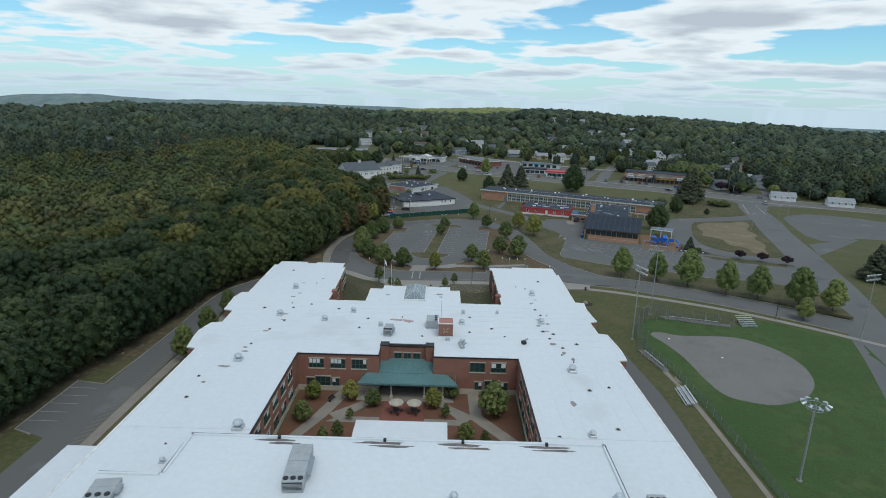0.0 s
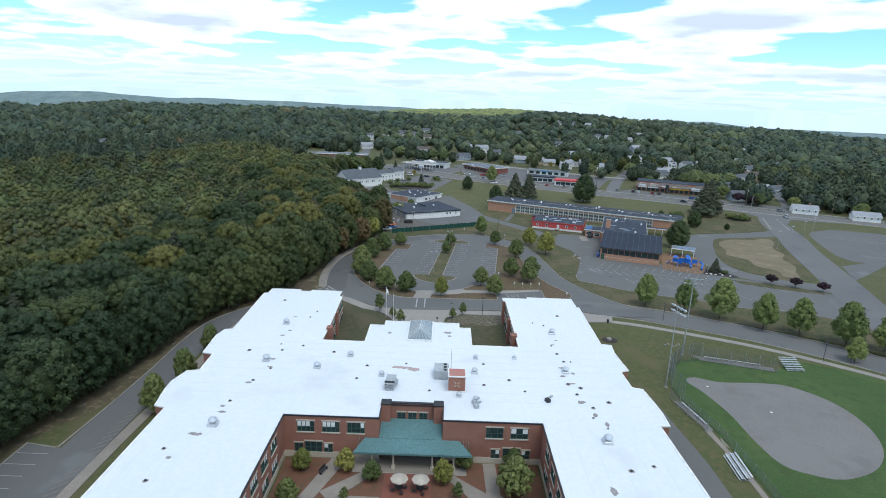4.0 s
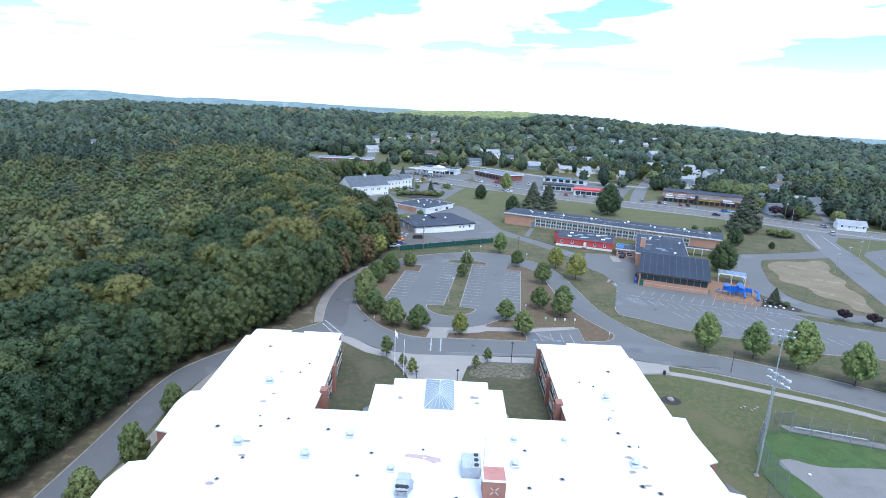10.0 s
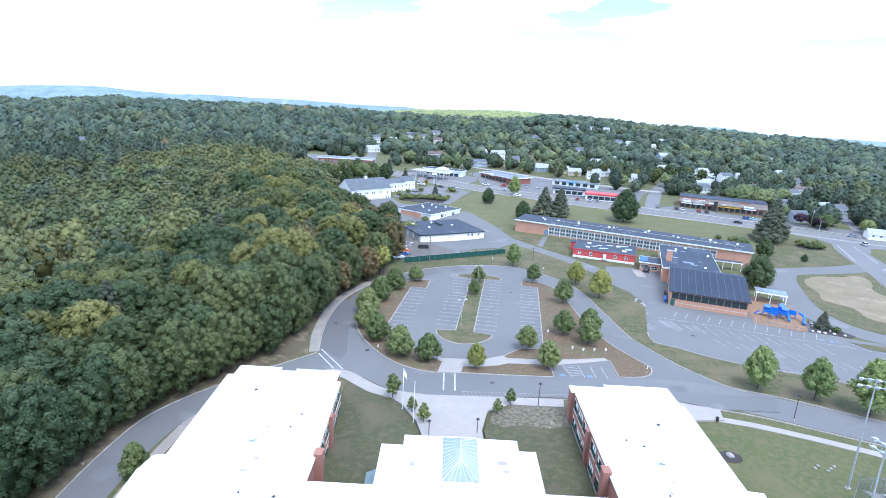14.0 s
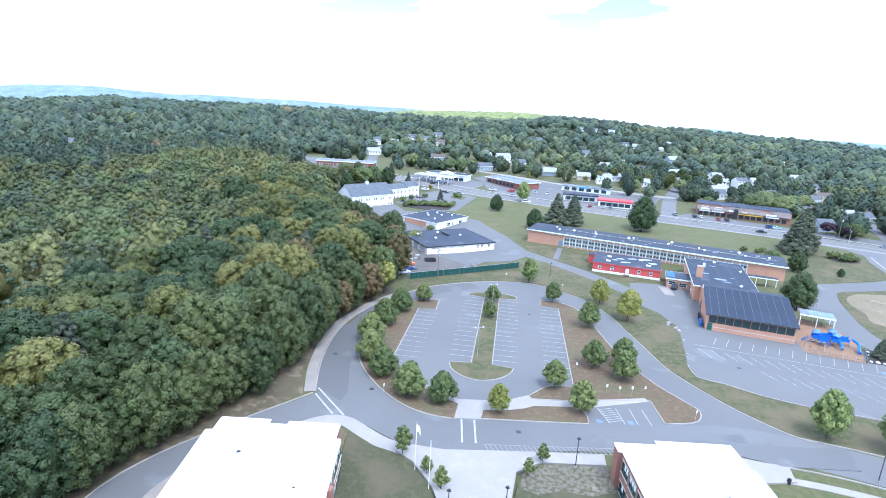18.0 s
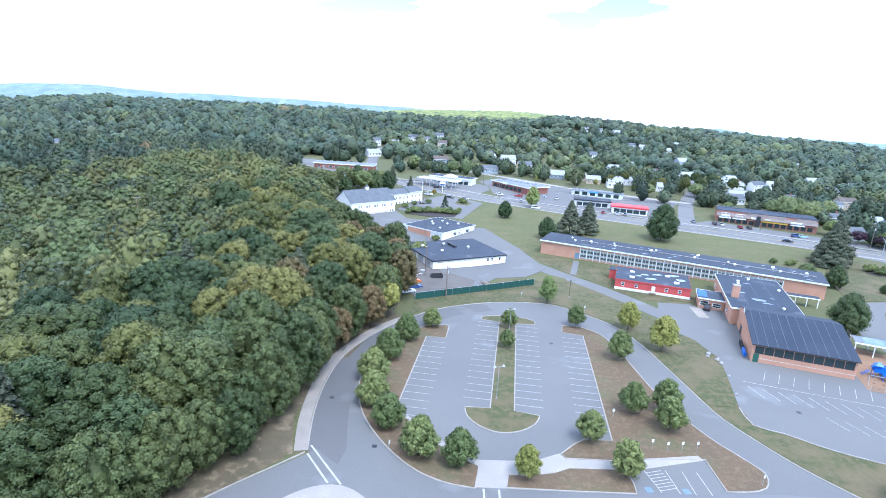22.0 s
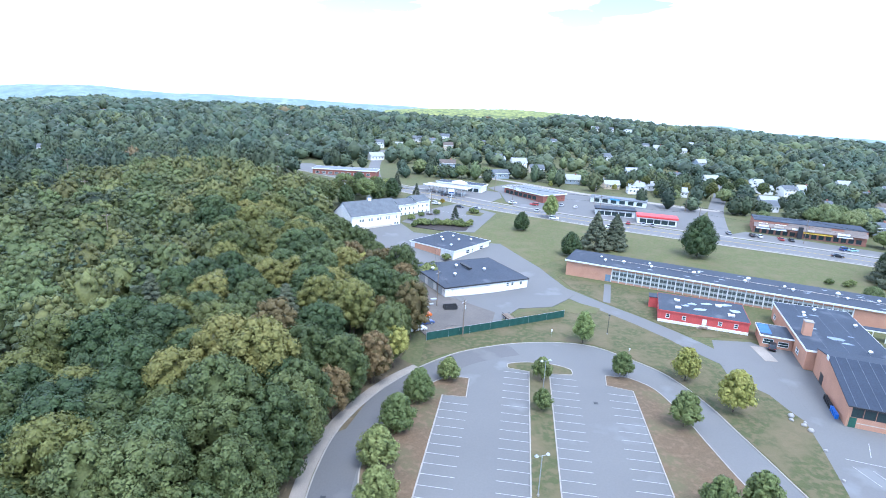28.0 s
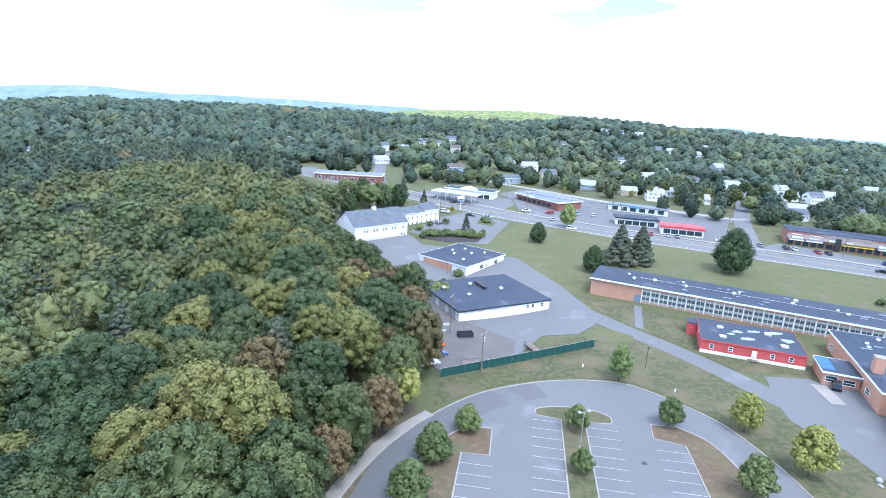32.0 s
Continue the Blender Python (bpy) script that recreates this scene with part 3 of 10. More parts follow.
west = smooth_line([(-3.8, 233.9), (-8.2, 233.6), (-13, 228.2), (-17, 220), (-19.9, 211), (-21.2, 202), (-19.2, 191.6), (-15, 183), (-9.4, 176.0), (-4, 172.6), (0.8, 171.6)], 1.5)
west = [tuple(p) for p in west] + [(1.6, 176.9), (-3.2, 180.1), (-6.6, 184.2), (-11.0, 189.6), tuple(lot(-19.6, -5)), tuple(lot(-19.4, 29.8)), tuple(lot(-14.7, 30)), tuple(lot(-14.8, 37.8))]
island("planting_bed_west", west, MULCH, "brown bark-mulched planting bed with worn grass")
east = [lot(19.2, -6), lot(19.0, 40.3), lot(13.8, 41.4), lot(14.2, 46.0)] + smooth_line([(31.1, 238.2), (35.4, 233.6), (37.5, 223.7), (38.2, 215), (39.2, 204.8), (40.6, 197.4), (43.5, 188.8), (46.6, 183.0), (48.2, 179.2), (46.4, 175.6), (43, 174.4), (39.6, 174.2)], 1.5) + [
    Vector((39.7, 182.2)), Vector((31.0, 181.6)), Vector((24.0, 180.4)), Vector((16.2, 180.3)), Vector((15.4, 181.4)), Vector((18.4, 184.6)), Vector((20.5, 186.2))]
island("planting_bed_east", [tuple(p) for p in east], MULCH, "brown mulched planting bed between lot and drive")
front = [(5.6, 172.1), (6.1, 175.2), (9.2, 175.3), (13.5, 176.4), (16.1, 177.8), (25.0, 178.2), (25.5, 174.9), (25.2, 172.5), (15.6, 172.2)]
island("planting_bed_front", front, MULCH, "long low mulched bed with a kerb beside the drop-off lane")
spine = [lot(-2.3, 44), lot(-2.35, 0)] + smooth_line([lot(-7.1, -0.6), lot(-6.4, -3.6), lot(-4.0, -6.4), lot(-0.4, -7.8), lot(3.2, -6.6), lot(6.0, -3.6), lot(6.9, -0.6)], 1.0) + [
    lot(2.2, 0), lot(2.1, 44)] + smooth_line([lot(6.9, 44.6), lot(7.0, 47.0), lot(4, 48.6), lot(0, 48.9), lot(-4, 48.2), lot(-7.0, 46.6), lot(-6.8, 44.6)], 1.0)
island("lot_island", [tuple(p) for p in spine], GRASS_LAWN, "grassy island shaped like an anchor down the parking lot")

# white stall lines, each a painted stripe
line_mesh = bm_mesh("stall_line", box(bmesh.new(), 0, -0.06, 0, 5.4, 0.06, 0.012), PAINT_LINE)
stripes = thing("stall_markings", Matrix.Identity(4), "worn white painted stall lines on the asphalt", "road marking", kind="structure")


TAN_PAINT = bm_mesh("hatch_line", box(bmesh.new(), 0, -0.06, 0, 5.4, 0.06, 0.012), material("worn_tan_paint", (0.20, 0.175, 0.14), 0.9, (0.16, 0.15, 0.13), 0.8, 0.7, 8, 0.0))


def stripe(p, angle, length=5.4, wide=0.11, shape=None):
    ob = part("stripe", shape or line_mesh, None, stripes)
    ob.matrix_basis = Matrix.LocRotScale((p[0], p[1], 0.074 + (max(land(p[0], p[1]), 0.0) if 155 < p[1] < 260 else land(p[0], p[1]))), Euler((0, 0, angle)), (length / 5.4, wide / 0.12, 1))
    return ob


for i in range(13):
    v = 29.6 - 2.74 * (i + 1) + 0.3
    stripe(lot(-19.4, v), -LOT_A)
for i in range(15):
    v = 43.5 - 2.85 * (i + 0.2)
    stripe(lot(-7.7, v), -LOT_A)
    stripe(lot(2.3, v - 0.6), -LOT_A)
for i in range(16):
    v = 40.3 - 2.74 * (i + 1) + 0.4
    stripe(lot(13.6, v), -LOT_A)
for p, a, l in (((2.05, 164.4), 1.571, 7.2), ((4.35, 164.4), 1.571, 7.2), ((-25.7, 177.6), -0.963, 8.2), ((-25.6, 179.8), -0.947, 11.2)):
    stripe(p, a, l, 0.32)
for x, a in ((29.2, 1.765), (32.0, 1.625), (34.4, 1.571), (36.9, 1.6)):
    stripe((x, 173.1), a, 5.5, 0.12)
for i in range(7):
    stripe((29.1 - i * 0.15, 173.5 + i * 0.7), 0.3, 2.9, 0.12)

# walks
slab("front_walk", [(0.9, 171.8), (5.5, 172.0), (6.1, 175.4), (9.2, 175.5), (13.5, 176.6), (16.1, 178.0), (25.0, 178.4), (26.4, 179.8), (24.0, 180.5), (15.9, 180.3), (15.2, 181.6), (10.8, 179.2), (6.5, 178.8), (1.6, 178.6), (-2.6, 181.2), (-6.0, 185.2), (-10.8, 190.6), (-11.0, 189.4), (-6.6, 184.2), (-3.2, 180.1), (1.6, 177.0)], 0.1, CONCRETE,
     "pale concrete walk between lot and drop-off lane", "pavement", base=0.0)
slab("ramp_walk", [(26.8, 178.2), (39.3, 181.9), (38.9, 183.2), (31.4, 181.8), (26.2, 180.0)], 0.13, CONCRETE, "pale concrete walk above the short parking row", "pavement", base=0.0)
strip("entry_walk_west", smooth_line([(-38.4, 155.6), (-33.2, 158.6), (-28.6, 162.5), (-25.4, 166.3), (-22.6, 168.4), (-20.2, 169.1), (-17.9, 168.5), (-14.6, 165.8), (-11.0, 163.1), (-6, 161.5), (-1, 161.4)], 1.2), -1.45, 1.45, 0.13, CONCRETE, "curved pale concrete walk beside the loop road", "pavement")
strip("wood_verge", smooth_line([(-26.9, 177.6), (-29.9, 190), (-29.8, 202), (-27.6, 213), (-23.8, 224), (-19.2, 232.2), (-14.6, 237.9)], 2.5), 1.1, 6.0, 0.06, material("verge_litter", (0.118, 0.090, 0.056), 0.95, (0.082, 0.072, 0.040), 0.5, 0.85, 40, 0.5, stain=(0.18, 0.14, 0.09), stain_scale=0.2, stain_at=0.55), "dry brown verge with leaf litter along the wood", "ground", across=4)
slab("corner_bed", [(-23.6, 160.3), (-23.6, 165.2), (-22.3, 166.6), (-20.3, 167.2), (-18.3, 166.2), (-17.4, 165.2), (-17.4, 160.0)], 0.09, MULCH, "small mulched bed inside the curve of the walk", "planting bed", base=-0.05, depth=0.6)
strip("loop_walk", smooth_line([(-26.9, 178.2), (-28.5, 187), (-29.1, 195), (-29.1, 203), (-27.8, 213), (-23.8, 224), (-19.2, 232.2), (-14.6, 237.9)], 2.5), -1.1, 1.1, 0.12, CONCRETE_OLD, "tan concrete walk curving along the wood's edge", "pavement")
slab("entrance_plaza", [(-1.0, 139.5), (9.8, 139.5), (9.0, 151), (10.4, 157.4), (14.6, 160.2), (25.2, 160.4), (25.6, 163.4), (14, 163.0), (-1, 162.2), (-8.6, 163.4), (-8.8, 161.2), (-5.8, 158.4), (-2.6, 152.8), (-1.2, 148)], 0.08, CONCRETE, "broad concrete entrance plaza", "pavement", base=0.0, depth=1.6)
slab("lawn_front_west", [(-17.0, 127.0), (-6.8, 127.0), (-6.6, 139.5), (-1.2, 140), (-1.4, 148), (-3.0, 152.6), (-6.0, 158), (-9.2, 160.8), (-12.6, 162.2), (-17.2, 166.4)], 0.06, GRASS_SHADE, "shaded lawn between the building's wings", "lawn", base=-0.05, depth=1.6)
slab("lawn_front_east", [(15.8, 127), (25, 127), (25.2, 160.2), (14.8, 159.8), (11, 157), (9.4, 151), (10, 140), (15.6, 139)], 0.06, GRASS_SHADE, "thin lawn between the building's wings", "lawn", base=-0.05, depth=1.6)
slab("bare_soil_bed", [(10.6, 153.6), (13.0, 152.4), (17.0, 153.6), (21.0, 152.6), (25.1, 153.8), (25.2, 160.1), (14.8, 159.7), (11.2, 157)], 0.085, WORN_SOIL, "bare pale soil with sparse grass by the plaza", "ground", base=-0.05, depth=0.3)

HATCH_PAINT = bm_mesh("zone_line", box(bmesh.new(), 0, -0.06, 0, 5.4, 0.06, 0.012), material("worn_white_paint", (0.27, 0.26, 0.24), 0.9, (0.20, 0.195, 0.185), 0.8, 0.7, 8, 0.0))
for i in range(27):
    stripe((6.4 + i * 0.82, 162.6 + 0.03 * i), 1.95, 1.75, 0.12, HATCH_PAINT)
stripe((5.8, 164.15), 0.045, 22.2, 0.12, HATCH_PAINT)
stripe((5.8, 162.55), 0.037, 21.8, 0.12, HATCH_PAINT)
BLUE_PAINT = material("blue_paint", (0.13, 0.20, 0.28), 0.8, (0.15, 0.19, 0.24), 0.8, 0.7, 8, 0.0)
blue_mesh = bm_mesh("accessible_mark", boxes((-0.55, -0.6, 0, 0.55, 0.6, 0.012)), BLUE_PAINT)
for x, y in ((27.4, 173.6), (33.2, 173.7), (100.5, 201.8), (102.7, 201.1)):
    part("accessible_mark", blue_mesh, None, stripes, "blue painted square of an accessible bay", at=pose(x, y, land(x, y) + 0.076, 0, 0, 10))

slab("junction_patch", [(-25.0, 168.4), (-21.0, 169.6), (-17.0, 169.0), (-16.6, 172.6), (-21.8, 176.4), (-26.2, 173.2)], 0.047, ASPHALT, "asphalt where the side drive meets the loop road", "road")

# side drive on the wood's side
west_drive = smooth_line([(-48.9, 40), (-48.9, 70), (-48.9, 95), (-48.8, 112), (-48.4, 126), (-48.2, 138), (-46.6, 148), (-43.0, 154.4), (-39.1, 158.9), (-33.2, 165.4), (-27.0, 171.6), (-22.0, 176.6)], 3)
strip("side_drive", west_drive, -3.4, 3.4, 0.05, ASPHALT, "narrow asphalt drive along the wood", "road")
strip("side_walk", smooth_line([(-44.4, 40), (-44.4, 70), (-44.4, 95), (-43.9, 112), (-43.2, 126), (-43.0, 138), (-41.6, 149), (-38.4, 155.6)], 3), -1.0, 1.0, 0.1, CONCRETE_OLD, "tan concrete walk along the side drive", "pavement")
kerb(smooth_line([(-52.9, 97.9), (-52.2, 111), (-51.8, 126), (-51.5, 138.5), (-49.8, 149.4), (-45.6, 156.8), (-41.7, 161.4), (-35.8, 167.9), (-29.6, 174.3), (-26.2, 177.9)], 3))
bay = thing("side_parking_bay", Matrix.Identity(4), "small asphalt parking bay beside the side drive", "parking bay", kind="structure")
slab("bay_surface", [(-58.4, 82.5), (-52.0, 80), (-52.0, 97.8), (-58.4, 98.8)], 0.045, ASPHALT, parent=bay)
kerb([Vector(p) for p in ((-53.0, 97.9), (-56.0, 98.4), (-58.5, 98.9), (-58.5, 90.0), (-58.5, 82.4), (-55.0, 81.0))])
for y in (85.0, 87.8, 90.6, 93.4, 96.2):
    stripe((-58.3, y), 0.0, 5.0)
for i in range(26):
    stripe((-47.3, 72 + i * 1.6), 0.8, 2.4, 0.3, TAN_PAINT)

# drive past the front, towards the street on the east
front_drive = smooth_line([(22, 168.6), (40, 169.2), (52, 169.6), (62, 167.2), (74, 162.4), (88, 156.4), (102, 148.0), (116, 138.6), (126, 131)], 3)
strip("front_drive", front_drive, -4.6, 4.6, 0.058, ASPHALT_ROAD, "grey asphalt drive past the ball field", "road")
kerb(smooth_line([(48.6, 164.5), (62, 161.4), (74, 156.8), (88, 150.8), (102, 142.6), (114, 133.8)], 3))
strip("field_walk", smooth_line([(45.8, 161.2), (54, 159.6), (62, 157.6), (74, 153.2), (88, 147.3), (102, 139.2), (113, 131.2), (124, 122)], 3), -0.85, 0.85, 0.1, CONCRETE, "pale concrete walk between drive and ball field", "pavement")
slab("corner_walk", [(43.6, 160.6), (46, 165.6), (56, 162.8), (55, 159.0), (48.5, 158.2)], 0.09, CONCRETE, "pale concrete landing at the building's corner", "pavement", base=-0.05, depth=0.9)
kerb(smooth_line([(63.0, 171.9), (73.7, 168.1), (83, 163.6), (90.5, 160.2), (108, 150.4), (121, 141.2)], 3))
kerb(smooth_line([(54.4, 200.4), (54.0, 194.2), (58.6, 191.7), (64.9, 187.0), (75.3, 182.4), (87.2, 179.0), (96.2, 173.8), (112, 171.6), (125, 163.6)], 3))

# old school's lot, drives and the streets
slab("school_lot", [(54.2, 194), (58.6, 191.5), (64.9, 186.9), (75.3, 182.2), (87.0, 178.8), (96.2, 173.6), (112, 171.4), (126, 163.5), (137, 184.0), (132, 193), (121, 199.5), (108, 204), (104, 216), (90, 219), (72, 223.8), (72.6, 238), (76, 252), (70, 262), (60, 262), (56.0, 250), (55.0, 243), (58.4, 235), (60.2, 224), (57.8, 213), (54.0, 200.6)], 0.042, ASPHALT,
     "worn asphalt parking lot beside the old school", "parking lot", base=0.0)
for i in range(13):
    p = Vector((66, 213.0)) + Vector((2.75, -0.95)) * i
    stripe(p, 1.02, 5.2)
for i in range(14):
    p = Vector((62, 205.0)) + Vector((2.75, -0.95)) * i
    stripe(p, -1.35 + math.pi, 5.2)
for i in range(15):
    p = Vector((72, 194)) + Vector((2.9, -1.2)) * i
    stripe(p, 1.9, 4.8)
stripe((61, 212.2), -0.32, 48, 0.12)
for i in range(8):
    p = Vector((104, 201.5)) + Vector((3.4, -1.4)) * i
    stripe(p, -1.2, 4.6)
back_drive = smooth_line([(15, 326), (19.5, 314), (24.5, 302), (30, 293), (36.5, 283), (44.5, 272.4), (51.6, 261.5), (57.8, 250.5), (64, 243)], 3)
strip("school_drive", back_drive, -3.2, 3.2, 0.05, ASPHALT, "grey asphalt drive in front of the old school", "road")
yard = [(-21, 268), (-13.4, 255.2), (4, 264.5), (12, 278.5), (22, 281), (27, 287), (31, 293), (28, 306), (24, 320), (19.4, 330), (12, 347), (2, 347), (-6, 353), (-24, 356), (-27, 338), (-22, 316)]
slab("service_yard", yard, 0.13, ASPHALT, "patched asphalt service yard", "yard")
slab("junk_yard_surface", [(-21, 268), (-13.4, 254.6), (3, 262.6), (5, 274), (-8, 286), (-10, 300), (-21, 304)], 0.16, material("gravel_dark", (0.10, 0.09, 0.08), 0.95, (0.13, 0.115, 0.10), 0.2, 0.8, 20, 0.3), "dark dirt yard behind the green fence", "yard")
street = smooth_line([(-150, 545), (-105, 500), (-60, 465), (-18, 437), (15, 415), (40, 402.5), (73, 387), (101, 376), (148, 358), (182, 342), (220, 324), (300, 288), (420, 236)], 4)
strip("main_street", street, -6.8, 6.8, 0.06, ASPHALT_ROAD, "grey asphalt main street", "road", across=6)
strip("street_walk", street, 8.4, 9.9, 0.12, CONCRETE, "pale concrete pavement along the main street", "pavement")
strip("street_walk_south", street[12:], -8.8, -7.5, 0.12, CONCRETE, "pale concrete pavement along the main street", "pavement")
strip("street_centre_line", street, -0.18, 0.18, 0.075, PAINT_YELLOW, "faded yellow centre line", "road marking", across=1)
side_street = smooth_line([(193, 340), (186.5, 320), (180, 305), (169.5, 272), (160, 247), (148, 210), (139.3, 185), (132.8, 166), (117, 124), (101, 90), (84, 50)], 4)
strip("side_street", side_street, -6.3, 6.3, 0.066, ASPHALT_ROAD, "broad grey asphalt side street", "road", across=5)
slab("street_junction", [(166, 341), (178, 330), (180.5, 321), (176, 308), (188, 306), (195, 316), (222, 312), (216, 328), (192, 344)], 0.07, ASPHALT_ROAD, "broad pale asphalt mouth of the side street", "road")
strip("far_lane", smooth_line([(-52, 460), (-60, 500), (-66, 550), (-72, 640)], 5), -4, 4, 0.064, ASPHALT_ROAD, "asphalt lane leading up the hill", "road")
strip("hill_lane", smooth_line([(114, 372), (123.6, 400), (140, 440), (166, 492), (186, 540)], 5), -4, 4, 0.064, ASPHALT_ROAD, "asphalt lane between the shops", "road")
strip("back_street", smooth_line([(10, 512), (37.7, 493), (57, 477), (76.5, 463), (105, 449), (133, 437), (141, 436)], 5), -2.6, 2.6, 0.13, CONCRETE, "pale concrete service road behind the shops", "road")
strip("corner_lane", smooth_line([(204, 332), (220, 362), (230, 392), (238, 430)], 5), -4, 4, 0.064, ASPHALT_ROAD, "asphalt lane between houses", "road")
strip("school_loop", smooth_line([(131, 271), (122, 258), (115, 239), (111, 224), (113, 211), (121, 203), (130, 198), (141, 194)], 3), -4.4, 4.4, 0.052, ASPHALT, "asphalt loop drive round the dirt lot", "road")
strip("school_loop_north", smooth_line([(124, 266), (130, 268.5), (143, 272.2), (157, 276.5), (170, 282)], 3), -4.6, 4.6, 0.056, ASPHALT, "asphalt loop drive round the dirt lot", "road")
slab("loop_corner", [(110.5, 249), (108, 232), (106.2, 220), (112, 222), (120, 246), (128, 262), (125, 270), (118, 268)], 0.048, ASPHALT, "asphalt loop drive beside the play yard", "road", base=0.0)
loop_edge = smooth_line([(128.6, 261), (133, 265.4), (144, 268), (157, 271.4), (161.4, 269.4), (158, 260), (152, 243), (141.5, 212), (138.6, 204.6), (135, 202.6), (129, 202.6), (123, 206.4), (117.4, 214.6), (115.2, 221.6), (117.6, 234), (122.4, 247)], 3, True)
slab("lot_green", [(q.x, q.y) for q in loop_edge], 0.09, GRASS_LAWN, "dry worn grass round a bare dirt patch", "grass", base=0.0)
dirt_edge = smooth_line([(127, 252), (130.6, 259), (138, 264), (147, 264.6), (156.6, 267.4), (153.4, 257), (148.4, 250), (147.8, 240), (143, 233), (141.4, 222), (137, 214), (134, 206.5), (129.6, 207.6), (130.6, 215), (126, 221), (127.6, 229), (122.6, 236), (125.6, 243)], 2.5, True)
slab("dirt_lot", [(q.x, q.y) for q in dirt_edge], 0.1, DIRT, "bare sandy dirt patch with tufts of grass", "dirt", base=0.0)
slab("lot_strip", [(107.6, 201.4), (118, 198.6), (126, 195.4), (132.4, 191.8), (131.4, 189.2), (119, 192.8), (109, 197.6)], 0.1, GRASS_LAWN, "narrow grass strip with small trees beside the lot", "grass", base=0.0)
slab("corner_green", [(126.6, 274), (141, 277), (158, 282.4), (165.5, 286.4), (168.6, 291), (173.6, 306), (178.5, 320), (176.6, 323.5), (170, 327), (163, 330), (150, 322), (136, 300)], 0.1, GRASS_LAWN, "dry grass corner between loop drive and street", "grass")
slab("east_parking", [(183, 281), (189, 288), (203, 295), (222, 289), (246, 262), (226, 224), (206, 236), (190, 238), (176, 230.5), (170.6, 232.6), (169.6, 241), (175.6, 261)], 0.05, ASPHALT, "asphalt parking lot across the side street", "parking lot", base=0.0)
slab("east_parking_entry", [(161, 225), (153.4, 206.6), (160, 211.6), (173, 222), (190, 236.6), (176, 231.6)], 0.056, ASPHALT, "asphalt entry of the parking lot across the street", "road", base=0.0)
for i in range(9):
    stripe((186 + i * 4.2, 280 - i * 2.0), -1.1, 6)

# verge between drive and lot, field and other ground
slab("verge_east", [(48.6, 200.5), (49.2, 196.2), (52.9, 187.2), (56.9, 179.9), (63.2, 172.3), (73.7, 168.4), (83, 163.9), (90.5, 160.5), (108, 150.8), (121, 141.6), (126, 163), (112, 171.4), (96.2, 173.6), (87, 178.7), (75.3, 182.2), (69.5, 184.7), (64.9, 186.8), (58.6, 191.5), (54.2, 194), (54.5, 200.5)], 0.12, GRASS_LAWN, "worn grass verge with a row of trees", "grass", base=-0.06, depth=0.6)
slab("verge_bank", [(-14, 240.5), (-5.6, 247.4), (3.6, 252.4), (11.6, 255), (19.8, 256), (28, 254.8), (35.4, 248.2), (40.2, 242.2), (43.0, 235.4), (45.1, 227), (46.1, 218.5), (47.3, 210.4), (48.2, 203), (48.6, 200.6), (54.5, 200.6), (58.8, 215), (61.2, 224), (60.3, 228), (59.6, 234), (56.1, 239.5), (53.2, 248), (49, 260), (42.4, 270.6), (35.4, 280), (30, 284), (22, 279.6), (12, 275), (4, 262.0), (-13.4, 250.5)], 0.07, GRASS_LAWN,
     "worn grass bank between loop road and old school", "grass")
slab("school_lawn", [(29, 312), (31.6, 299), (38.6, 287), (47.6, 274.6), (54.8, 263.5), (70, 264), (76, 262), (74, 287), (45, 304)], 0.06, GRASS_LAWN, "thin lawn in front of the old school", "grass")
field_line = [(60.6, 70.0), (60.9, 100.6), (60.2, 112), (58.6, 121), (58.6, 127), (60.6, 133.4), (64.8, 138.6), (70, 140.5), (87, 136.0), (92, 141.5), (104, 136.4), (114, 128.4), (104, 92), (86, 46), (59, 36)]
slab("ball_field_grass", field_line, 0.05, GRASS_FIELD, "mown green grass of the ball field", "grass", depth=0.2)
infield = smooth_line([(62.8, 129.6), (65.4, 131.2), (70.0, 129.4), (79.6, 129.6), (85.1, 128.4), (90.1, 122.6), (91.2, 114.5), (88.6, 106.4), (82.9, 100.2), (75.6, 97.2), (70.6, 98.2), (67.2, 100.7), (66.2, 107.4), (66.0, 116.5), (64.6, 124.2)], 1.5, True)
slab("infield", [(p.x, p.y) for p in infield], 0.068, INFIELD, "grey-brown clay infield of a softball diamond", "infield", depth=0.2)
slab("field_service_drive", [(49.4, 40), (53.4, 40), (54.0, 76), (54.6, 90), (54.6, 100), (54.0, 107), (53.3, 114), (52.6, 121.5), (51.0, 124), (50.4, 118), (50.6, 100)], 0.05, ASPHALT, "narrow asphalt strip along the building", "road")
slab("field_path", [(58.9, 64), (59.9, 64), (60.1, 76), (60.3, 90), (60.3, 98), (60.0, 104), (59.6, 110.4), (58.4, 110.4), (59.1, 104), (59.3, 94), (59.2, 76)], 0.055, CONCRETE_OLD, "narrow pale path behind the ball field fence", "pavement")

slab("hall_lot", [(-50, 356), (-31, 371), (-24, 357), (-27, 338), (-22, 316), (-25, 306), (-34, 316), (-44, 334)], 0.11, ASPHALT, "worn asphalt lot between the hall and the wood", "parking lot")
slab("worn_corner", [(24.5, 283.6), (30.4, 285.6), (36, 281), (33.6, 276.8), (27.4, 276.2), (22.6, 279.4)], 0.1, GRASS_FRONT, "bare worn soil at the bank's corner", "ground")


# ---- trees ----
def ico_base(level):
    bm = bmesh.new()
    bmesh.ops.create_icosphere(bm, subdivisions=level, radius=1.0)
    v = np.array([p.co[:] for p in bm.verts])
    f = np.array([[p.index for p in q.verts] for q in bm.faces])
    bm.free()
    return v, f


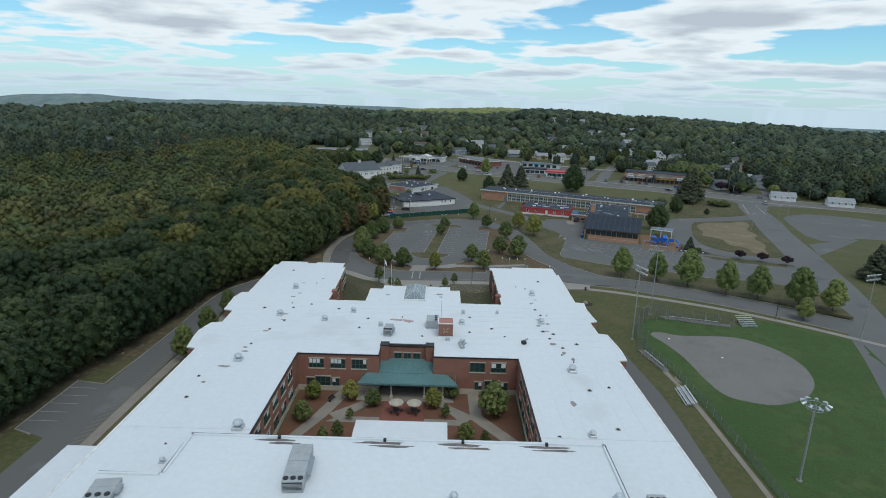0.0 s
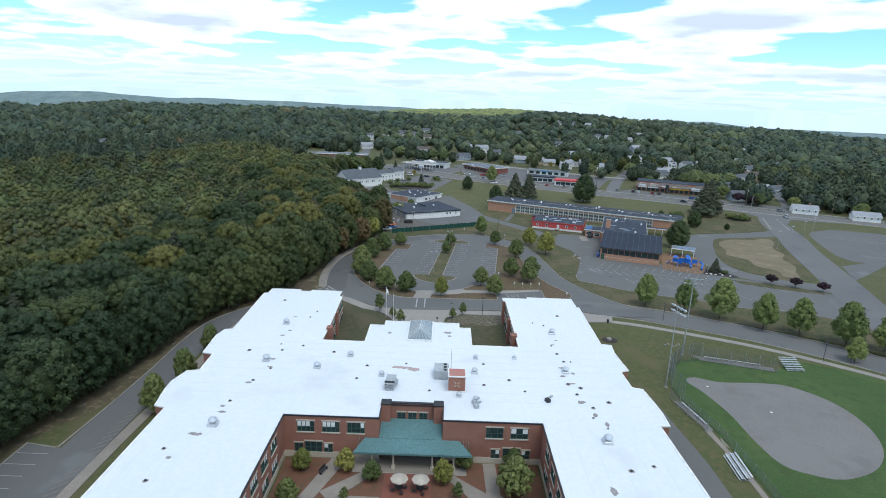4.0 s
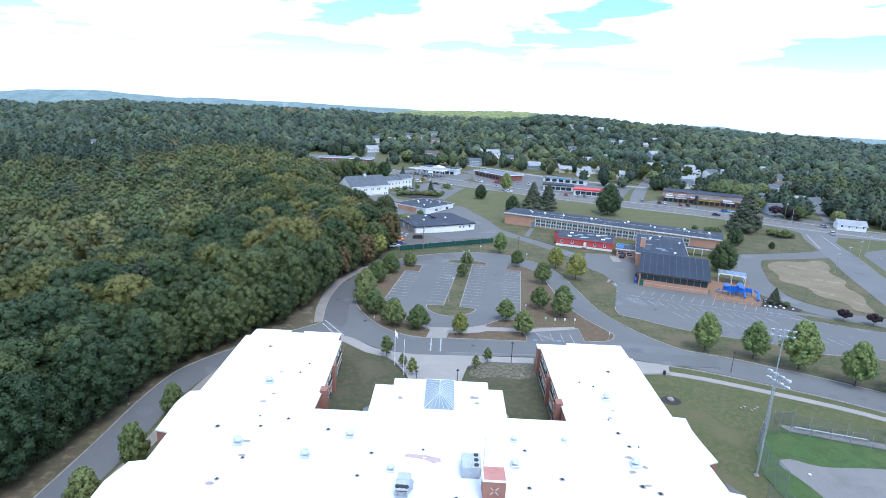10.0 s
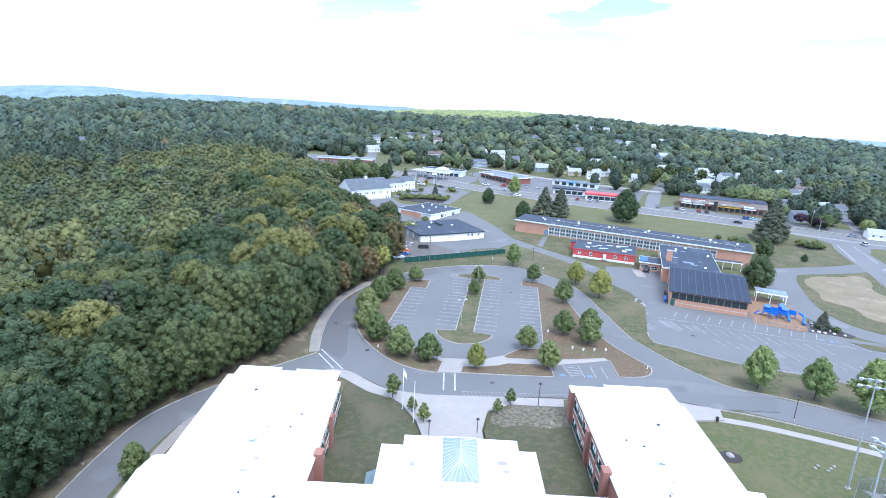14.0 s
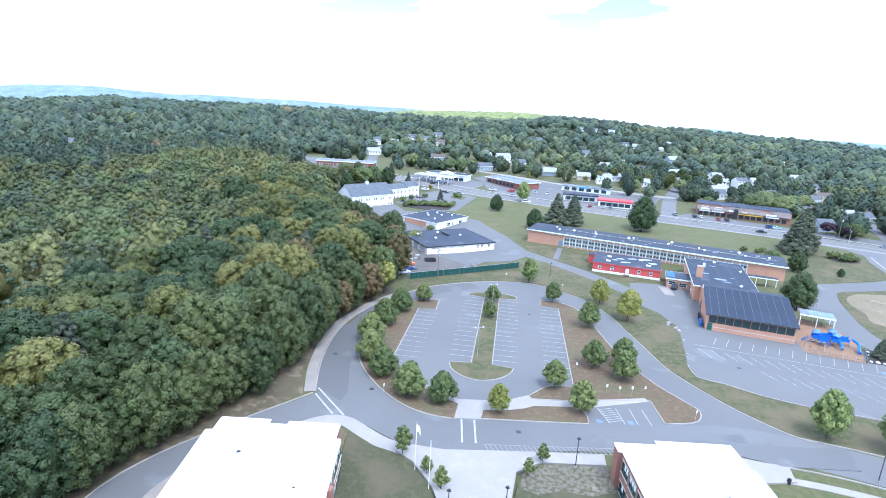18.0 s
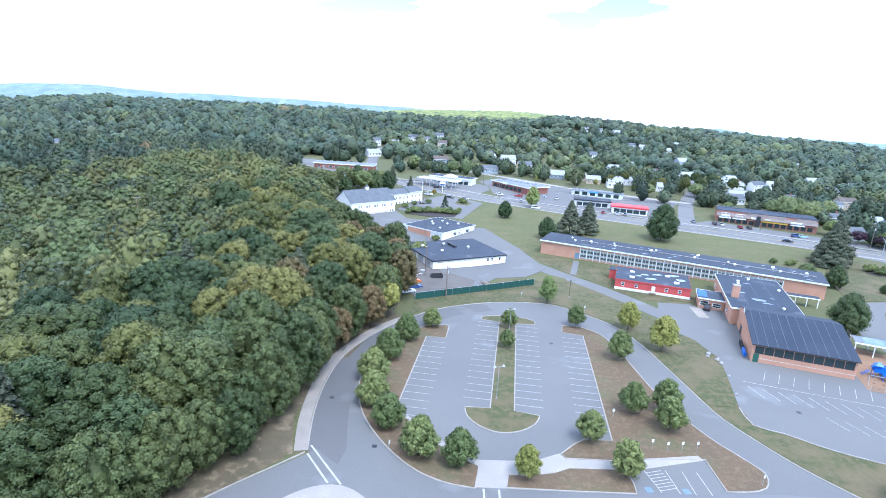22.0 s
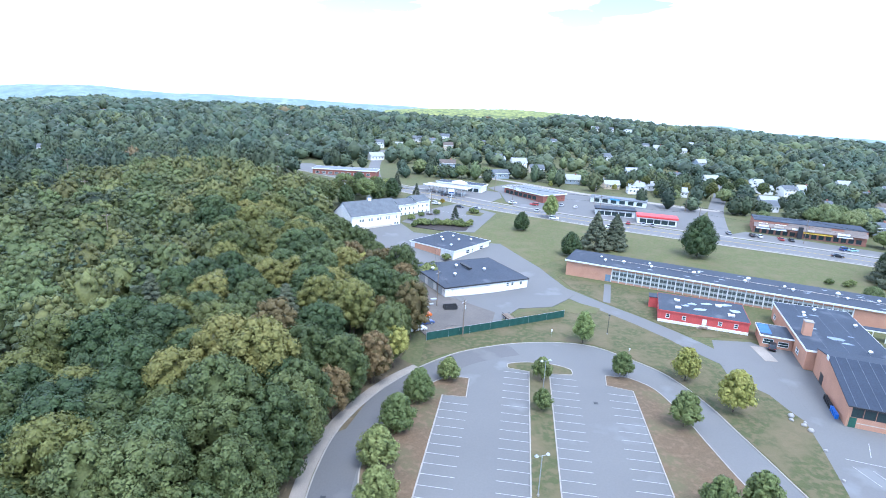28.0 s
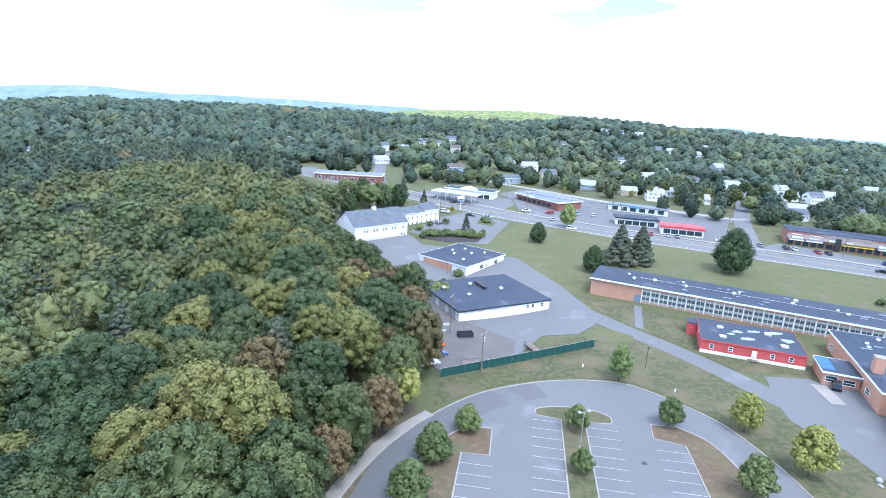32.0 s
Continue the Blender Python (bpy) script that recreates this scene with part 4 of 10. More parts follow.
ICO1, ICO2 = ico_base(1), ico_base(2)
LOW = (np.array([[1, 0, 0], [0.3, 0.95, 0.05], [-0.8, 0.6, 0], [-0.8, -0.6, 0.05], [0.3, -0.95, 0], [0.55, 0.1, 0.75], [-0.3, 0.5, 0.8], [-0.3, -0.5, 0.72], [0, 0, 1.05], [0, 0, -0.75]]),
       np.array([[0, 1, 5], [1, 6, 5], [1, 2, 6], [2, 3, 6], [3, 7, 6], [3, 4, 7], [4, 5, 7], [4, 0, 5], [5, 6, 8], [6, 7, 8], [7, 5, 8], [1, 0, 9], [2, 1, 9], [3, 2, 9], [4, 3, 9], [0, 4, 9]]))


def raw_mesh(name, verts, tris, mat):
    me = bpy.data.meshes.new(name)
    me.vertices.add(len(verts))
    me.vertices.foreach_set("co", np.asarray(verts, np.float32).ravel())
    me.loops.add(len(tris) * 3)
    me.loops.foreach_set("vertex_index", np.asarray(tris, np.int32).ravel())
    me.polygons.add(len(tris))
    me.polygons.foreach_set("loop_start", np.arange(0, len(tris) * 3, 3, dtype=np.int32))
    me.polygons.foreach_set("use_smooth", np.ones(len(tris), dtype=bool))
    me.update(calc_edges=True)
    me.materials.append(mat)
    return me


def leaf_tris(rng, centres, outward, size):
    """A small leaf spray, as one facet, at every centre."""
    n = len(centres)
    nrm = outward + rng.normal(0, 0.3, (n, 3))
    nrm /= np.linalg.norm(nrm, axis=1, keepdims=True)
    a = np.cross(nrm, rng.normal(0, 1, (n, 3)))
    a /= np.linalg.norm(a, axis=1, keepdims=True)
    b = np.cross(nrm, a)
    s = size * rng.uniform(0.6, 1.35, (n, 1))
    v = np.stack([centres - a * s, centres + b * s * 0.8 + a * s * 0.35, centres - b * s * 0.8 + a * s * 0.5], 1).reshape(-1, 3)
    k = np.arange(n)[:, None] * 3
    return v, k + [0, 2, 1]


def crown(rng, radius, height, puffs, leaves, leaf=0.4, shape="round", core=ICO1, puff=(0.26, 0.42), span=1.25, heart=0.64, clump=0.78, upright=0.8):
    """Crown of leafy clumps: a rough dark core and sprays of leaves standing out of it. Its base is at z = 0."""
    vs, fs, off = [], [], 0
    if shape in ("round", "egg"):
        solid = ICO1 if core is LOW else ICO2
        wide, mid = (heart, 0.46) if shape == "round" else (heart * 0.82, 0.40)
        body = solid[0] * (1 + rng.normal(0, 0.07, (len(solid[0]), 1))) * np.array([radius * wide, radius * wide, height * 0.56 * wide]) + np.array([0, 0, height * mid])
        vs.append(body)
        fs.append(solid[1])
        off = len(body)
    for k in range(puffs):
        t = (k + 0.5) / puffs
        if shape == "cone":
            z = t ** 0.9
            r = radius * (1 - z) * rng.uniform(0.65, 1.05) + 0.1
            pr = radius * (0.42 * (1 - z) + 0.10) * rng.uniform(0.8, 1.2)
            zz, flat_z = z * height * 0.95, 0.45
        elif shape == "egg":
            z = t
            r = radius * min(1.0, 0.45 + 1.9 * z) * (1 - z) ** 0.55 * rng.uniform(0.72, 1.06)
            pr = radius * rng.uniform(0.19, 0.29) * (1.15 - 0.45 * z)
            zz, flat_z = (0.10 + 0.84 * z) * height, 1.0
        else:
            z = 1 - t * span
            r = radius * math.sqrt(max(0.0, 1 - z * z)) * rng.uniform(0.66, 0.92)
            pr = radius * rng.uniform(*puff)
            zz, flat_z = height * (0.45 + 0.43 * z), upright
        a = k * 2.39996 + rng.uniform(-0.4, 0.4)
        c = np.array([math.cos(a) * r, math.sin(a) * r, zz])
        v = core[0] * (1 + rng.normal(0, 0.13, (len(core[0]), 1))) * np.array([1, 1, flat_z]) * pr * clump + c
        vs.append(v)
        fs.append(core[1] + off)
        off += len(v)
        if leaves:
            d = rng.normal(0, 1, (leaves, 3)) + np.array([math.cos(a) * 0.5, math.sin(a) * 0.5, 0.6])
            d /= np.linalg.norm(d, axis=1, keepdims=True)
            p = c + d * pr * rng.uniform(0.8, 1.35 if shape == "egg" else 1.12, (leaves, 1)) * np.array([1, 1, flat_z])
            v, f = leaf_tris(rng, p, d, leaf)
            vs.append(v)
            fs.append(f + off)
            off += len(v)
    return np.concatenate(vs), np.concatenate(fs)


def trunk_mesh(name, height, radius, spread, rng, lean=0.0):
    """A tapered trunk with limbs that reach into the crown."""
    bm = bmesh.new()
    top = Vector((lean, 0, height))
    tube(bm, (0, 0, -0.4), top * 0.5, radius, radius * 0.75, 7)
    tube(bm, top * 0.5, top, radius * 0.75, radius * 0.3, 7)
    for k in range(6):
        a = k * 1.05 + rng.uniform(-0.3, 0.3)
        z = height * rng.uniform(0.45, 0.8)
        tube(bm, (0, 0, z), (math.cos(a) * spread, math.sin(a) * spread, z + spread * 0.9), radius * 0.42, radius * 0.1, 5)
    return bm_mesh(name, bm, BARK)


FINE = (0.18, 0.29)


def tree_kind(name, seed, radius, height, clear, puffs, leaves, mat, leaf=0.4, shape="round", puff=(0.26, 0.42), span=1.25):
    """Meshes for a tree: the trunk, and a crown from clear metres up to its full height."""
    rng = np.random.default_rng(seed)
    v, f = crown(rng, radius, height - clear, puffs, leaves, leaf, shape, core=LOW if puff is FINE else ICO1, puff=puff, span=span, upright=1.0 if puff is FINE else 0.8)
    v[:, 2] += clear
    return trunk_mesh(name + "_trunk", clear + (height - clear) * 0.6, 0.035 * height ** 0.9 * 0.55, radius * 0.5, rng), raw_mesh(name + "_crown", v, f, mat)


def plant(kind, x, y, scale, turn, label, name="tree", group="", z=None, tall=1.0, category="tree"):
    t = thing(name, Matrix.LocRotScale((x, y, land(x, y) - 0.02 if z is None else z), Euler((0, 0, turn)), (scale, scale, scale * tall)), label, category, group)
    part("trunk", kind[0], None, t)
    part("crown", kind[1], None, t)
    return t


OAK = [tree_kind("oak", s, 5.2, 17, 5.0, 70, 76, LEAF_WOOD, 0.225, puff=FINE, span=1.5) for s in (1, 2, 3, 4)]
OAK2 = [tree_kind('olive_oak', s, 5.4, 16.5, 5.0, 70, 76, LEAF_OLIVE, 0.225, puff=FINE, span=1.5) for s in (41, 42)]
OAK3 = [tree_kind('deep_oak', s, 5.0, 17.5, 5.0, 70, 76, LEAF_DEEP, 0.225, puff=FINE, span=1.5) for s in (43, 44)]
OAK4 = [tree_kind('blue_oak', s, 5.2, 17, 4.0, 70, 76, LEAF_BLUE_SHADE, 0.225, puff=FINE, span=1.5) for s in (45, 46)]
OAK_TURN = [tree_kind("turning_oak", s, 5.0, 16.5, 5.0, 70, 76, LEAF_YELLOW, 0.225, puff=FINE, span=1.5) for s in (5, 6)]
RUST = [tree_kind("rust_maple", 7, 4.2, 14, 2.0, 52, 80, LEAF_RUST, 0.22, puff=FINE, span=1.8)]
GOLD = [tree_kind("gold_maple", 8, 3.4, 13, 4.5, 34, 90, LEAF_GOLD, 0.22, puff=FINE), tree_kind("lime_maple", 28, 4.0, 12, 2.0, 44, 84, LEAF_LIME, 0.22, puff=FINE)]
EDGE = [tree_kind("edge_oak", s, 4.8, 15, 1.0, 84, 84, LEAF_WOOD, 0.225, puff=FINE, span=1.9) for s in (31, 32, 33)]
EDGE_BLUE = [tree_kind("dark_edge_oak", s, 4.8, 15.5, 1.0, 84, 84, LEAF_BLUE_SHADE, 0.225, puff=FINE, span=1.9) for s in (34, 35)]
PINE = [tree_kind("pine", s, 4.0, 19, 4, 52, 50, LEAF_PINE, 0.34, "cone") for s in (9, 10)]
LAWN_TREE = [tree_kind("lawn_tree", s, 2.3, 5.4, 0.9, 48, 60, LEAF_PARK, 0.19, "egg") for s in (11, 12, 13)]
LIME_TREE = [tree_kind("lime_tree", s, 2.5, 6.2, 1.0, 48, 60, LEAF_LIME, 0.19, "egg") for s in (14, 15)]
ROW_TREE = [tree_kind("row_tree", s, 3.15, 9.2, 1.2, 64, 64, LEAF_ROW, 0.22, "egg") for s in (16, 17, 18)]
BIG_ROUND = [tree_kind("round_maple", s, 6.4, 13.5, 1.6, 60, 100, LEAF_PARK, 0.28) for s in (19, 20)]
BED_TREE = [tree_kind("bed_tree", s, 2.8, 5.8, 0.5, 60, 60, LEAF_PARK, 0.2, "egg") for s in (61, 62)]
SAPLING = [tree_kind("sapling", s, 1.5, 4.6, 1.0, 24, 30, LEAF_PARK, 0.17, "egg") for s in (21, 22)]
TALL_ROUND = [tree_kind("dense_maple", s, 6.0, 13.5, 0.6, 110, 70, LEAF_DEEP, 0.24, "egg") for s in (51, 52)]
SPRUCE = [tree_kind("broad_spruce", s, 4.6, 14, 0.3, 70, 60, LEAF_PINE, 0.34, "cone") for s in (53, 54)]
PURPLE = [tree_kind("purple_plum", 23, 2.2, 4.2, 1.1, 16, 60, LEAF_PURPLE, 0.25)]
SHRUB = [tree_kind("shrub", s, 1.3, 1.9, 0.05, 12, 60, LEAF_PARK, 0.16) for s in (24, 25)]

rnd = random.Random(7)
WOOD_EDGE_Y = (40, 100, 116, 128, 142, 156, 164, 174, 190, 205, 217, 232, 252, 264, 276, 290, 301, 310, 326, 352, 386, 397, 420)
WOOD_EDGE_X = (-64, -60, -57.5, -55, -53.2, -49, -42.6, -36.6, -32.6, -30.4, -27.0, -21.8, -16.2, -18, -19, -24.5, -31, -36.5, -46.5, -59, -67, -55, -50)


def wood_edge(y):
    return float(np.interp(y, WOOD_EDGE_Y, WOOD_EDGE_X))


# the edge of the near wood, leafy to the ground
for i in range(64):
    y = 62 + i * 4.4
    x = wood_edge(y) - rnd.uniform(0.6, 2.6)
    if rnd.random() < 0.97:
        turning = 215 < y < 300 and rnd.random() < 0.2
        plant(rnd.choice(RUST if turning else EDGE_BLUE if y < 150 else EDGE), x, y + rnd.uniform(-1, 1), rnd.uniform(0.72, 1.08), rnd.uniform(0, 6.28), "rust and green tree at the wood's edge" if turning else "green tree, leafy to the ground, at the wood's edge", "woodland_tree", "trees of the near wood", tall=rnd.uniform(0.9, 1.15) * (0.84 if y > 292 else 1.0))

# the near wood: crowns that close up into one canopy, thicker trees towards its edge
TURNING = [(-47, 216, 1.15, OAK_TURN[0], "large crown of tan-yellow turning leaves"), (-40, 214, 1.2, OAK_TURN[1], "large crown of tan-yellow turning leaves"), (-34.5, 221, 1.1, EDGE[0], "broad pale green tree at the wood's edge"), (-43, 230, 1.25, RUST[0], "red-brown maple among green trees"),
           (-30, 243, 1.1, OAK_TURN[0], "broad crown turning yellow and rust"), (-38, 248, 1.0, OAK_TURN[1], "broad crown turning yellow and rust"), (-22.8, 229.5, 0.85, RUST[0], "slim rust-coloured maple by the drive"), (-19.6, 236.5, 0.9, GOLD[1], "slim yellow-green tree by the drive"),
           (-52, 207, 1.0, OAK_TURN[1], "broad crown with yellowing leaves"), (-56, 184.6, 1.1, OAK_TURN[0], "broad crown with yellowing leaves"), (-46, 284, 0.95, RUST[0], "rust-coloured maple at the wood's edge"), (-45, 300, 0.8, GOLD[1], "yellow maple at the wood's edge"), (-72, 239, 0.95, PINE[0], "dark green pine standing in the wood"), (-33, 287, 1.0, GOLD[1], "yellow maple at the wood's edge"), (-38, 292, 1.0, RUST[0], "rust-coloured maple at the wood's edge")]
spots = [(x, y) for x, y, *_ in TURNING]
row = 0
y = 66.0
while y < 340:
    for k in range(6):
        px = wood_edge(y) - 7.5 - 8.0 * k - (4.0 if row % 2 else 0.0) + rnd.uniform(-1.5, 1.5)
        py = y + rnd.uniform(-1.5, 1.5)
        if all((px - a) ** 2 + (py - b) ** 2 > 5.2 ** 2 for a, b in spots):
            spots.append((px, py))
    y += 7.2
    row += 1
for x, y in spots[len(TURNING):]:
    inside = wood_edge(y) - x
    warm = noise.noise(Vector((x * 0.02, y * 0.02, 3.0)))
    roll = rnd.random()
    if y < 150 and roll > 0.45:
        kind, lab = rnd.choice(OAK4), "dark blue-green tree in the dense wood"
    elif y < 225 and inside < 16:
        kind, lab = rnd.choice(OAK2 + OAK + OAK3[:1] if y > 160 else OAK + OAK3), "broad pale green tree in the dense wood"
    elif inside > 20 and y < 265 and roll > 0.6:
        kind, lab = rnd.choice(OAK4 + OAK3), "deep green tree in the dense wood"
    elif inside < 22 and 222 < y < 300 and roll < 0.3:
        kind, lab = rnd.choice(RUST + OAK_TURN + OAK_TURN), "maple turning rust and yellow at the wood's edge"
    elif warm > 0.05 and roll < 0.45:
        kind, lab = rnd.choice(OAK_TURN), "broad tree with yellowing leaves in the wood"
    elif roll < 0.07:
        kind, lab = rnd.choice(PINE), "dark green pine standing in the wood"
    else:
        kind, lab = rnd.choice(OAK2 if warm > 0.0 and roll < 0.7 else OAK3 if roll > 0.72 else OAK), "broad green tree in the dense wood"
    plant(kind, x, y, rnd.uniform(0.86, 1.14) * (0.86 if inside < 8 else 1.0), rnd.uniform(0, 6.28), lab, "woodland_tree", "trees of the near wood", tall=rnd.uniform(0.8, 0.96) * (0.86 if y > 300 and inside < 14 else 1.0))
for x, y, sc, kd, lab in TURNING:
    plant(kd, x, y, sc, x * 1.7, lab, "woodland_tree", "trees of the near wood")
plant(GOLD[0], -73.9, 149, 1.0, 0.3, "slender tree with golden yellow leaves in the wood", "woodland_tree", "trees of the near wood")


# far woods: everything beyond, as one mass of crowns
NEAR_END_X = (-330, -260, -195, -172, -150, -128, -109, -88, -70, -55)
NEAR_END_Y = (332, 338, 354, 376, 414, 414, 404, 402, 396, 372)


def near_end(x):
    """Where the near wood stops, by x: a belt of open ground lies behind it."""
    return float(np.interp(x, NEAR_END_X, NEAR_END_Y))


def in_clear(x, y):
    """Open ground where no wood grows: the school's land, the shops, streets and yards."""
    if -66 < x < 60 and y < 462 and x > wood_edge(min(y, 420)) - 2:
        return True
    if 50 < x < 280 and y < 300 + 0.0 * x and y > -50:
        return True
    if 20 < x < 190 and y < 462 - 0.33 * (x - 20):
        return True
    if 190 <= x < 330 and y < 352 - 0.35 * (x - 190):
        return True
    if x < -40 and near_end(x) < y < near_end(x) + 26 or -108 < x < -40 and near_end(x) < y < 474:
        return True
    for (ax, ay), (bx, by), w in CLEAR_LANES:
        t = max(0.0, min(1.0, ((x - ax) * (bx - ax) + (y - ay) * (by - ay)) / ((bx - ax) ** 2 + (by - ay) ** 2)))
        if (x - ax - t * (bx - ax)) ** 2 + (y - ay - t * (by - ay)) ** 2 < w * w:
            return True
    return any((x - hx) ** 2 + (y - hy) ** 2 < hr * hr for hx, hy, hr in CLEARINGS)


CLEAR_LANES = [((10, 512), (76, 463), 9), ((76, 463), (143, 440), 10), ((-150, 545), (-18, 437), 11), ((-52, 460), (-72, 650), 7), ((114, 372), (140, 440), 7), ((140, 440), (186, 540), 6), ((204, 332), (238, 440), 7), ((220, 324), (420, 236), 12)]
CLEARINGS = [(-78, 484, 26), (-60, 470, 22), (-100, 495, 20), (-125, 500, 18), (-146, 500, 14), (-110, 520, 14), (-20, 462, 30), (-5, 470, 24), (35, 462, 22), (80, 455, 20), (-175, 540, 16)]
HOUSES = [(72, 507, 0.1, 2), (87, 504, 0.2, 1), (95, 493, 0.2, 1), (106, 479, 0.1, 0), (133, 478, 0.1, 0), (171, 444, 0.3, 0), (202, 508, 0.2, 0), (214, 501, 0.5, 0), (229, 443, 0.2, 0), (203, 401, 0.4, 2), (26, 511, 0.9, 2), (55, 548, 0.6, 1), (-12, 539, 0.2, 2),
          (-66, 570, 1.2, 0), (-77, 657, 0.2, 0), (213, 338, -0.3, 0), (238, 324, -0.3, 0), (266, 306, -0.4, 0), (296, 294, -0.4, 1), (192, 368, 0.5, 2), (223, 400, 0.4, 0), (231, 392, 0.9, 2), (241, 448, 0.3, 1), (-258, 501, 0.4, 2), (-172, 537, 1.1, 0), (-226, 424, 0.2, 2), (-45, 730, 0.3, 0), (-30, 716, 0.9, 0),
          (31, 594, 0.8, 0), (44, 570, 0.6, 0), (158, 552, 0.2, 0), (153, 596, 0.3, 0), (130, 560, 0.7, 0), (218, 762, 0.1, 0), (204, 770, 0.1, 0), (276, 820, 0.2, 0), (-640, 985, 0.2, 0), (-356, 850, 0.3, 0), (-233, 915, 0.2, 2), (-227, 755, 0.5, 0), (-166, 672, 0.4, 0), (-155, 640, 1.1, 0), (-269, 594, 1.2, 0), (-334, 558, 1.0, 0), (-357, 648, 0.3, 1),
          (180, 900, 0.1, 0), (200, 905, 0.1, 0), (225, 900, 0.2, 0), (300, 440, 0.3, 0), (340, 410, 0.2, 0), (310, 540, 0.2, 0), (265, 500, 0.4, 0), (345, 670, 0.5, 0), (445, 580, 0.3, 0), (-440, 830, 0.3, 0)]
HOUSES += [(28, 725, 0.2, 0), (28, 609, 0.30000000000000004, 0), (118, 495, 0.4, 0), (206, 525, 0.5, 0), (180, 462, 0.2, 0), (210, 457, 0.30000000000000004, 0), (240, 752, 0.4, 0), (185, 549, 0.5, 0), (232, 515, 0.2, 0), (285, 553, 0.30000000000000004, 0), (-58, 642, 0.4, 0), (-291, 519, 0.5, 0), (-18, 759, 0.2, 0)]
rh = random.Random(12)
for k in range(9):
    hx, hy = rh.uniform(-40, 330), rh.uniform(455, 760)
    if hy > 470 - 0.33 * min(hx, 200) and all((hx - a) ** 2 + (hy - b) ** 2 > 19 ** 2 for a, b, *_ in HOUSES) and not (100 < hx < 160 and hy < 500):
        HOUSES.append((round(hx, 1), round(hy, 1), rh.uniform(0, 1.5), rh.choice((0, 0, 0, 1, 2))))
CLEARINGS += [(x - x * k / y, y - k, r) for x, y, a, c in HOUSES for k, r in ((0, 7.5), (10, 6.5), (20, 6))]

rng = np.random.default_rng(31)
FAR_NEAR = [crown(rng, 1.0, 1.9, 24, 30, 0.056, core=LOW, puff=(0.17, 0.29), span=1.5, heart=0.86, clump=0.8, upright=0.9) for _ in range(6)]
FAR_CLOSE = [crown(rng, 1.0, 1.9, 40, 22, 0.043, core=LOW, puff=(0.15, 0.25), span=1.4, heart=0.74, clump=0.74, upright=0.85) for _ in range(6)]
FAR_MID = [crown(rng, 1.0, 1.9, 12, 6, 0.085, core=LOW, puff=(0.2, 0.32), span=1.4, heart=0.92, clump=0.85) for _ in range(5)]
FAR_CONE = [crown(rng, 0.8, 3.0, 10, 10, 0.12, "cone", core=LOW) for _ in range(2)]
FAR_LOW = [crown(rng, 1.0, 1.9, 6, 2, 0.16, core=LOW, puff=(0.26, 0.4), span=1.4, heart=0.95, clump=0.85) for _ in range(4)]
FAR_SPIRE = [crown(rng, 0.8, 2.2, 4, 0, shape="cone", core=LOW) for _ in range(2)]


def woods(name, label, d0, d1, cell, shapes, rad, tall, mats, cones=(), inner=False):
    """A stretch of far woodland in one mesh, from d0 to d1 metres out."""
    pts = []
    y = max(d0 * 0.3, 60)
    while y < d1:
        half = y * 0.98 + 170
        x = -half
        while x < half:
            px, py = x + rng.uniform(-0.45, 0.45) * cell, y + rng.uniform(-0.45, 0.45) * cell
            d = math.hypot(px, py - 40)
            if d0 <= d < d1 and (px < 0 and py <= near_end(px)) == inner and -1.05 * py - 30 < px < 1.05 * py + 60 and not in_clear(px, py) and not (py < 348 and wood_edge(py) - 52 < px < 0):
                pts.append((px, py))
            x += cell
        y += cell
    vs, fs, mi, tn, off = [], [], [], [], 0
    for px, py in pts:
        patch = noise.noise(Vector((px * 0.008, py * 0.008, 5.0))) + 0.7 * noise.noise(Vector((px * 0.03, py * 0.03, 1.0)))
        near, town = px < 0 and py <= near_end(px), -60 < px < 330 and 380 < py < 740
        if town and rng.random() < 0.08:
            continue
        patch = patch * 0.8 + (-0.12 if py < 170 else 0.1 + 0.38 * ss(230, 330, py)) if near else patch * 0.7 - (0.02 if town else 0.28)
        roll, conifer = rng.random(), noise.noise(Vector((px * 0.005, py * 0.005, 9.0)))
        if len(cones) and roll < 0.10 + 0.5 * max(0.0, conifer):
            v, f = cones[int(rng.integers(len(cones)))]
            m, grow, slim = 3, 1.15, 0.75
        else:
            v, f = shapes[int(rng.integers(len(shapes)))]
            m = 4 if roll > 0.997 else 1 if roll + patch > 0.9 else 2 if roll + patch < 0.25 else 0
            grow, slim = 1.0, 1.0
        mi.append(np.full(len(f), m, np.int32))
        a, r, h = rng.uniform(0, 6.28), slim * rad * (rng.uniform(0.78, 1.16) if inner else rng.uniform(0.6, 1.2)) * (0.86 if town else 1.0), grow * tall * (rng.uniform(0.82, 1.14) if inner else rng.uniform(0.66, 1.24)) * (1 + 0.3 * noise.noise(Vector((px * 0.012, py * 0.012, 7.0)))) * (0.82 if town else 1.0)
        c, s = math.cos(a) * r, math.sin(a) * r
        w = np.empty_like(v)
        w[:, 0], w[:, 1] = v[:, 0] * c - v[:, 1] * s + px, v[:, 0] * s + v[:, 1] * c + py
        w[:, 2] = v[:, 2] / v[:, 2].max() * 0.93 * h + land(px, py)
        vs.append(w)
        fs.append(f + off)
        tn.append(np.tile(rng.random(3).astype(np.float32), (len(v), 1)))
        off += len(v)
    me = raw_mesh(name, np.concatenate(vs), np.concatenate(fs), mats[0])
    for extra in mats[1:]:
        me.materials.append(extra)
    me.polygons.foreach_set("material_index", np.concatenate(mi))
    me.attributes.new("tree_tone", "FLOAT_VECTOR", "POINT").data.foreach_set("vector", np.concatenate(tn).ravel())
    ob = new(name, me)
    return tagged(ob, label, "trees", kind="stuff")


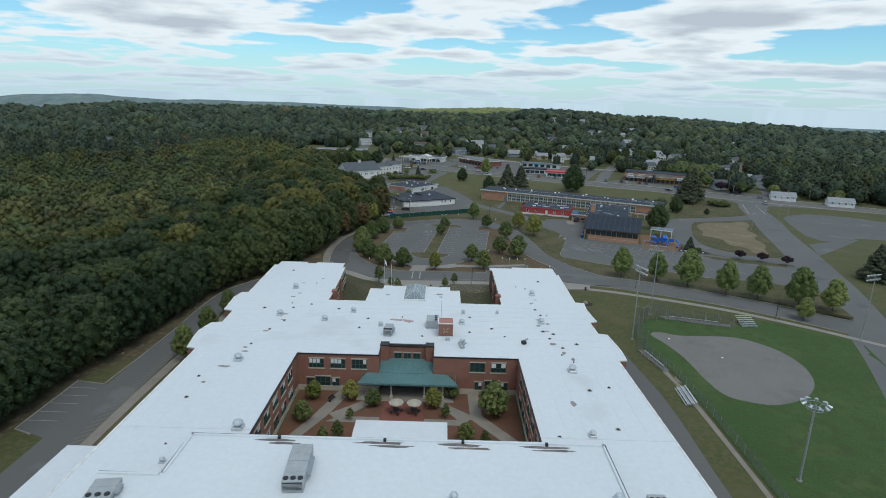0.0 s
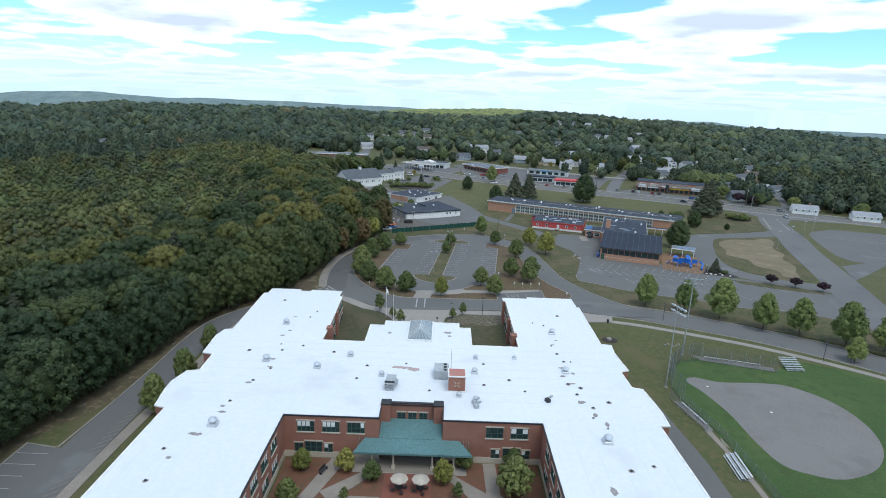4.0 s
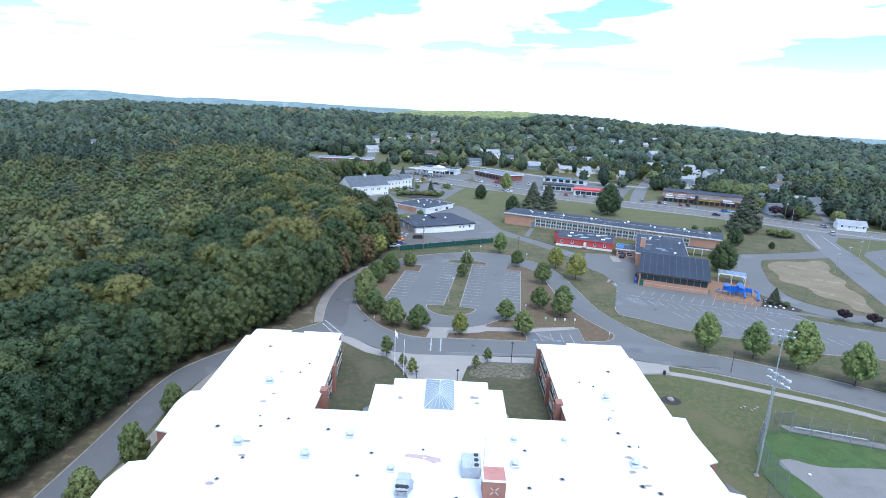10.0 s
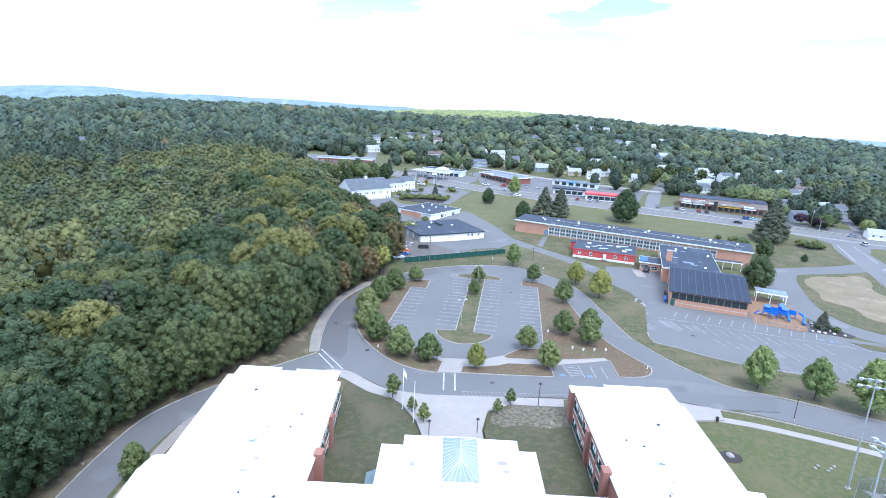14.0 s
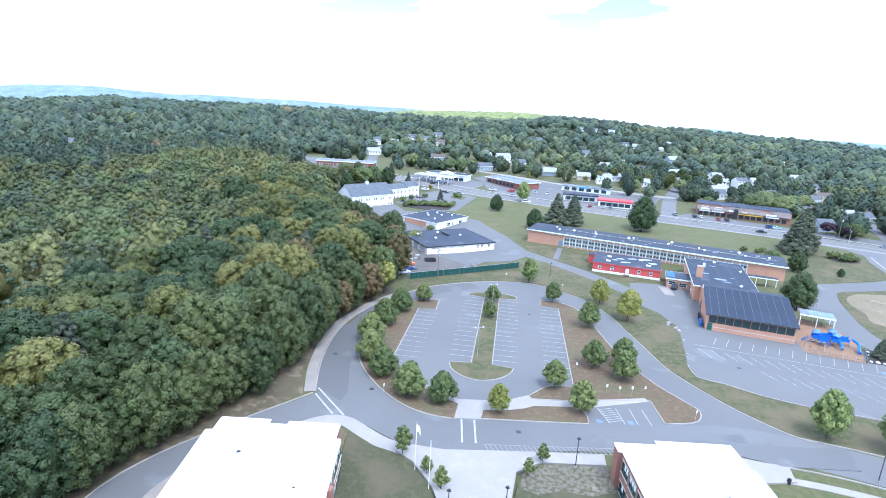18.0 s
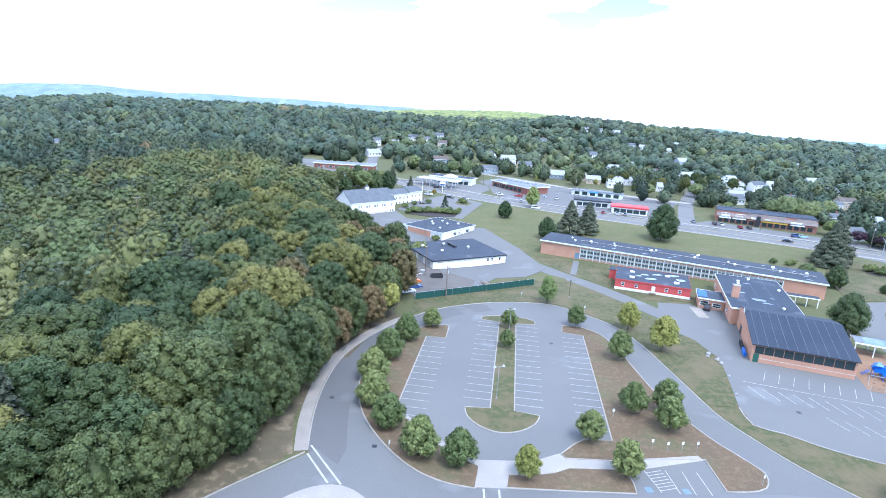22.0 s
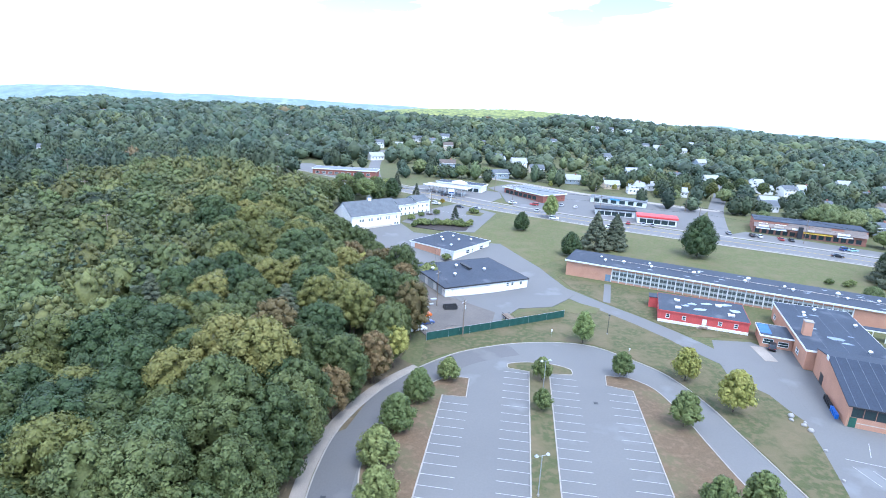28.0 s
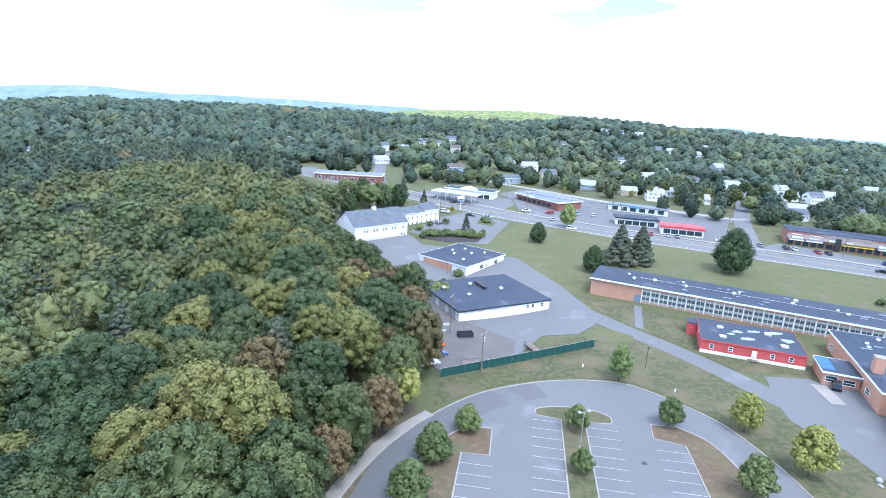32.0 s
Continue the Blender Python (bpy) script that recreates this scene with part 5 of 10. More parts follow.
FAR_MATS = [LEAF_FAR, LEAF_FAR_MILD, LEAF_FAR_DEEP, LEAF_FAR_PINE, LEAF_FAR_BROWN]
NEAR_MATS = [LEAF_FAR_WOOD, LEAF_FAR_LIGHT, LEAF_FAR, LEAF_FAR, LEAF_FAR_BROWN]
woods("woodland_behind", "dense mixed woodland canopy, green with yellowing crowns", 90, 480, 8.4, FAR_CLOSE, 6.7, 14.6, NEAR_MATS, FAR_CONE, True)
woods("woodland_slope", "green woodland canopy on the slope, some crowns yellowing", 250, 520, 9.2, FAR_NEAR, 5.6, 14.0, FAR_MATS, FAR_CONE)
woods("woodland_hills", "green woodland canopy over the rising town", 520, 860, 12.0, FAR_MID, 6.8, 13.5, FAR_MATS, FAR_CONE)
woods("woodland_far", "distant dark green woodland canopy", 860, 1170, 15.0, FAR_LOW, 9.5, 14, FAR_MATS, FAR_SPIRE)

# far hills: crest height by x
far_x = (-4400, -3500, -3250, -2900, -2700, -2500, -2134, -1900, -1472, -1100, -811, -370, 0, 900, 1700, 2050, 2400, 4400)
far_z = (-30, -18, 8, 22, 24, 10, -4, 6, 2, 4, -3, -4, -30, -60, -45, -30, -60, -80)
hv, hf = [], []
cols = 240
for j, (yy, drop) in enumerate(((4000, 130), (4250, 45), (4420, 8), (4500, 0), (4800, 25))):
    for i in range(cols + 1):
        x = -4400 + 8800 * i / cols
        hv.append((x, yy, float(np.interp(x, far_x, far_z)) - drop + 4 * noise.noise(Vector((x * 0.004, yy * 0.003, 0))) + 2.5 * noise.noise(Vector((x * 0.03, yy, 2)))))
for j in range(4):
    hf += [(j * (cols + 1) + i, j * (cols + 1) + i + 1, (j + 1) * (cols + 1) + i + 1, (j + 1) * (cols + 1) + i) for i in range(cols)]
tagged(new("distant_hills", mesh("distant_hills", hv, hf, HILL_FAR, True)), "low hills on the horizon, blue-green from haze put in their colour", "hills", kind="structure")
sv, sf = [], []
crest_x, crest_z = (-420, -250, -60, 120, 260, 380, 520, 640, 760), (-22, -6, 4, 10, 17, 20, 17, 12, -14)
for j, (yy, drop) in enumerate(((3200, 70), (3400, 22), (3550, 6), (3650, 0), (3900, 12))):
    for i in range(121):
        x = -420 + 1180 * i / 120
        sv.append((x, yy, float(np.interp(x, crest_x, crest_z)) - drop + 4 * noise.noise(Vector((x * 0.02, yy * 0.02, 0))) + 4 * noise.noise(Vector((x * 0.09, yy * 0.05, 4)))))
for j in range(4):
    sf += [(j * 121 + i, j * 121 + i + 1, (j + 1) * 121 + i + 1, (j + 1) * 121 + i) for i in range(120)]
tagged(new("sunlit_ridge", mesh("sunlit_ridge", sv, sf, HILL_SUN, True)), "far ridge of yellow-green woods, sunlight put in their colour", "hills", kind="structure")


# ---- the large school: brick walls, flat white roof, inner court ----
RZ, BZ = 6.0, -1.7
school = thing("school_building", Matrix.Identity(4), "large two-storey red brick school with flat white membrane roof", "school")
OUTER = [(-35.6, 158.4), (-35.6, 154.9), (-36.6, 154.8), (-36.0, 131.2), (-37.6, 130.8), (-38.2, 127.5), (-38.0, 124.6), (-37.5, 119.3), (-35.4, 118.8), (-35.1, 112.0), (-37.2, 111.4), (-38.1, 107.4), (-37.9, 104.6), (-37.0, 99.4), (-35.1, 98.9),
         (-35.1, 61.0), (-35.1, 30.0), (45.9, 30.0), (45.9, 60.0), (45.0, 98.7), (46.6, 98.9), (46.8, 102.6), (46.7, 105.0), (46.2, 110.8), (44.4, 111.3), (44.2, 117.6), (45.9, 118.3), (45.6, 122.0), (45.4, 126.4), (45.8, 129.9), (43.7, 130.2), (43.9, 152.4),
         (43.3, 152.5), (43.2, 158.7), (31.6, 158.7), (31.6, 157.6), (25.0, 157.6), (25.0, 155.6), (25.6, 155.5), (25.6, 134.6), (25.6, 127.2), (15.7, 127.2), (15.7, 136.4), (13.2, 136.4), (13.2, 139.0), (-3.6, 139.0), (-3.6, 136.4), (-6.8, 136.4), (-6.8, 127.2),
         (-15.8, 127.2), (-15.8, 134.6), (-16.5, 154.2), (-17.3, 154.3), (-17.3, 158.2), (-25.1, 158.2), (-25.1, 157.3), (-28.1, 157.3), (-28.1, 158.4)]
COURT = [(-15.7, 70.0), (-15.7, 98.1), (-0.4, 98.1), (-0.4, 102.4), (9.9, 102.4), (9.9, 98.1), (25.9, 98.1), (25.9, 70.0)]


def wall_run(a, b, z0, z1, thick, mat, parent, name="wall", holes=()):
    """One length of wall; its outer face lies on the line from a to b, with the building on its left."""
    a, b = Vector(a), Vector(b)
    d = b - a
    bm = pierced(bmesh.new(), d.length, z0, z1, thick, list(holes))
    return part(name, bm, mat, parent, at=Matrix.Translation((a.x, a.y, 0)) @ Matrix.Rotation(math.atan2(d.y, d.x), 4, "Z"))


# windows: stone lintel and sill, green frame, mullions, dark panes
def window_kind(w, h, cols, rows=2):
    """Meshes for a window in a wall that faces -y, centred on x, with its sill at z = 0."""
    fr = boxes((-w / 2, -0.02, 0, -w / 2 + 0.07, 0.12, h), (w / 2 - 0.07, -0.02, 0, w / 2, 0.12, h), (-w / 2 + 0.07, -0.02, 0, w / 2 - 0.07, 0.12, 0.07), (-w / 2 + 0.07, -0.02, h - 0.07, w / 2 - 0.07, 0.12, h))
    mul = bmesh.new()
    for i in range(1, cols):
        x = -w / 2 + w * i / cols
        box(mul, x - 0.04, -0.025, 0.07, x + 0.04, 0.1, h - 0.07)
    box(mul, -w / 2 + 0.07, -0.015, h * 0.42, w / 2 - 0.07, 0.09, h * 0.42 + 0.06)
    pane = boxes((-w / cols / 2 + 0.05, 0.05, 0.07, w / cols / 2 - 0.05, 0.07, h - 0.07))
    blind = boxes((-w / cols / 2 + 0.06, 0.03, h * 0.5, w / cols / 2 - 0.06, 0.042, h - 0.1))
    return dict(w=w, h=h, cols=cols, frame=bm_mesh("window_frame", fr, WINDOW_FRAME), mull=bm_mesh("mullion", mul, WINDOW_FRAME), pane=bm_mesh("pane", pane, WINDOW_GLASS),
                blind=bm_mesh("blind", blind, WHITE_TRIM), lintel=bm_mesh("lintel", boxes((-w / 2 - 0.12, -0.06, h, w / 2 + 0.12, 0.1, h + 0.24)), STONE_BAND),
                sill=bm_mesh("sill", boxes((-w / 2 - 0.12, -0.12, -0.2, w / 2 + 0.12, 0.1, 0)), STONE_BAND))


def window(kind, m, parent, blinds=0.5, seed=0):
    r = random.Random(seed)
    w = new("window")
    w.parent = parent
    w.matrix_basis = m
    for key, name in (("frame", "window_frame"), ("mull", "mullion"), ("lintel", "lintel"), ("sill", "window_sill")):
        part(name, kind[key], None, w)
    for i in range(kind["cols"]):
        x = -kind["w"] / 2 + kind["w"] * (i + 0.5) / kind["cols"]
        part("pane", kind["pane"], None, w, at=Matrix.Translation((x, 0, 0)))
        if r.random() < blinds:
            part("blind", kind["blind"], None, w, at=Matrix.Translation((x, 0, 0)))
    return w


W4, W2, W1 = window_kind(2.8, 1.9, 4), window_kind(2.8, 1.9, 3), window_kind(1.4, 1.6, 2)
WINDOWS = []
# which wall run (by its start), how far along it, sill height, kind, share of blinds
for run, rows in {
    ("court", 1): [(3.5, 3.1, W4), (7.55, 3.1, W4), (11.6, 3.1, W4), (2.3, -0.6, W1), (4.7, -0.6, W2), (7.1, -0.6, W1)],
    ("court", 3): [(3.3, 3.0, W1), (5.15, 3.0, W1), (7.0, 3.0, W1)],
    ("court", 5): [(8.4, 3.1, W2), (12.4, 3.1, W2), (8.7, -0.6, W1), (11.3, -0.6, W2), (13.6, -0.6, W1)],
    ("court", 0): [(s, z, k) for s in (4.5, 9, 13.5, 18, 22.5) for z, k in ((3.1, W4), (-0.6, W2))],
    ("court", 6): [(s, z, k) for s in (5.6, 10.1, 14.6, 19.1, 23.6) for z, k in ((3.1, W4), (-0.6, W2))],
    ("outer", OUTER.index((25.6, 155.5))): [(s, z, W2) for s in (2.0, 5.5, 9.0, 14.5, 18.4) for z in (3.1, -0.4)],
    ("outer", OUTER.index((-15.8, 134.6))): [(s, z, W2) for s in (2.9, 6.9, 11.4, 15.4, 18.8) for z in (3.1, -0.4)],
}.items():
    WINDOWS += [(run, *r) for r in rows]


def wall_ring(loop, tag):
    n = len(loop)
    for i in range(n):
        a, b = Vector(loop[i]), Vector(loop[(i + 1) % n])
        if (b - a).length < 0.5 or a.y < 31 and b.y < 31:
            continue
        d = (b - a).normalized()
        mine = [w for w in WINDOWS if w[0] == (tag, i)]
        holes = [(s - k["w"] / 2, s + k["w"] / 2, z, z + k["h"]) for _, s, z, k in mine]
        wall_run(a + d * 0.003, b - d * 0.003, BZ - 0.6, RZ - 0.10, 0.35, BRICK, school, "wall", holes)
        at = Matrix.Translation((a.x, a.y, 0)) @ Matrix.Rotation(math.atan2(d.y, d.x), 4, "Z")
        for j, (_, s, z, k) in enumerate(mine):
            window(k, at @ Matrix.Translation((s, 0, z)), school, 0.1 if i == 3 and tag == "court" else 0.5, i * 31 + j)
        # pale stone base course and metal coping, each proud of the brick
        s = Vector((-d.y, d.x))
        cut = [(h[0] - 0.12, h[1] + 0.12, h[2] - 0.2, 9) for h in holes if h[2] < BZ + 1.4]
        part("base_course", pierced(bmesh.new(), (b - a).length, BZ - 0.5, BZ + 1.25, 0.1, cut), STONE_BAND, school, at=at @ Matrix.Translation((0, -0.05, 0)))
        bm = bmesh.new()
        wide = 0.08 if tag == "court" else 0.22
        prism(bm, [tuple(a - s * 0.10 - d * 0.1), tuple(b - s * 0.10 + d * 0.1), tuple(b + s * wide + d * 0.1), tuple(a + s * wide - d * 0.1)], RZ - 0.16, RZ + 0.06 + 0.004 * (i % 3))
        part("coping", bm, COPING if tag == "court" else WHITE_TRIM, school)


wall_ring(OUTER, "outer")
wall_ring(COURT, "court")

# the roof: five plates that butt round the court
north = OUTER.index((45.0, 98.7))
roof_polys = [
    [(-35.1, 30.0), (45.9, 30.0), (45.9, 60.0), (45.67, 69.9), (-35.1, 69.9)],
    [(-35.1, 69.902), (-15.8, 69.902), (-15.8, 98.1), (-35.1, 98.1)],
    [(26.0, 69.902), (45.67, 69.902), (45.02, 98.1), (26.0, 98.1)],
    [(-35.1, 98.102), (-0.5, 98.102), (-0.5, 102.5), (10.0, 102.5), (10.0, 98.102), (45.02, 98.102)] + OUTER[north:] + OUTER[: OUTER.index((-35.1, 98.9)) + 1],
]
for poly in roof_polys:
    bm = bmesh.new()
    prism(bm, [tuple(p) for p in poly], RZ - 0.3, RZ)
    part("roof_membrane", bm, ROOF_WHITE, school)
# welded seams of the membrane, thin ridges
seam = bm_mesh("seam", boxes((0, -0.04, 0, 1, 0.04, 0.02)), ROOF_WHITE)
for y in range(104, 126, 3):
    ob = part("seam", seam, None, school)
    ob.matrix_basis = Matrix.LocRotScale((-35, y + 0.4, RZ), None, (79, 1, 1))
for x in range(-33, 45, 3):
    for y0, y1 in ((72, 97), (128, 154)):
        if -17 < x < 26:
            continue
        ob = part("seam", seam, None, school)
        ob.matrix_basis = Matrix.LocRotScale((x, y0, RZ), Euler((0, 0, 1.5708)), (y1 - y0, 1, 1))
part("roof_joint", boxes((-35.0, 72.4, RZ, -15.9, 72.6, RZ + 0.07)), ROOF_WHITE, school)
part("roof_joint", boxes((26.1, 72.4, RZ, 45.4, 72.6, RZ + 0.07)), ROOF_WHITE, school)

# the raised roof over the hall in front, with parapet
hall = [(-31.0, 31), (-31.0, 61.0), (-23.2, 61.0), (-23.2, 69.7), (34.4, 69.7), (34.4, 31)]
bm = bmesh.new()
prism(bm, hall, RZ - 0.2, 6.9)
part("raised_roof", bm, ROOF_WHITE, school, "raised white roof over the hall")
for a, b in zip(hall[1:], hall[2:]):
    a, b = Vector(a), Vector(b)
    d = (b - a).normalized()
    s = Vector((-d.y, d.x))
    bm = bmesh.new()
    prism(bm, [tuple(a - s * 0.15 + d * 0.15), tuple(b + s * 0.0 - d * 0.15), tuple(b - s * 0.45 - d * 0.15), tuple(a - s * 0.45 + d * 0.15)], 6.7, 7.15)
    part("parapet", bm, ROOF_WHITE, school)
    bm = bmesh.new()
    prism(bm, [tuple(a - s * -0.02 + d * 0.15), tuple(b - s * -0.02 - d * 0.15), tuple(b - s * 0.13 - d * 0.15), tuple(a - s * 0.13 + d * 0.15)], 6.95, 7.1)
    part("parapet_edge", bm, COPING, school)
# lower roof of the side wing
bm = bmesh.new()
prism(bm, [(-42.3, 30), (-42.0, 71.4), (-35.6, 71.4), (-35.6, 30)], BZ - 0.5, 3.0)
part("low_wing", bm, BRICK, school)
bm = bmesh.new()
prism(bm, [(-42.5, 30), (-42.2, 71.6), (-35.56, 71.6), (-35.56, 30)], 3.004, 3.2)
part("low_wing_roof", bm, ROOF_WHITE, school)
bm = bmesh.new()
prism(bm, [(-1.9, 71.0), (12.4, 71.0), (12.4, 81.2), (-1.9, 81.2)], BZ - 0.4, 2.3)
part("court_annex", bm, BRICK, school)
part("court_annex_roof", boxes((-2.1, 70.6, 2.304, 12.6, 81.4, 2.55)), ROOF_WHITE, school)


# brick piers on the inner faces of the wings and at the court's entrance bay
for x, y in ((-15.4, 133.2), (25.2, 132.8)):
    part("brick_pier", boxes((x - 0.55, y - 0.8, BZ, x + 0.55, y + 0.8, RZ + 0.35)), BRICK, school)
    part("pier_cap", boxes((x - 0.62, y - 0.87, RZ + 0.353, x + 0.62, y + 0.87, RZ + 0.5)), BRICK, school)
for y in (143.8,):
    part("brick_pier", boxes((-16.6, y - 0.6, BZ, -15.6, y + 0.6, RZ - 0.2)), BRICK, school)
    part("brick_pier", boxes((25.0, y - 0.6, BZ, 25.9, y + 0.6, RZ - 0.2)), BRICK, school)
for x0 in (-0.38, 8.38):
    part("brick_pier", boxes((x0, 101.3, BZ, x0 + 1.5, 102.6, RZ + 0.5)), BRICK, school)
    part("pier_cap", boxes((x0 - 0.1, 101.2, RZ + 0.503, x0 + 1.6, 102.9, RZ + 0.72)), COPING, school)
part("bay_parapet", boxes((1.15, 102.38, RZ - 0.2, 8.35, 102.72, RZ + 0.22)), BRICK, school)
part("bay_coping", boxes((1.15, 102.3, RZ + 0.222, 8.35, 102.85, RZ + 0.36)), COPING, school)
part("court_doors", boxes((1.6, 102.2, BZ, 8.0, 102.38, 0.9)), STONE_BAND, school, "pale stone door surround under the canopy")
for i in range(4):
    part("glass_door", boxes((1.9 + i * 1.5, 102.12, BZ + 0.05, 3.3 + i * 1.5, 102.19, 0.6)), WINDOW_GLASS, school)

# teal metal canopy of the court
canopy = new("canopy")
canopy.parent = school
canopy["label"] = "teal standing-seam metal canopy roof over the court entrance"


def slope_plate(a, b, c, d, thick):
    """A plate with corners a b c d, its top face on them."""
    bm = bmesh.new()
    t = [bm.verts.new(p) for p in (a, b, c, d)]
    l = [bm.verts.new((p[0], p[1], p[2] - thick)) for p in (a, b, c, d)]
    bm.faces.new(t)
    bm.faces.new(l[::-1])
    for i in range(4):
        bm.faces.new((t[i], l[i], l[(i + 1) % 4], t[(i + 1) % 4]))
    bmesh.ops.recalc_face_normals(bm, faces=bm.faces)
    return bm


part("metal_sheet", slope_plate((-0.35, 97.9, 2.55), (9.85, 97.9, 2.55), (9.85, 102.15, 3.55), (-0.35, 102.15, 3.55), 0.12), TEAL_ROOF, canopy)
part("metal_sheet", slope_plate((-4.0, 95.0, 1.85), (14.6, 95.0, 1.85), (12.6, 97.88, 2.5), (-2.6, 97.88, 2.5), 0.12), TEAL_ROOF, canopy)
part("fascia", boxes((-4.05, 94.86, 1.5, 14.65, 94.98, 1.84)), TEAL_ROOF, canopy)
for i in range(24):
    x = -0.1 + i * 0.42
    part("standing_seam", slope_plate((x, 97.9, 2.62), (x + 0.05, 97.9, 2.62), (x + 0.05, 102.15, 3.62), (x, 102.15, 3.62), 0.06), TEAL_ROOF, canopy)
for i in range(43):
    x = -3.5 + i * 0.42
    part("standing_seam", slope_plate((x, 95.0, 1.92), (x + 0.05, 95.0, 1.92), (x + 0.05, 97.8, 2.55), (x, 97.8, 2.55), 0.06), TEAL_ROOF, canopy)
for x in (-1.2, 2.2, 8.4, 11.8):
    bm = bmesh.new()
    tube(bm, (x, 95.7, BZ), (x, 95.7, 1.7), 0.16, 0.16, 10)
    box(bm, x - 0.3, 95.4, BZ, x + 0.3, 96.0, BZ + 0.8)
    part("column", bm, STONE_BAND, school)
for x in (-3.0, 13.6):
    bm = bmesh.new()
    tube(bm, (x, 95.6, 1.6), (x + (1.8 if x < 5 else -1.8), 97.9, 0.2), 0.07, 0.07, 6)
    part("canopy_brace", bm, DARK_METAL, school)
# lean-to roof of teal ribs in the west front court
for x0, x1, y0, y1 in ((-9.0, -6.85, 129.0, 136.2), (15.75, 17.2, 129, 136.2)):
    part("lean_to_roof", slope_plate((x0, y0, 1.2 if x0 < 0 else 2.4), (x1, y0, 2.4 if x0 < 0 else 1.2), (x1, y1, 2.4 if x0 < 0 else 1.2), (x0, y1, 1.2 if x0 < 0 else 2.4), 0.15), TEAL_ROOF, school)
    for i in range(18):
        y = y0 + 0.2 + i * 0.4
        part("roof_rib", slope_plate((x0, y, 1.3 if x0 < 0 else 2.5), (x1, y, 2.5 if x0 < 0 else 1.3), (x1, y + 0.07, 2.5 if x0 < 0 else 1.3), (x0, y + 0.07, 1.3 if x0 < 0 else 2.5), 0.08), ALU, school)

# pyramid skylight
skylight = new("skylight")
skylight.parent = school
skylight.location.y = -0.8
skylight["label"] = "large hipped glass skylight over the entrance hall"
part("skylight_kerb", boxes((1.9, 128.9, RZ, 7.35, 129.1, RZ + 0.45), (1.9, 139.3, RZ, 7.35, 139.5, RZ + 0.45), (1.9, 129.1, RZ, 2.1, 139.3, RZ + 0.45), (7.15, 129.1, RZ, 7.35, 139.3, RZ + 0.45)), WHITE_TRIM, skylight)
c0, c1, c2, c3, r0, r1 = (2.1, 129.1, 6.46), (7.15, 129.1, 6.46), (7.15, 139.3, 6.46), (2.1, 139.3, 6.46), (4.62, 132.2, 7.9), (4.62, 136.4, 7.9)


def lerp(a, b, t):
    return tuple(p + (q - p) * t for p, q in zip(a, b))


def glazed(a, b, c, d, n):
    """Panes between the foot a-b and the ridge d-c, n across, with bars between them."""
    for i in range(n):
        q = [lerp(a, b, i / n), lerp(a, b, (i + 1) / n), lerp(d, c, (i + 1) / n), lerp(d, c, i / n)]
        m = tuple(sum(p[j] for p in q) / 4 for j in range(3))
        part("pane", slope_plate(*[lerp(p, m, 0.03) for p in q], 0.03), SKYLIGHT_GLASS, skylight)
        bm = bmesh.new()
        tube(bm, q[0], q[3], 0.035, 0.035, 5)
        part("glazing_bar", bm, ALU, skylight)


glazed(c0, c1, r0, r0, 6)
glazed(c1, c2, r1, r0, 10)
glazed(c2, c3, r1, r1, 6)
glazed(c3, c0, r0, r1, 10)
for a, b in ((c0, r0), (c1, r0), (c2, r1), (c3, r1), (r0, r1)):
    bm = bmesh.new()
    tube(bm, a, b, 0.07, 0.07, 6)
    part("ridge_bar", bm, ALU, skylight)


# ---- on the roof ----
def roof_vent(x, y, s=1.0, z=RZ):
    """Turbine-like exhaust fan on a kerb."""
    t = thing("roof_vent", Matrix.LocRotScale((x, y, z), None, (s, s, s)), "grey aluminium exhaust fan on the white roof", "roof vent", "roof vents")
    part("kerb_box", VENT[0], None, t)
    part("neck", VENT[1], None, t)
    part("hood", VENT[2], None, t)
    return t


hood = bmesh.new()
for a, b, r, q in ((0.75, 0.85, 0.62, 0.66), (0.85, 1.15, 0.66, 0.5), (1.15, 1.3, 0.5, 0.2)):
    tube(hood, (0, 0, a), (0, 0, b), r, q, 14)
VENT = [bm_mesh("kerb_box", boxes((-0.65, -0.65, 0, 0.65, 0.65, 0.42, 0.04)), ALU), bm_mesh("neck", tube(bmesh.new(), (0, 0, 0.42), (0, 0, 0.75), 0.4, 0.4, 12), STEEL), bm_mesh("hood", hood, ALU)]
for x, y, s in [(-25.5, 135.2, 1.0), (-24.3, 116.8, 1.0), (-14.0, 114.6, 0.95), (-8.6, 120.0, 0.9), (-1.6, 112.4, 0.8), (-25.5, 94.4, 1.1), (33.9, 135.0, 1.0), (33.2, 116.3, 1.0), (35.1, 93.6, 1.1), (16.2, 121.0, 0.7), (15.7, 114.8, 0.9), (12.6, 105.9, 0.7), (15.4, 104.5, 0.75),
                (24.0, 121.6, 0.6), (-17.8, 72.7, 1.15), (33.7, 73.2, 0.8), (-24.8, 64.5, 0.6)]:
    roof_vent(x, y, s)
for x, y in ((13.2, 57.8), (33.0, 58.4), (-6, 48)):
    roof_vent(x, y, 0.8, 6.9)


def pipe_vent(x, y, z=RZ, h=0.5):
    t = thing("roof_drain", Matrix.LocRotScale((x, y, z), None, (h * 2, h * 2, 1)), "small dark roof drain with a stained ring on the white roof", "roof drain", "roof drains")
    part("strainer", PIPE[0], None, t)
    part("drain_ring", PIPE[1], None, t)


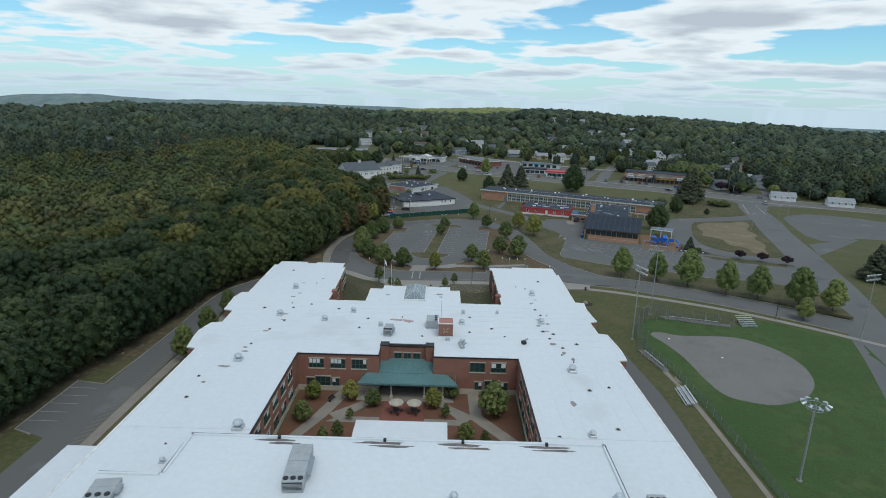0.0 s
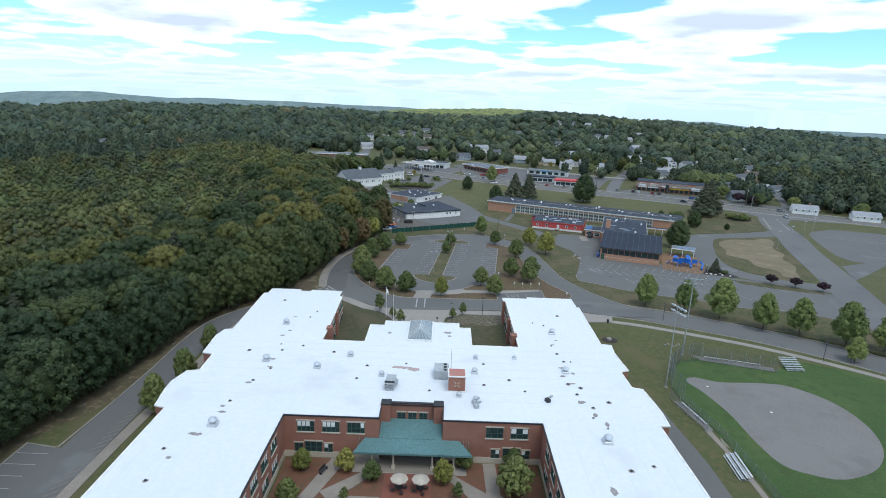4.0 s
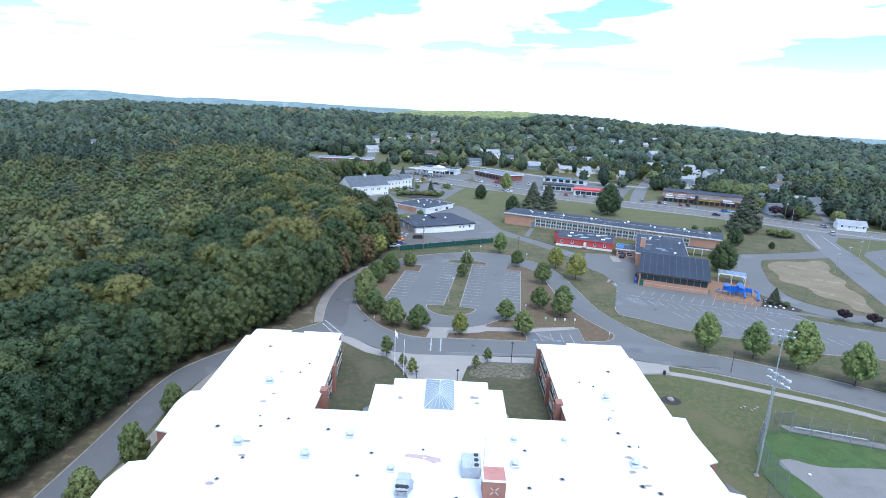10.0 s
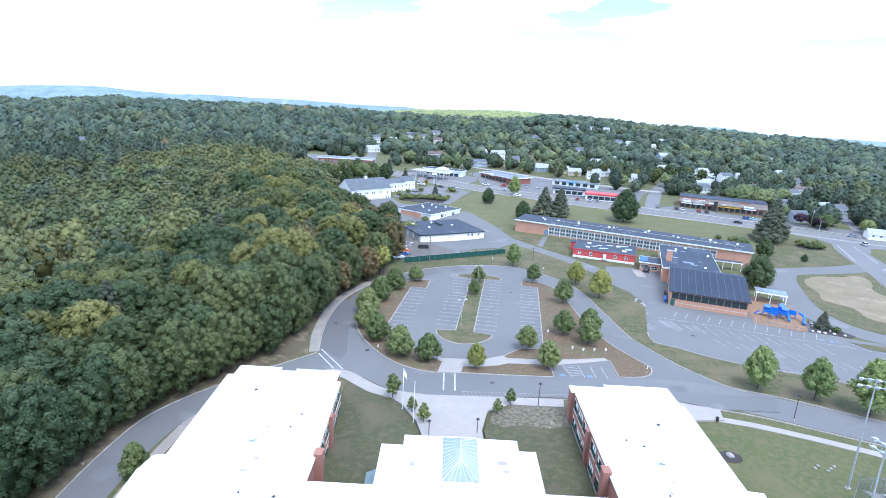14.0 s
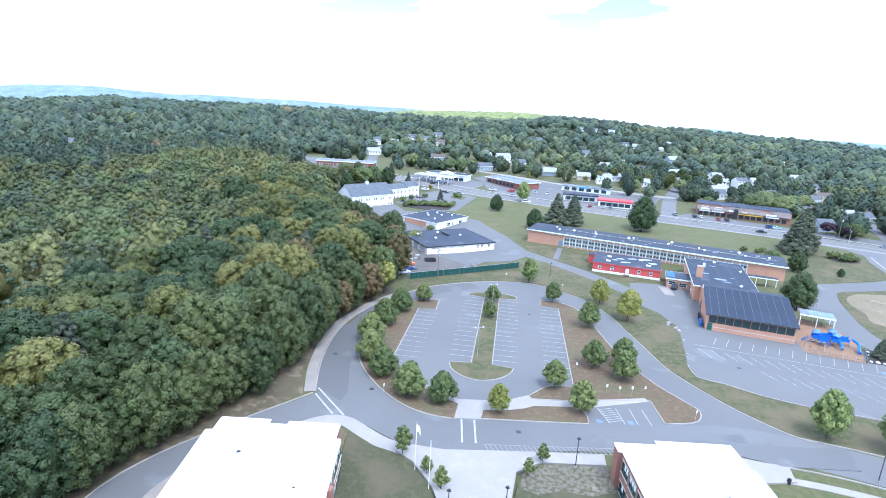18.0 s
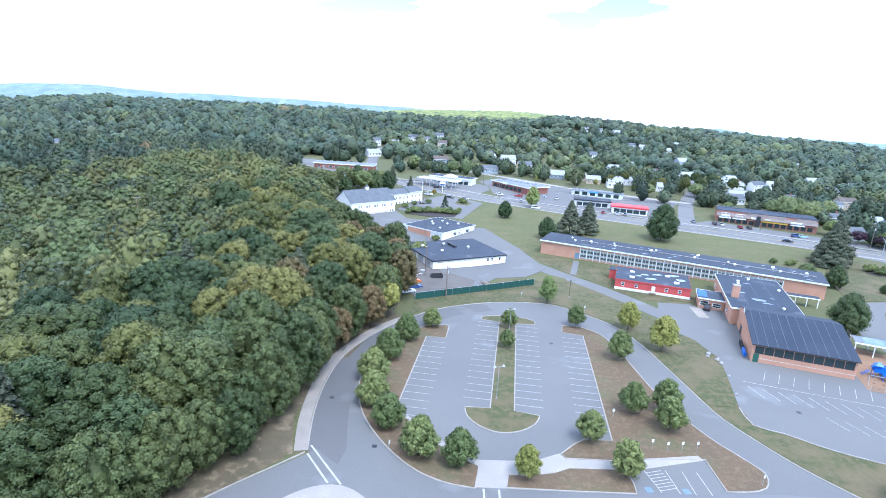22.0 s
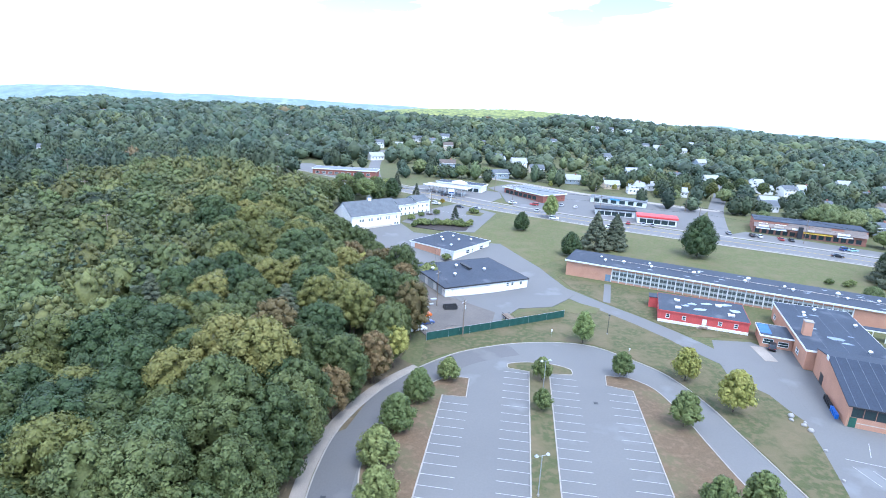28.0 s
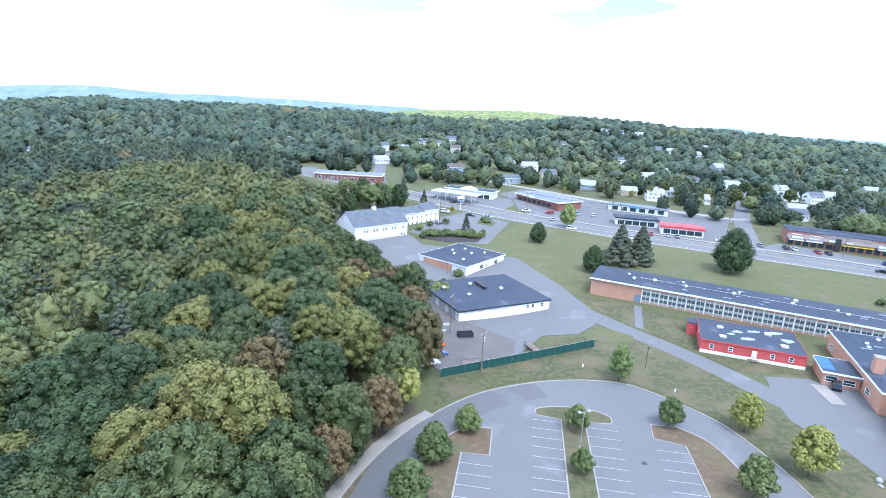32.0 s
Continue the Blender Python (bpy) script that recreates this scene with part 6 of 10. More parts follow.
RING_GREY = material("drain_ring_grey", (0.22, 0.20, 0.185), 0.7, (0.34, 0.32, 0.30), 1.5, 0.9, 10, 0.0)
PIPE = [bm_mesh("strainer", tube(bmesh.new(), (0, 0, 0), (0, 0, 0.2), 0.26, 0.14, 10), DARK_METAL), bm_mesh("drain_ring", tube(bmesh.new(), (0, 0, 0), (0, 0, 0.04), 0.42, 0.36, 14), RING_GREY)]
rp = random.Random(11)
for x, y in [(-22.5, 113.6), (-24.2, 108.9), (-29, 121), (-19, 124), (-6, 111), (-4.8, 116.2), (2.6, 117.6), (17.6, 118.6), (17.2, 110.2), (22, 112.4), (30.5, 141), (32.8, 139.6), (32.6, 128.4), (33.1, 124.5), (33.8, 121), (35.2, 121), (32.8, 111.7), (34.8, 110.4), (35.4, 103.6), (33.6, 108), (34.6, 100.4), (36.2, 97.4), (-22.6, 121.6), (-23.6, 124.4), (-21.2, 139.5), (-20.4, 143.2), (-26.3, 68.5),
             (-30, 88), (-25.6, 101.6), (36.6, 86.8), (40.2, 88), (-29, 81), (28.8, 72.8), (38, 75.2), (7.4, 107.5), (24.4, 108.4), (38.6, 105.6), (37.2, 146), (-30, 150), (-12.2, 121.6)]:
    pipe_vent(x, y, RZ, rp.uniform(0.25, 0.6))


def ac_unit(x, y, z, lx, ly, h, turn, label):
    """A long packaged unit: casing, hood, grille and top fans."""
    t = thing("rooftop_unit", pose(x, y, z, 0, 0, turn), label, "air conditioner", "rooftop units")
    part("base_rail", boxes((-lx / 2 + 0.1, -ly / 2 + 0.1, 0, lx / 2 - 0.1, ly / 2 - 0.1, 0.3)), STEEL, t)
    bm = bmesh.new()
    box(bm, -lx / 2, -ly / 2, 0.3, lx / 2, ly / 2, 0.3 + h, 0.04)
    body = part("casing", bm, UNIT_GREY, t)
    for i in range(3):
        bm = bmesh.new()
        px = -lx / 2 + lx * (i + 0.5) / 3
        tube(bm, (px, -ly / 2 + 0.6, 0.3 + h), (px, -ly / 2 + 0.6, 0.42 + h), 0.33, 0.33, 14)
        part("fan_guard", bm, DARK_METAL, t)
    part("end_grille", boxes((-lx / 2 + 0.15, -ly / 2 - 0.03, 0.45, lx / 2 - 0.15, -ly / 2 - 0.004, 0.15 + h)), DARK_METAL, t)
    for i in range(6):
        part("grille_slat", boxes((-lx / 2 + 0.15, -ly / 2 - 0.07, 0.5 + i * (h - 0.4) / 6, lx / 2 - 0.15, -ly / 2 - 0.034, 0.55 + i * (h - 0.4) / 6)), UNIT_GREY, t)
    part("air_hood", slope_plate((lx / 2, -ly / 4, 0.3 + h * 0.9), (lx / 2 + 0.5, -ly / 4, 0.3 + h * 0.5), (lx / 2 + 0.5, ly / 4, 0.3 + h * 0.5), (lx / 2, ly / 4, 0.3 + h * 0.9), 0.06), STEEL, t)
    part("seam_strip", boxes((-lx / 2 - 0.02, 0.2, 0.35, lx / 2 + 0.02, 0.26, 0.32 + h)), STEEL, t)
    return t


ac_unit(-6.3, 61.8, 6.9, 2.6, 7.6, 1.4, 4, "long grey packaged air unit on the raised white roof")
ac_unit(0.4, 108.6, RZ, 1.7, 3.6, 1.1, -2, "small grey air unit on the white roof")
ac_unit(9.4, 113.2, RZ, 3.4, 2.6, 1.5, 90, "grey condenser with two fans beside the brick box")
ac_unit(-28.0, 57.0, 6.9, 3.0, 3.6, 0.6, 8, "low grey unit at the raised roof's corner")
ac_unit(37.6, 58.2, 6.0, 2.2, 1.6, 1.2, 0, "dark exhaust unit on the white roof")

chimney = thing("brick_penthouse", pose(12.2, 108.6, RZ), "small square brick penthouse with reddish flat top on the roof", "penthouse")
part("brick_wall", boxes((-1.45, -1.3, 0, 1.45, 1.5, 2.9)), BRICK, chimney)
part("cap", boxes((-1.6, -1.45, 2.904, 1.6, 1.65, 3.1)), WHITE_TRIM, chimney)
part("top", boxes((-1.4, -1.25, 3.104, 1.4, 1.45, 3.14)), material("faded_red_membrane", (0.36, 0.15, 0.12), 0.8, (0.42, 0.22, 0.18), 0.6, 0.8, 10, 0.1), chimney)
for i in range(4):
    bm = bmesh.new()
    a = i * math.pi / 2 + 0.78
    tube(bm, (0.2 * math.cos(a), -1.33, 1.5 + 0.2 * math.sin(a)), (0.75 * math.cos(a), -1.33, 1.5 + 0.75 * math.sin(a)), 0.07, 0.07, 5)
    part("brick_ornament", bm, STONE_BAND, chimney)
part("base_flashing", boxes((-1.6, -1.45, 0, 1.6, -1.304, 0.25)), ROOF_WHITE, chimney)
mast = thing("roof_antenna", pose(11.2, 113.6, RZ), "thin grey antenna mast on the roof", "antenna")
part("mast", tube(bmesh.new(), (0, 0, 0), (0, 0, 5.4), 0.05, 0.03, 6), STEEL, mast)
part("mast_foot", boxes((-0.3, -0.3, 0, 0.3, 0.3, 0.12)), STEEL, mast)
for x, y, m_ in ((15.2, 103.6, UNIT_GREY), (15.4, 102.4, UNIT_GREY), (27.9, 105.2, DARK_METAL)):
    t = thing("roof_duct", pose(x, y, RZ, 0, 0, 20), ("small dark" if m_ is DARK_METAL else "small grey") + " duct fitting on the white roof", "duct", "duct fittings")
    part("duct_box", boxes((-0.4, -0.45, 0, 0.4, 0.45, 0.6, 0.05)), m_, t)
    part("duct_elbow", tube(bmesh.new(), (0.2, 0, 0.7), (0.9, 0.1, 0.95), 0.2, 0.2, 8), STEEL, t)

# stains and puddles where water stands on the membrane: thin irregular films
STAIN = material("ponding_stain", (0.20, 0.17, 0.155), 0.6, (0.34, 0.32, 0.31), 1.5, 0.9, 10, 0.0)
DIRT_STREAK = material("dirt_streak", (0.085, 0.070, 0.062), 0.7, (0.24, 0.215, 0.20), 1.2, 0.9, 10, 0.0)
RUST_STAIN = material("rust_stain", (0.30, 0.20, 0.18), 0.7, (0.48, 0.39, 0.37), 1.2, 0.9, 10, 0.0)


def blotch(x, y, rx, ry, mat, seed, z=RZ, label="dark water stain on the white roof"):
    r = random.Random(seed)
    poly = []
    for i in range(22):
        a = 2 * math.pi * i / 22
        k = 0.55 + 0.75 * abs(noise.noise(Vector((math.cos(a) * 1.3 + seed, math.sin(a) * 1.3, seed * 0.7))))
        poly.append((x + math.cos(a) * rx * k, y + math.sin(a) * ry * k))
    bm = bmesh.new()
    prism(bm, poly, z - 0.05, z + 0.024)
    return tagged(new("roof_stain", bm_mesh("roof_stain", bm, mat)), label, "stain", "roof stains")


for i, (x, y, rx, ry) in enumerate([(-24.6, 128.8, 0.7, 0.4), (-23.4, 117.6, 0.9, 0.4), (-22.8, 114.2, 0.7, 0.4), (-24.8, 108, 0.8, 0.5), (-26.2, 100.0, 0.6, 0.4), (-25.6, 98.2, 0.8, 0.4), (-24.6, 139.4, 0.6, 0.4), (-23.6, 131.5, 0.5, 0.4), (-2.1, 132.2, 0.5, 0.7), (10.7, 133.4, 1.3, 0.6), (11.0, 131.6, 0.6, 0.5),
                                   (33.0, 118.2, 0.7, 0.5), (32.4, 114.8, 0.8, 0.5), (33.6, 112.0, 0.9, 0.4), (33.9, 105.4, 0.8, 0.7), (35.2, 101.4, 0.6, 0.8), (36.4, 98.6, 0.5, 0.9), (33.0, 129, 0.5, 0.4), (34.2, 131.4, 0.5, 0.3), (32.9, 82.3, 0.7, 1.1), (34.6, 116, 0.6, 0.5), (-27, 91.8, 1.3, 0.5), (-28.4, 86, 0.6, 0.4)]):
    blotch(x, y, rx, ry, STAIN, i + 1)
blotch(1.4, 116.0, 2.4, 0.7, RUST_STAIN, 61, label="pale rusty stain across the white roof")
blotch(4.2, 115.4, 1.6, 1.0, RUST_STAIN, 62, label="pale rusty stain across the white roof")
for i, x in enumerate((-10.8, 3.8, 14.6, 26.2)):
    blotch(x - 0.4, 68.75, 4.4, 0.42, DIRT_STREAK, 80 + i, 6.9, "long dark streak of dirt along the parapet drain")
    blotch(x + 1.2, 68.05, 3.6, 0.34, DIRT_STREAK, 90 + i, 6.9, "long dark streak of dirt along the parapet drain")
    s = thing("parapet_scupper", pose(x, 69.2, 6.9), "small dark scupper at the raised roof's edge", "scupper", "scuppers")
    part("scupper_box", boxes((-0.2, -0.2, 0, 0.2, 0.2, 0.4)), DARK_METAL, s)

# ---- the inner court ----
CZ = -1.54
slab("court_ground", [(-15.3, 70.4), (25.5, 70.4), (25.5, 97.75), (-15.3, 97.75)], 0.06, MULCH_RED, "reddish bark mulch in the inner court", "ground", base=CZ, depth=0.2)
for i, poly in enumerate([[(-8.0, 97.7), (-5.9, 97.7), (-6.0, 95.9), (-8.6, 88.6), (-12.6, 80.2), (-14.6, 80.2), (-10.8, 89.1)], [(16.6, 97.7), (18.6, 97.7), (18.9, 90.2), (24.9, 82.2), (22.8, 81.2), (16.8, 89.0)],
                          [(-8.3, 89.6), (-6.2, 91.4), (-1.4, 95.6), (0.4, 95.6), (-3.2, 91.0), (-6.6, 87.6)], [(17.6, 89.7), (10.4, 95.6), (8.8, 95.6), (12.6, 91.4), (15.4, 87.4)], [(-1.6, 94.6), (11.4, 94.6), (11.4, 97.7), (-1.6, 97.7)],
                          [(0.05, 97.71), (9.5, 97.71), (9.5, 102.1), (0.05, 102.1)], [(-8.4, 87.0), (0.8, 87.0), (0.8, 88.8), (-6.4, 88.8)], [(8.6, 86.8), (15.6, 86.8), (15.0, 88.6), (8.6, 88.6)]]):
    slab("court_walk", poly, 0.11 + 0.006 * i, CONCRETE_OLD, "pale concrete walk in the inner court", "pavement", base=CZ, depth=0.2)
slab("canopy_paving", [(-4.2, 94.45), (13.9, 94.45), (13.9, 97.95), (9.7, 97.95), (9.7, 102.1), (-0.2, 102.1), (-0.2, 97.95), (-4.2, 97.95)], 0.104, CONCRETE, "pale concrete paving under the court canopy", "pavement", base=CZ, depth=0.2)
slab("court_terrace", [(1.0, 86.4), (8.4, 86.4), (8.4, 94.4), (1.0, 94.4)], 0.1, material("red_paver", (0.22, 0.085, 0.06), 0.9, (0.17, 0.07, 0.05), 0.5, 0.8, 15, 0.3), "reddish brick paved terrace in the court", "pavement", base=CZ, depth=0.2)
court_trees = [(-12.3, 87.0, LAWN_TREE[0], 0.85), (-12.0, 94.6, LIME_TREE[0], 0.7), (-5.2, 94.6, LIME_TREE[1], 0.75), (-0.8, 92.6, LAWN_TREE[1], 0.75), (10.2, 92.4, LIME_TREE[0], 0.78), (13.6, 96.2, LAWN_TREE[2], 0.75), (20.9, 90.2, LAWN_TREE[1], 1.4), (21.4, 96.6, LAWN_TREE[0], 0.8),
               (-7.3, 80.0, SAPLING[0], 0.9), (-5.4, 82.4, SAPLING[1], 0.8), (15.7, 82.2, LAWN_TREE[1], 0.75), (-4.2, 87.8, SAPLING[0], 0.6), (12.4, 89.2, SAPLING[1], 0.7), (18.8, 81.4, SAPLING[0], 0.7)]
for i, (x, y, kd, s) in enumerate(court_trees):
    plant(kd, x, y, s * 0.88, i * 1.3, "small ornamental tree in the inner court", "court_tree", "court trees", CZ)


def umbrella_table(x, y):
    t = thing("umbrella_table", pose(x, y, CZ + 0.1), "dark picnic table under a beige canvas umbrella", "table", "umbrella tables")
    part("pole", tube(bmesh.new(), (0, 0, 0), (0, 0, 2.6), 0.035, 0.03, 6), DARK_METAL, t)
    part("tabletop", tube(bmesh.new(), (0, 0, 0.7), (0, 0, 0.76), 0.65, 0.65, 16), DARK_METAL, t)
    for k in range(4):
        a = k * math.pi / 2 + 0.4
        part("seat", boxes((math.cos(a) * 1.05 - 0.25, math.sin(a) * 1.05 - 0.25, 0.42, math.cos(a) * 1.05 + 0.25, math.sin(a) * 1.05 + 0.25, 0.47)), DARK_METAL, t)
        part("leg", tube(bmesh.new(), (math.cos(a) * 0.3, math.sin(a) * 0.3, 0.7), (math.cos(a) * 1.05, math.sin(a) * 1.05, 0.0), 0.03, 0.03, 5), DARK_METAL, t)
    bm = bmesh.new()
    tip = bm.verts.new((0, 0, 2.75))
    ring = [bm.verts.new((math.cos(i * math.pi / 4) * 1.35, math.sin(i * math.pi / 4) * 1.35, 2.15)) for i in range(8)]
    low = [bm.verts.new((math.cos(i * math.pi / 4) * 1.35, math.sin(i * math.pi / 4) * 1.35, 2.0)) for i in range(8)]
    for i in range(8):
        bm.faces.new((tip, ring[i], ring[(i + 1) % 8]))
        bm.faces.new((ring[i], low[i], low[(i + 1) % 8], ring[(i + 1) % 8]))
    part("canopy", bm, CANVAS, t)


umbrella_table(3.6, 90.4)
umbrella_table(6.8, 90.4)
for x, y, a in ((-8.6, 94.2, 70), (19.4, 94.2, 100)):
    b = thing("court_bench", pose(x, y, CZ + 0.08, 0, 0, a), "dark metal bench beside the court walk", "bench", "court benches")
    part("seat", boxes((-0.9, -0.25, 0.42, 0.9, 0.25, 0.47)), DARK_METAL, b)
    part("backrest", boxes((-0.9, 0.26, 0.5, 0.9, 0.3, 0.9)), DARK_METAL, b)
    for s in (-0.8, 0.8):
        part("leg", boxes((s - 0.04, -0.22, 0, s + 0.04, 0.22, 0.415)), DARK_METAL, b)


# ---- other buildings ----
def bay_kind(w, h, cols, frame_mat, glass_mat=None, rail=0.45):
    """One glazed bay for a wall that faces -y: frame, rail, panes."""
    fr = boxes((-w / 2, -0.06, 0, -w / 2 + 0.1, 0.1, h), (w / 2 - 0.1, -0.06, 0, w / 2, 0.1, h), (-w / 2 + 0.1, -0.05, 0, w / 2 - 0.1, 0.1, 0.1), (-w / 2 + 0.1, -0.05, h - 0.1, w / 2 - 0.1, 0.1, h), (-w / 2 + 0.1, -0.04, h * rail, w / 2 - 0.1, 0.09, h * rail + 0.08))
    pane = boxes((-w / cols / 2 + 0.03, 0.03, 0.1, w / cols / 2 - 0.03, 0.06, h - 0.1))
    return dict(w=w, h=h, cols=cols, frame=bm_mesh("window_frame", fr, frame_mat), pane=bm_mesh("pane", pane, glass_mat or WINDOW_GLASS))


def bay(kind, m, parent):
    w = new("window")
    w.parent, w.matrix_basis = parent, m
    part("window_frame", kind["frame"], None, w)
    for i in range(kind["cols"]):
        part("pane", kind["pane"], None, w, at=Matrix.Translation((-kind["w"] / 2 + kind["w"] * (i + 0.5) / kind["cols"], 0, 0)))
    return w


SMALL_WIN = bay_kind(1.0, 1.2, 1, WHITE_TRIM)
WIDE_WIN = bay_kind(2.4, 1.4, 2, WHITE_TRIM)
PALE_FRAME = material("pale_frame", (0.64, 0.66, 0.62), 0.6, (0.56, 0.58, 0.54), 0.5, 0.7, 10, 0.0)
TALL_BAY = bay_kind(2.3, 3.6, 3, PALE_FRAME, glass("school_glass", (0.10, 0.115, 0.11), 0.15), rail=0.5)
SHOP_WIN = bay_kind(3.0, 2.0, 2, DARK_METAL, rail=0.75)
HIGH_WIN = bay_kind(1.9, 1.9, 2, DARK_METAL, rail=0.9)


def block(name, m, lx, ly, h, wall_mat, roof_mat, label, category, holes=None, over=0.25, sink=1.0, roof_t=0.3, edge=None):
    """A flat-roofed building on local x 0..lx, y 0..ly: four walls with openings, floor and roof. holes: side -> openings (centre, sill, kind)."""
    b = thing(name, m, label, category)
    holes = holes or {}
    sides = {"s": ((0, 0), 0, lx), "e": ((lx, 0), 90, ly), "n": ((lx, ly), 180, lx), "w": ((0, ly), 270, ly)}
    for key, ((px, py), turn, length) in sides.items():
        rows = holes.get(key, [])
        at = pose(px, py, 0, 0, 0, turn)
        cut = [(c - k["w"] / 2, c + k["w"] / 2, z, z + k["h"]) for c, z, k in rows]
        inset = 0.0 if key in "sn" else 0.303
        shifted = [(a - inset, bb - inset, z, t) for a, bb, z, t in cut]
        part("wall", pierced(bmesh.new(), length - 2 * inset, -sink, h, 0.3, shifted), wall_mat, b, at=at @ Matrix.Translation((inset, 0, 0)))
        for c, z, k in rows:
            bay(k, at @ Matrix.Translation((c, 0.02, z)), b)
    part("roof", boxes((-over, -over, h + 0.003, lx + over, ly + over, h + roof_t)), roof_mat, b)
    if edge:
        e = over + 0.06
        part("roof_edge", boxes((-e, -e, h - 0.1, lx + e, -over - 0.003, h + roof_t + 0.06), (-e, ly + over + 0.003, h - 0.1, lx + e, ly + e, h + roof_t + 0.06), (-e, -over, h - 0.1, -over - 0.003, ly + over, h + roof_t + 0.06), (lx + over + 0.003, -over, h - 0.1, lx + e, ly + over, h + roof_t + 0.06)), edge, b)
    part("dark_inside", boxes((0.8, 0.8, 0.02, lx - 0.8, ly - 0.8, h - 0.3)), COPING, b)
    return b


def roof_top(x, y, z, owner, scale=1.0):
    """A small white vent cap on a dark roof."""
    t = part("roof_cap", CAP[0], None, owner, at=Matrix.LocRotScale((x, y, z), None, (scale, scale, scale)))
    part("cap_head", CAP[1], None, t)


CAP = [bm_mesh("cap_pipe", tube(bmesh.new(), (0, 0, 0), (0, 0, 0.5), 0.22, 0.22, 8), STEEL), bm_mesh("cap_head", tube(tube(bmesh.new(), (0, 0, 0.5), (0, 0, 0.75), 0.5, 0.42, 10), (0, 0, 0.75), (0, 0, 0.9), 0.42, 0.15, 10), LENS)]

# the long old school
M = pose(32.2, 314.0, 0.1, 0, 0, -24.6)
front = [(16.6 + i * 2.5, 0.5, TALL_BAY) for i in range(27)]
old = block("old_school", M, 95, 15.2, 5.0, BRICK_TAN, ROOF_DARK, "long one-storey tan brick school with glazed front and dark roof", "school", {"s": front, "w": []}, 0.5, 1.2, 0.35)
part("eave_board", boxes((-0.52, -0.62, 4.86, 95.52, -0.503, 5.37)), PALE_FRAME, old, "pale painted eave board")
for i in range(28):
    part("mullion_post", boxes((15.35 + i * 2.5 - 0.09, -0.22, 0, 15.35 + i * 2.5 + 0.09, -0.064, 4.9)), PALE_FRAME, old)
SCHOOL_PANEL = material("grey_green_panel", (0.36, 0.385, 0.35), 0.7, (0.30, 0.325, 0.30), 0.5, 0.7, 10, 0.0)
for i in range(27):
    x = 15.5 + i * 2.5
    for z0, z1 in ((0.5, 1.05), (1.9, 2.6), (3.55, 4.1)):
        part("spandrel", boxes((x, -0.075, z0, x + 2.2, -0.05, z1)), SCHOOL_PANEL, old)
    part("mullion", boxes((x + 1.05, -0.12, 0.5, x + 1.15, -0.078, 4.1)), PALE_FRAME, old)
part("entry_door", boxes((13.4, -0.08, 0, 15.1, -0.004, 2.3)), material("blue_door", (0.16, 0.22, 0.28), 0.6), old, "pale grey-blue entry door")
for i, (x, y) in enumerate([(10, 9), (12, 5), (18, 6), (26, 10), (27, 6), (40, 6.5), (41.5, 9), (55, 7), (56, 10), (66, 8), (68, 5.5), (80, 9), (82, 6), (90, 8)]):
    roof_top(x, y, 5.35, old, 0.9 + 0.2 * (i % 3))
slab("school_path", [(43.4, 305.2), (45.4, 304.4), (40.4, 286.4), (38.4, 287.2)], 0.1, ASPHALT_ROAD, "narrow grey path to the old school's door", "pavement")

# gym and its wing
SITE = pose(68.8, 222.7, 0, 0, 0, -19.5)
M = SITE @ Matrix.Translation((-0.7, 0.3, 0))
gym = thing("gym_building", M, "tan brick gymnasium with dark sloping metal roof", "gymnasium")
GL, GD, GE, GB = 21.1, 16.4, 4.4, 7.2
hi = [(1.5 + i * 2.02, 2.2, HIGH_WIN) for i in range(10)]
part("wall", pierced(bmesh.new(), GL, -0.6, GE, 0.35, [(c - 0.95, c + 0.95, z, z + 1.9) for c, z, k in hi]), BRICK_TAN, gym)
for c, z, k in hi:
    bay(k, Matrix.Translation((c, 0.02, z)), gym)
part("wall", boxes((0, GD - 0.35, -0.6, GL, GD, GB)), BRICK_TAN, gym)
for x in (0, GL - 0.35):
    bm = bmesh.new()
    vs = [bm.verts.new(p) for p in ((x, 0.353, -0.6), (x, GD - 0.353, -0.6), (x, GD - 0.353, GB - 0.02), (x, 0.353, GE + 0.02), (x + 0.35, 0.353, -0.6), (x + 0.35, GD - 0.353, -0.6), (x + 0.35, GD - 0.353, GB - 0.02), (x + 0.35, 0.353, GE + 0.02))]
    for q in ((0, 3, 2, 1), (4, 5, 6, 7), (0, 1, 5, 4), (1, 2, 6, 5), (2, 3, 7, 6), (3, 0, 4, 7)):
        bm.faces.new([vs[j] for j in q])
    part("wall", bm, BRICK_TAN, gym)
part("roof", slope_plate((-0.4, -0.5, GE + 0.22), (GL + 0.4, -0.5, GE + 0.22), (GL + 0.4, GD + 0.2, GB + 0.3), (-0.4, GD + 0.2, GB + 0.3), 0.2), ROOF_METAL, gym)
BATTEN = material("roof_batten", (0.11, 0.122, 0.14), 0.8, (0.07, 0.08, 0.095))
for i in range(10):
    x = 0.9 + i * 2.05
    part("roof_batten", slope_plate((x, -0.5, GE + 0.28), (x + 0.1, -0.5, GE + 0.28), (x + 0.1, GD + 0.2, GB + 0.36), (x, GD + 0.2, GB + 0.36), 0.08), BATTEN, gym)
part("stone_course", boxes((1.7, -0.03, 1.0, GL, -0.003, 1.16)), STONE_BAND, gym)
part("gutter", boxes((-0.4, -0.66, GE, GL + 0.4, -0.51, GE + 0.2)), DARK_METAL, gym)
part("side_door", boxes((0.4, -0.06, 0, 1.6, -0.004, 2.1)), material("green_door", (0.03, 0.10, 0.07), 0.6), gym, "dark green metal door")
part("dark_inside", boxes((0.9, 0.9, 0, GL - 0.9, GD - 1, GE - 0.3)), COPING, gym)
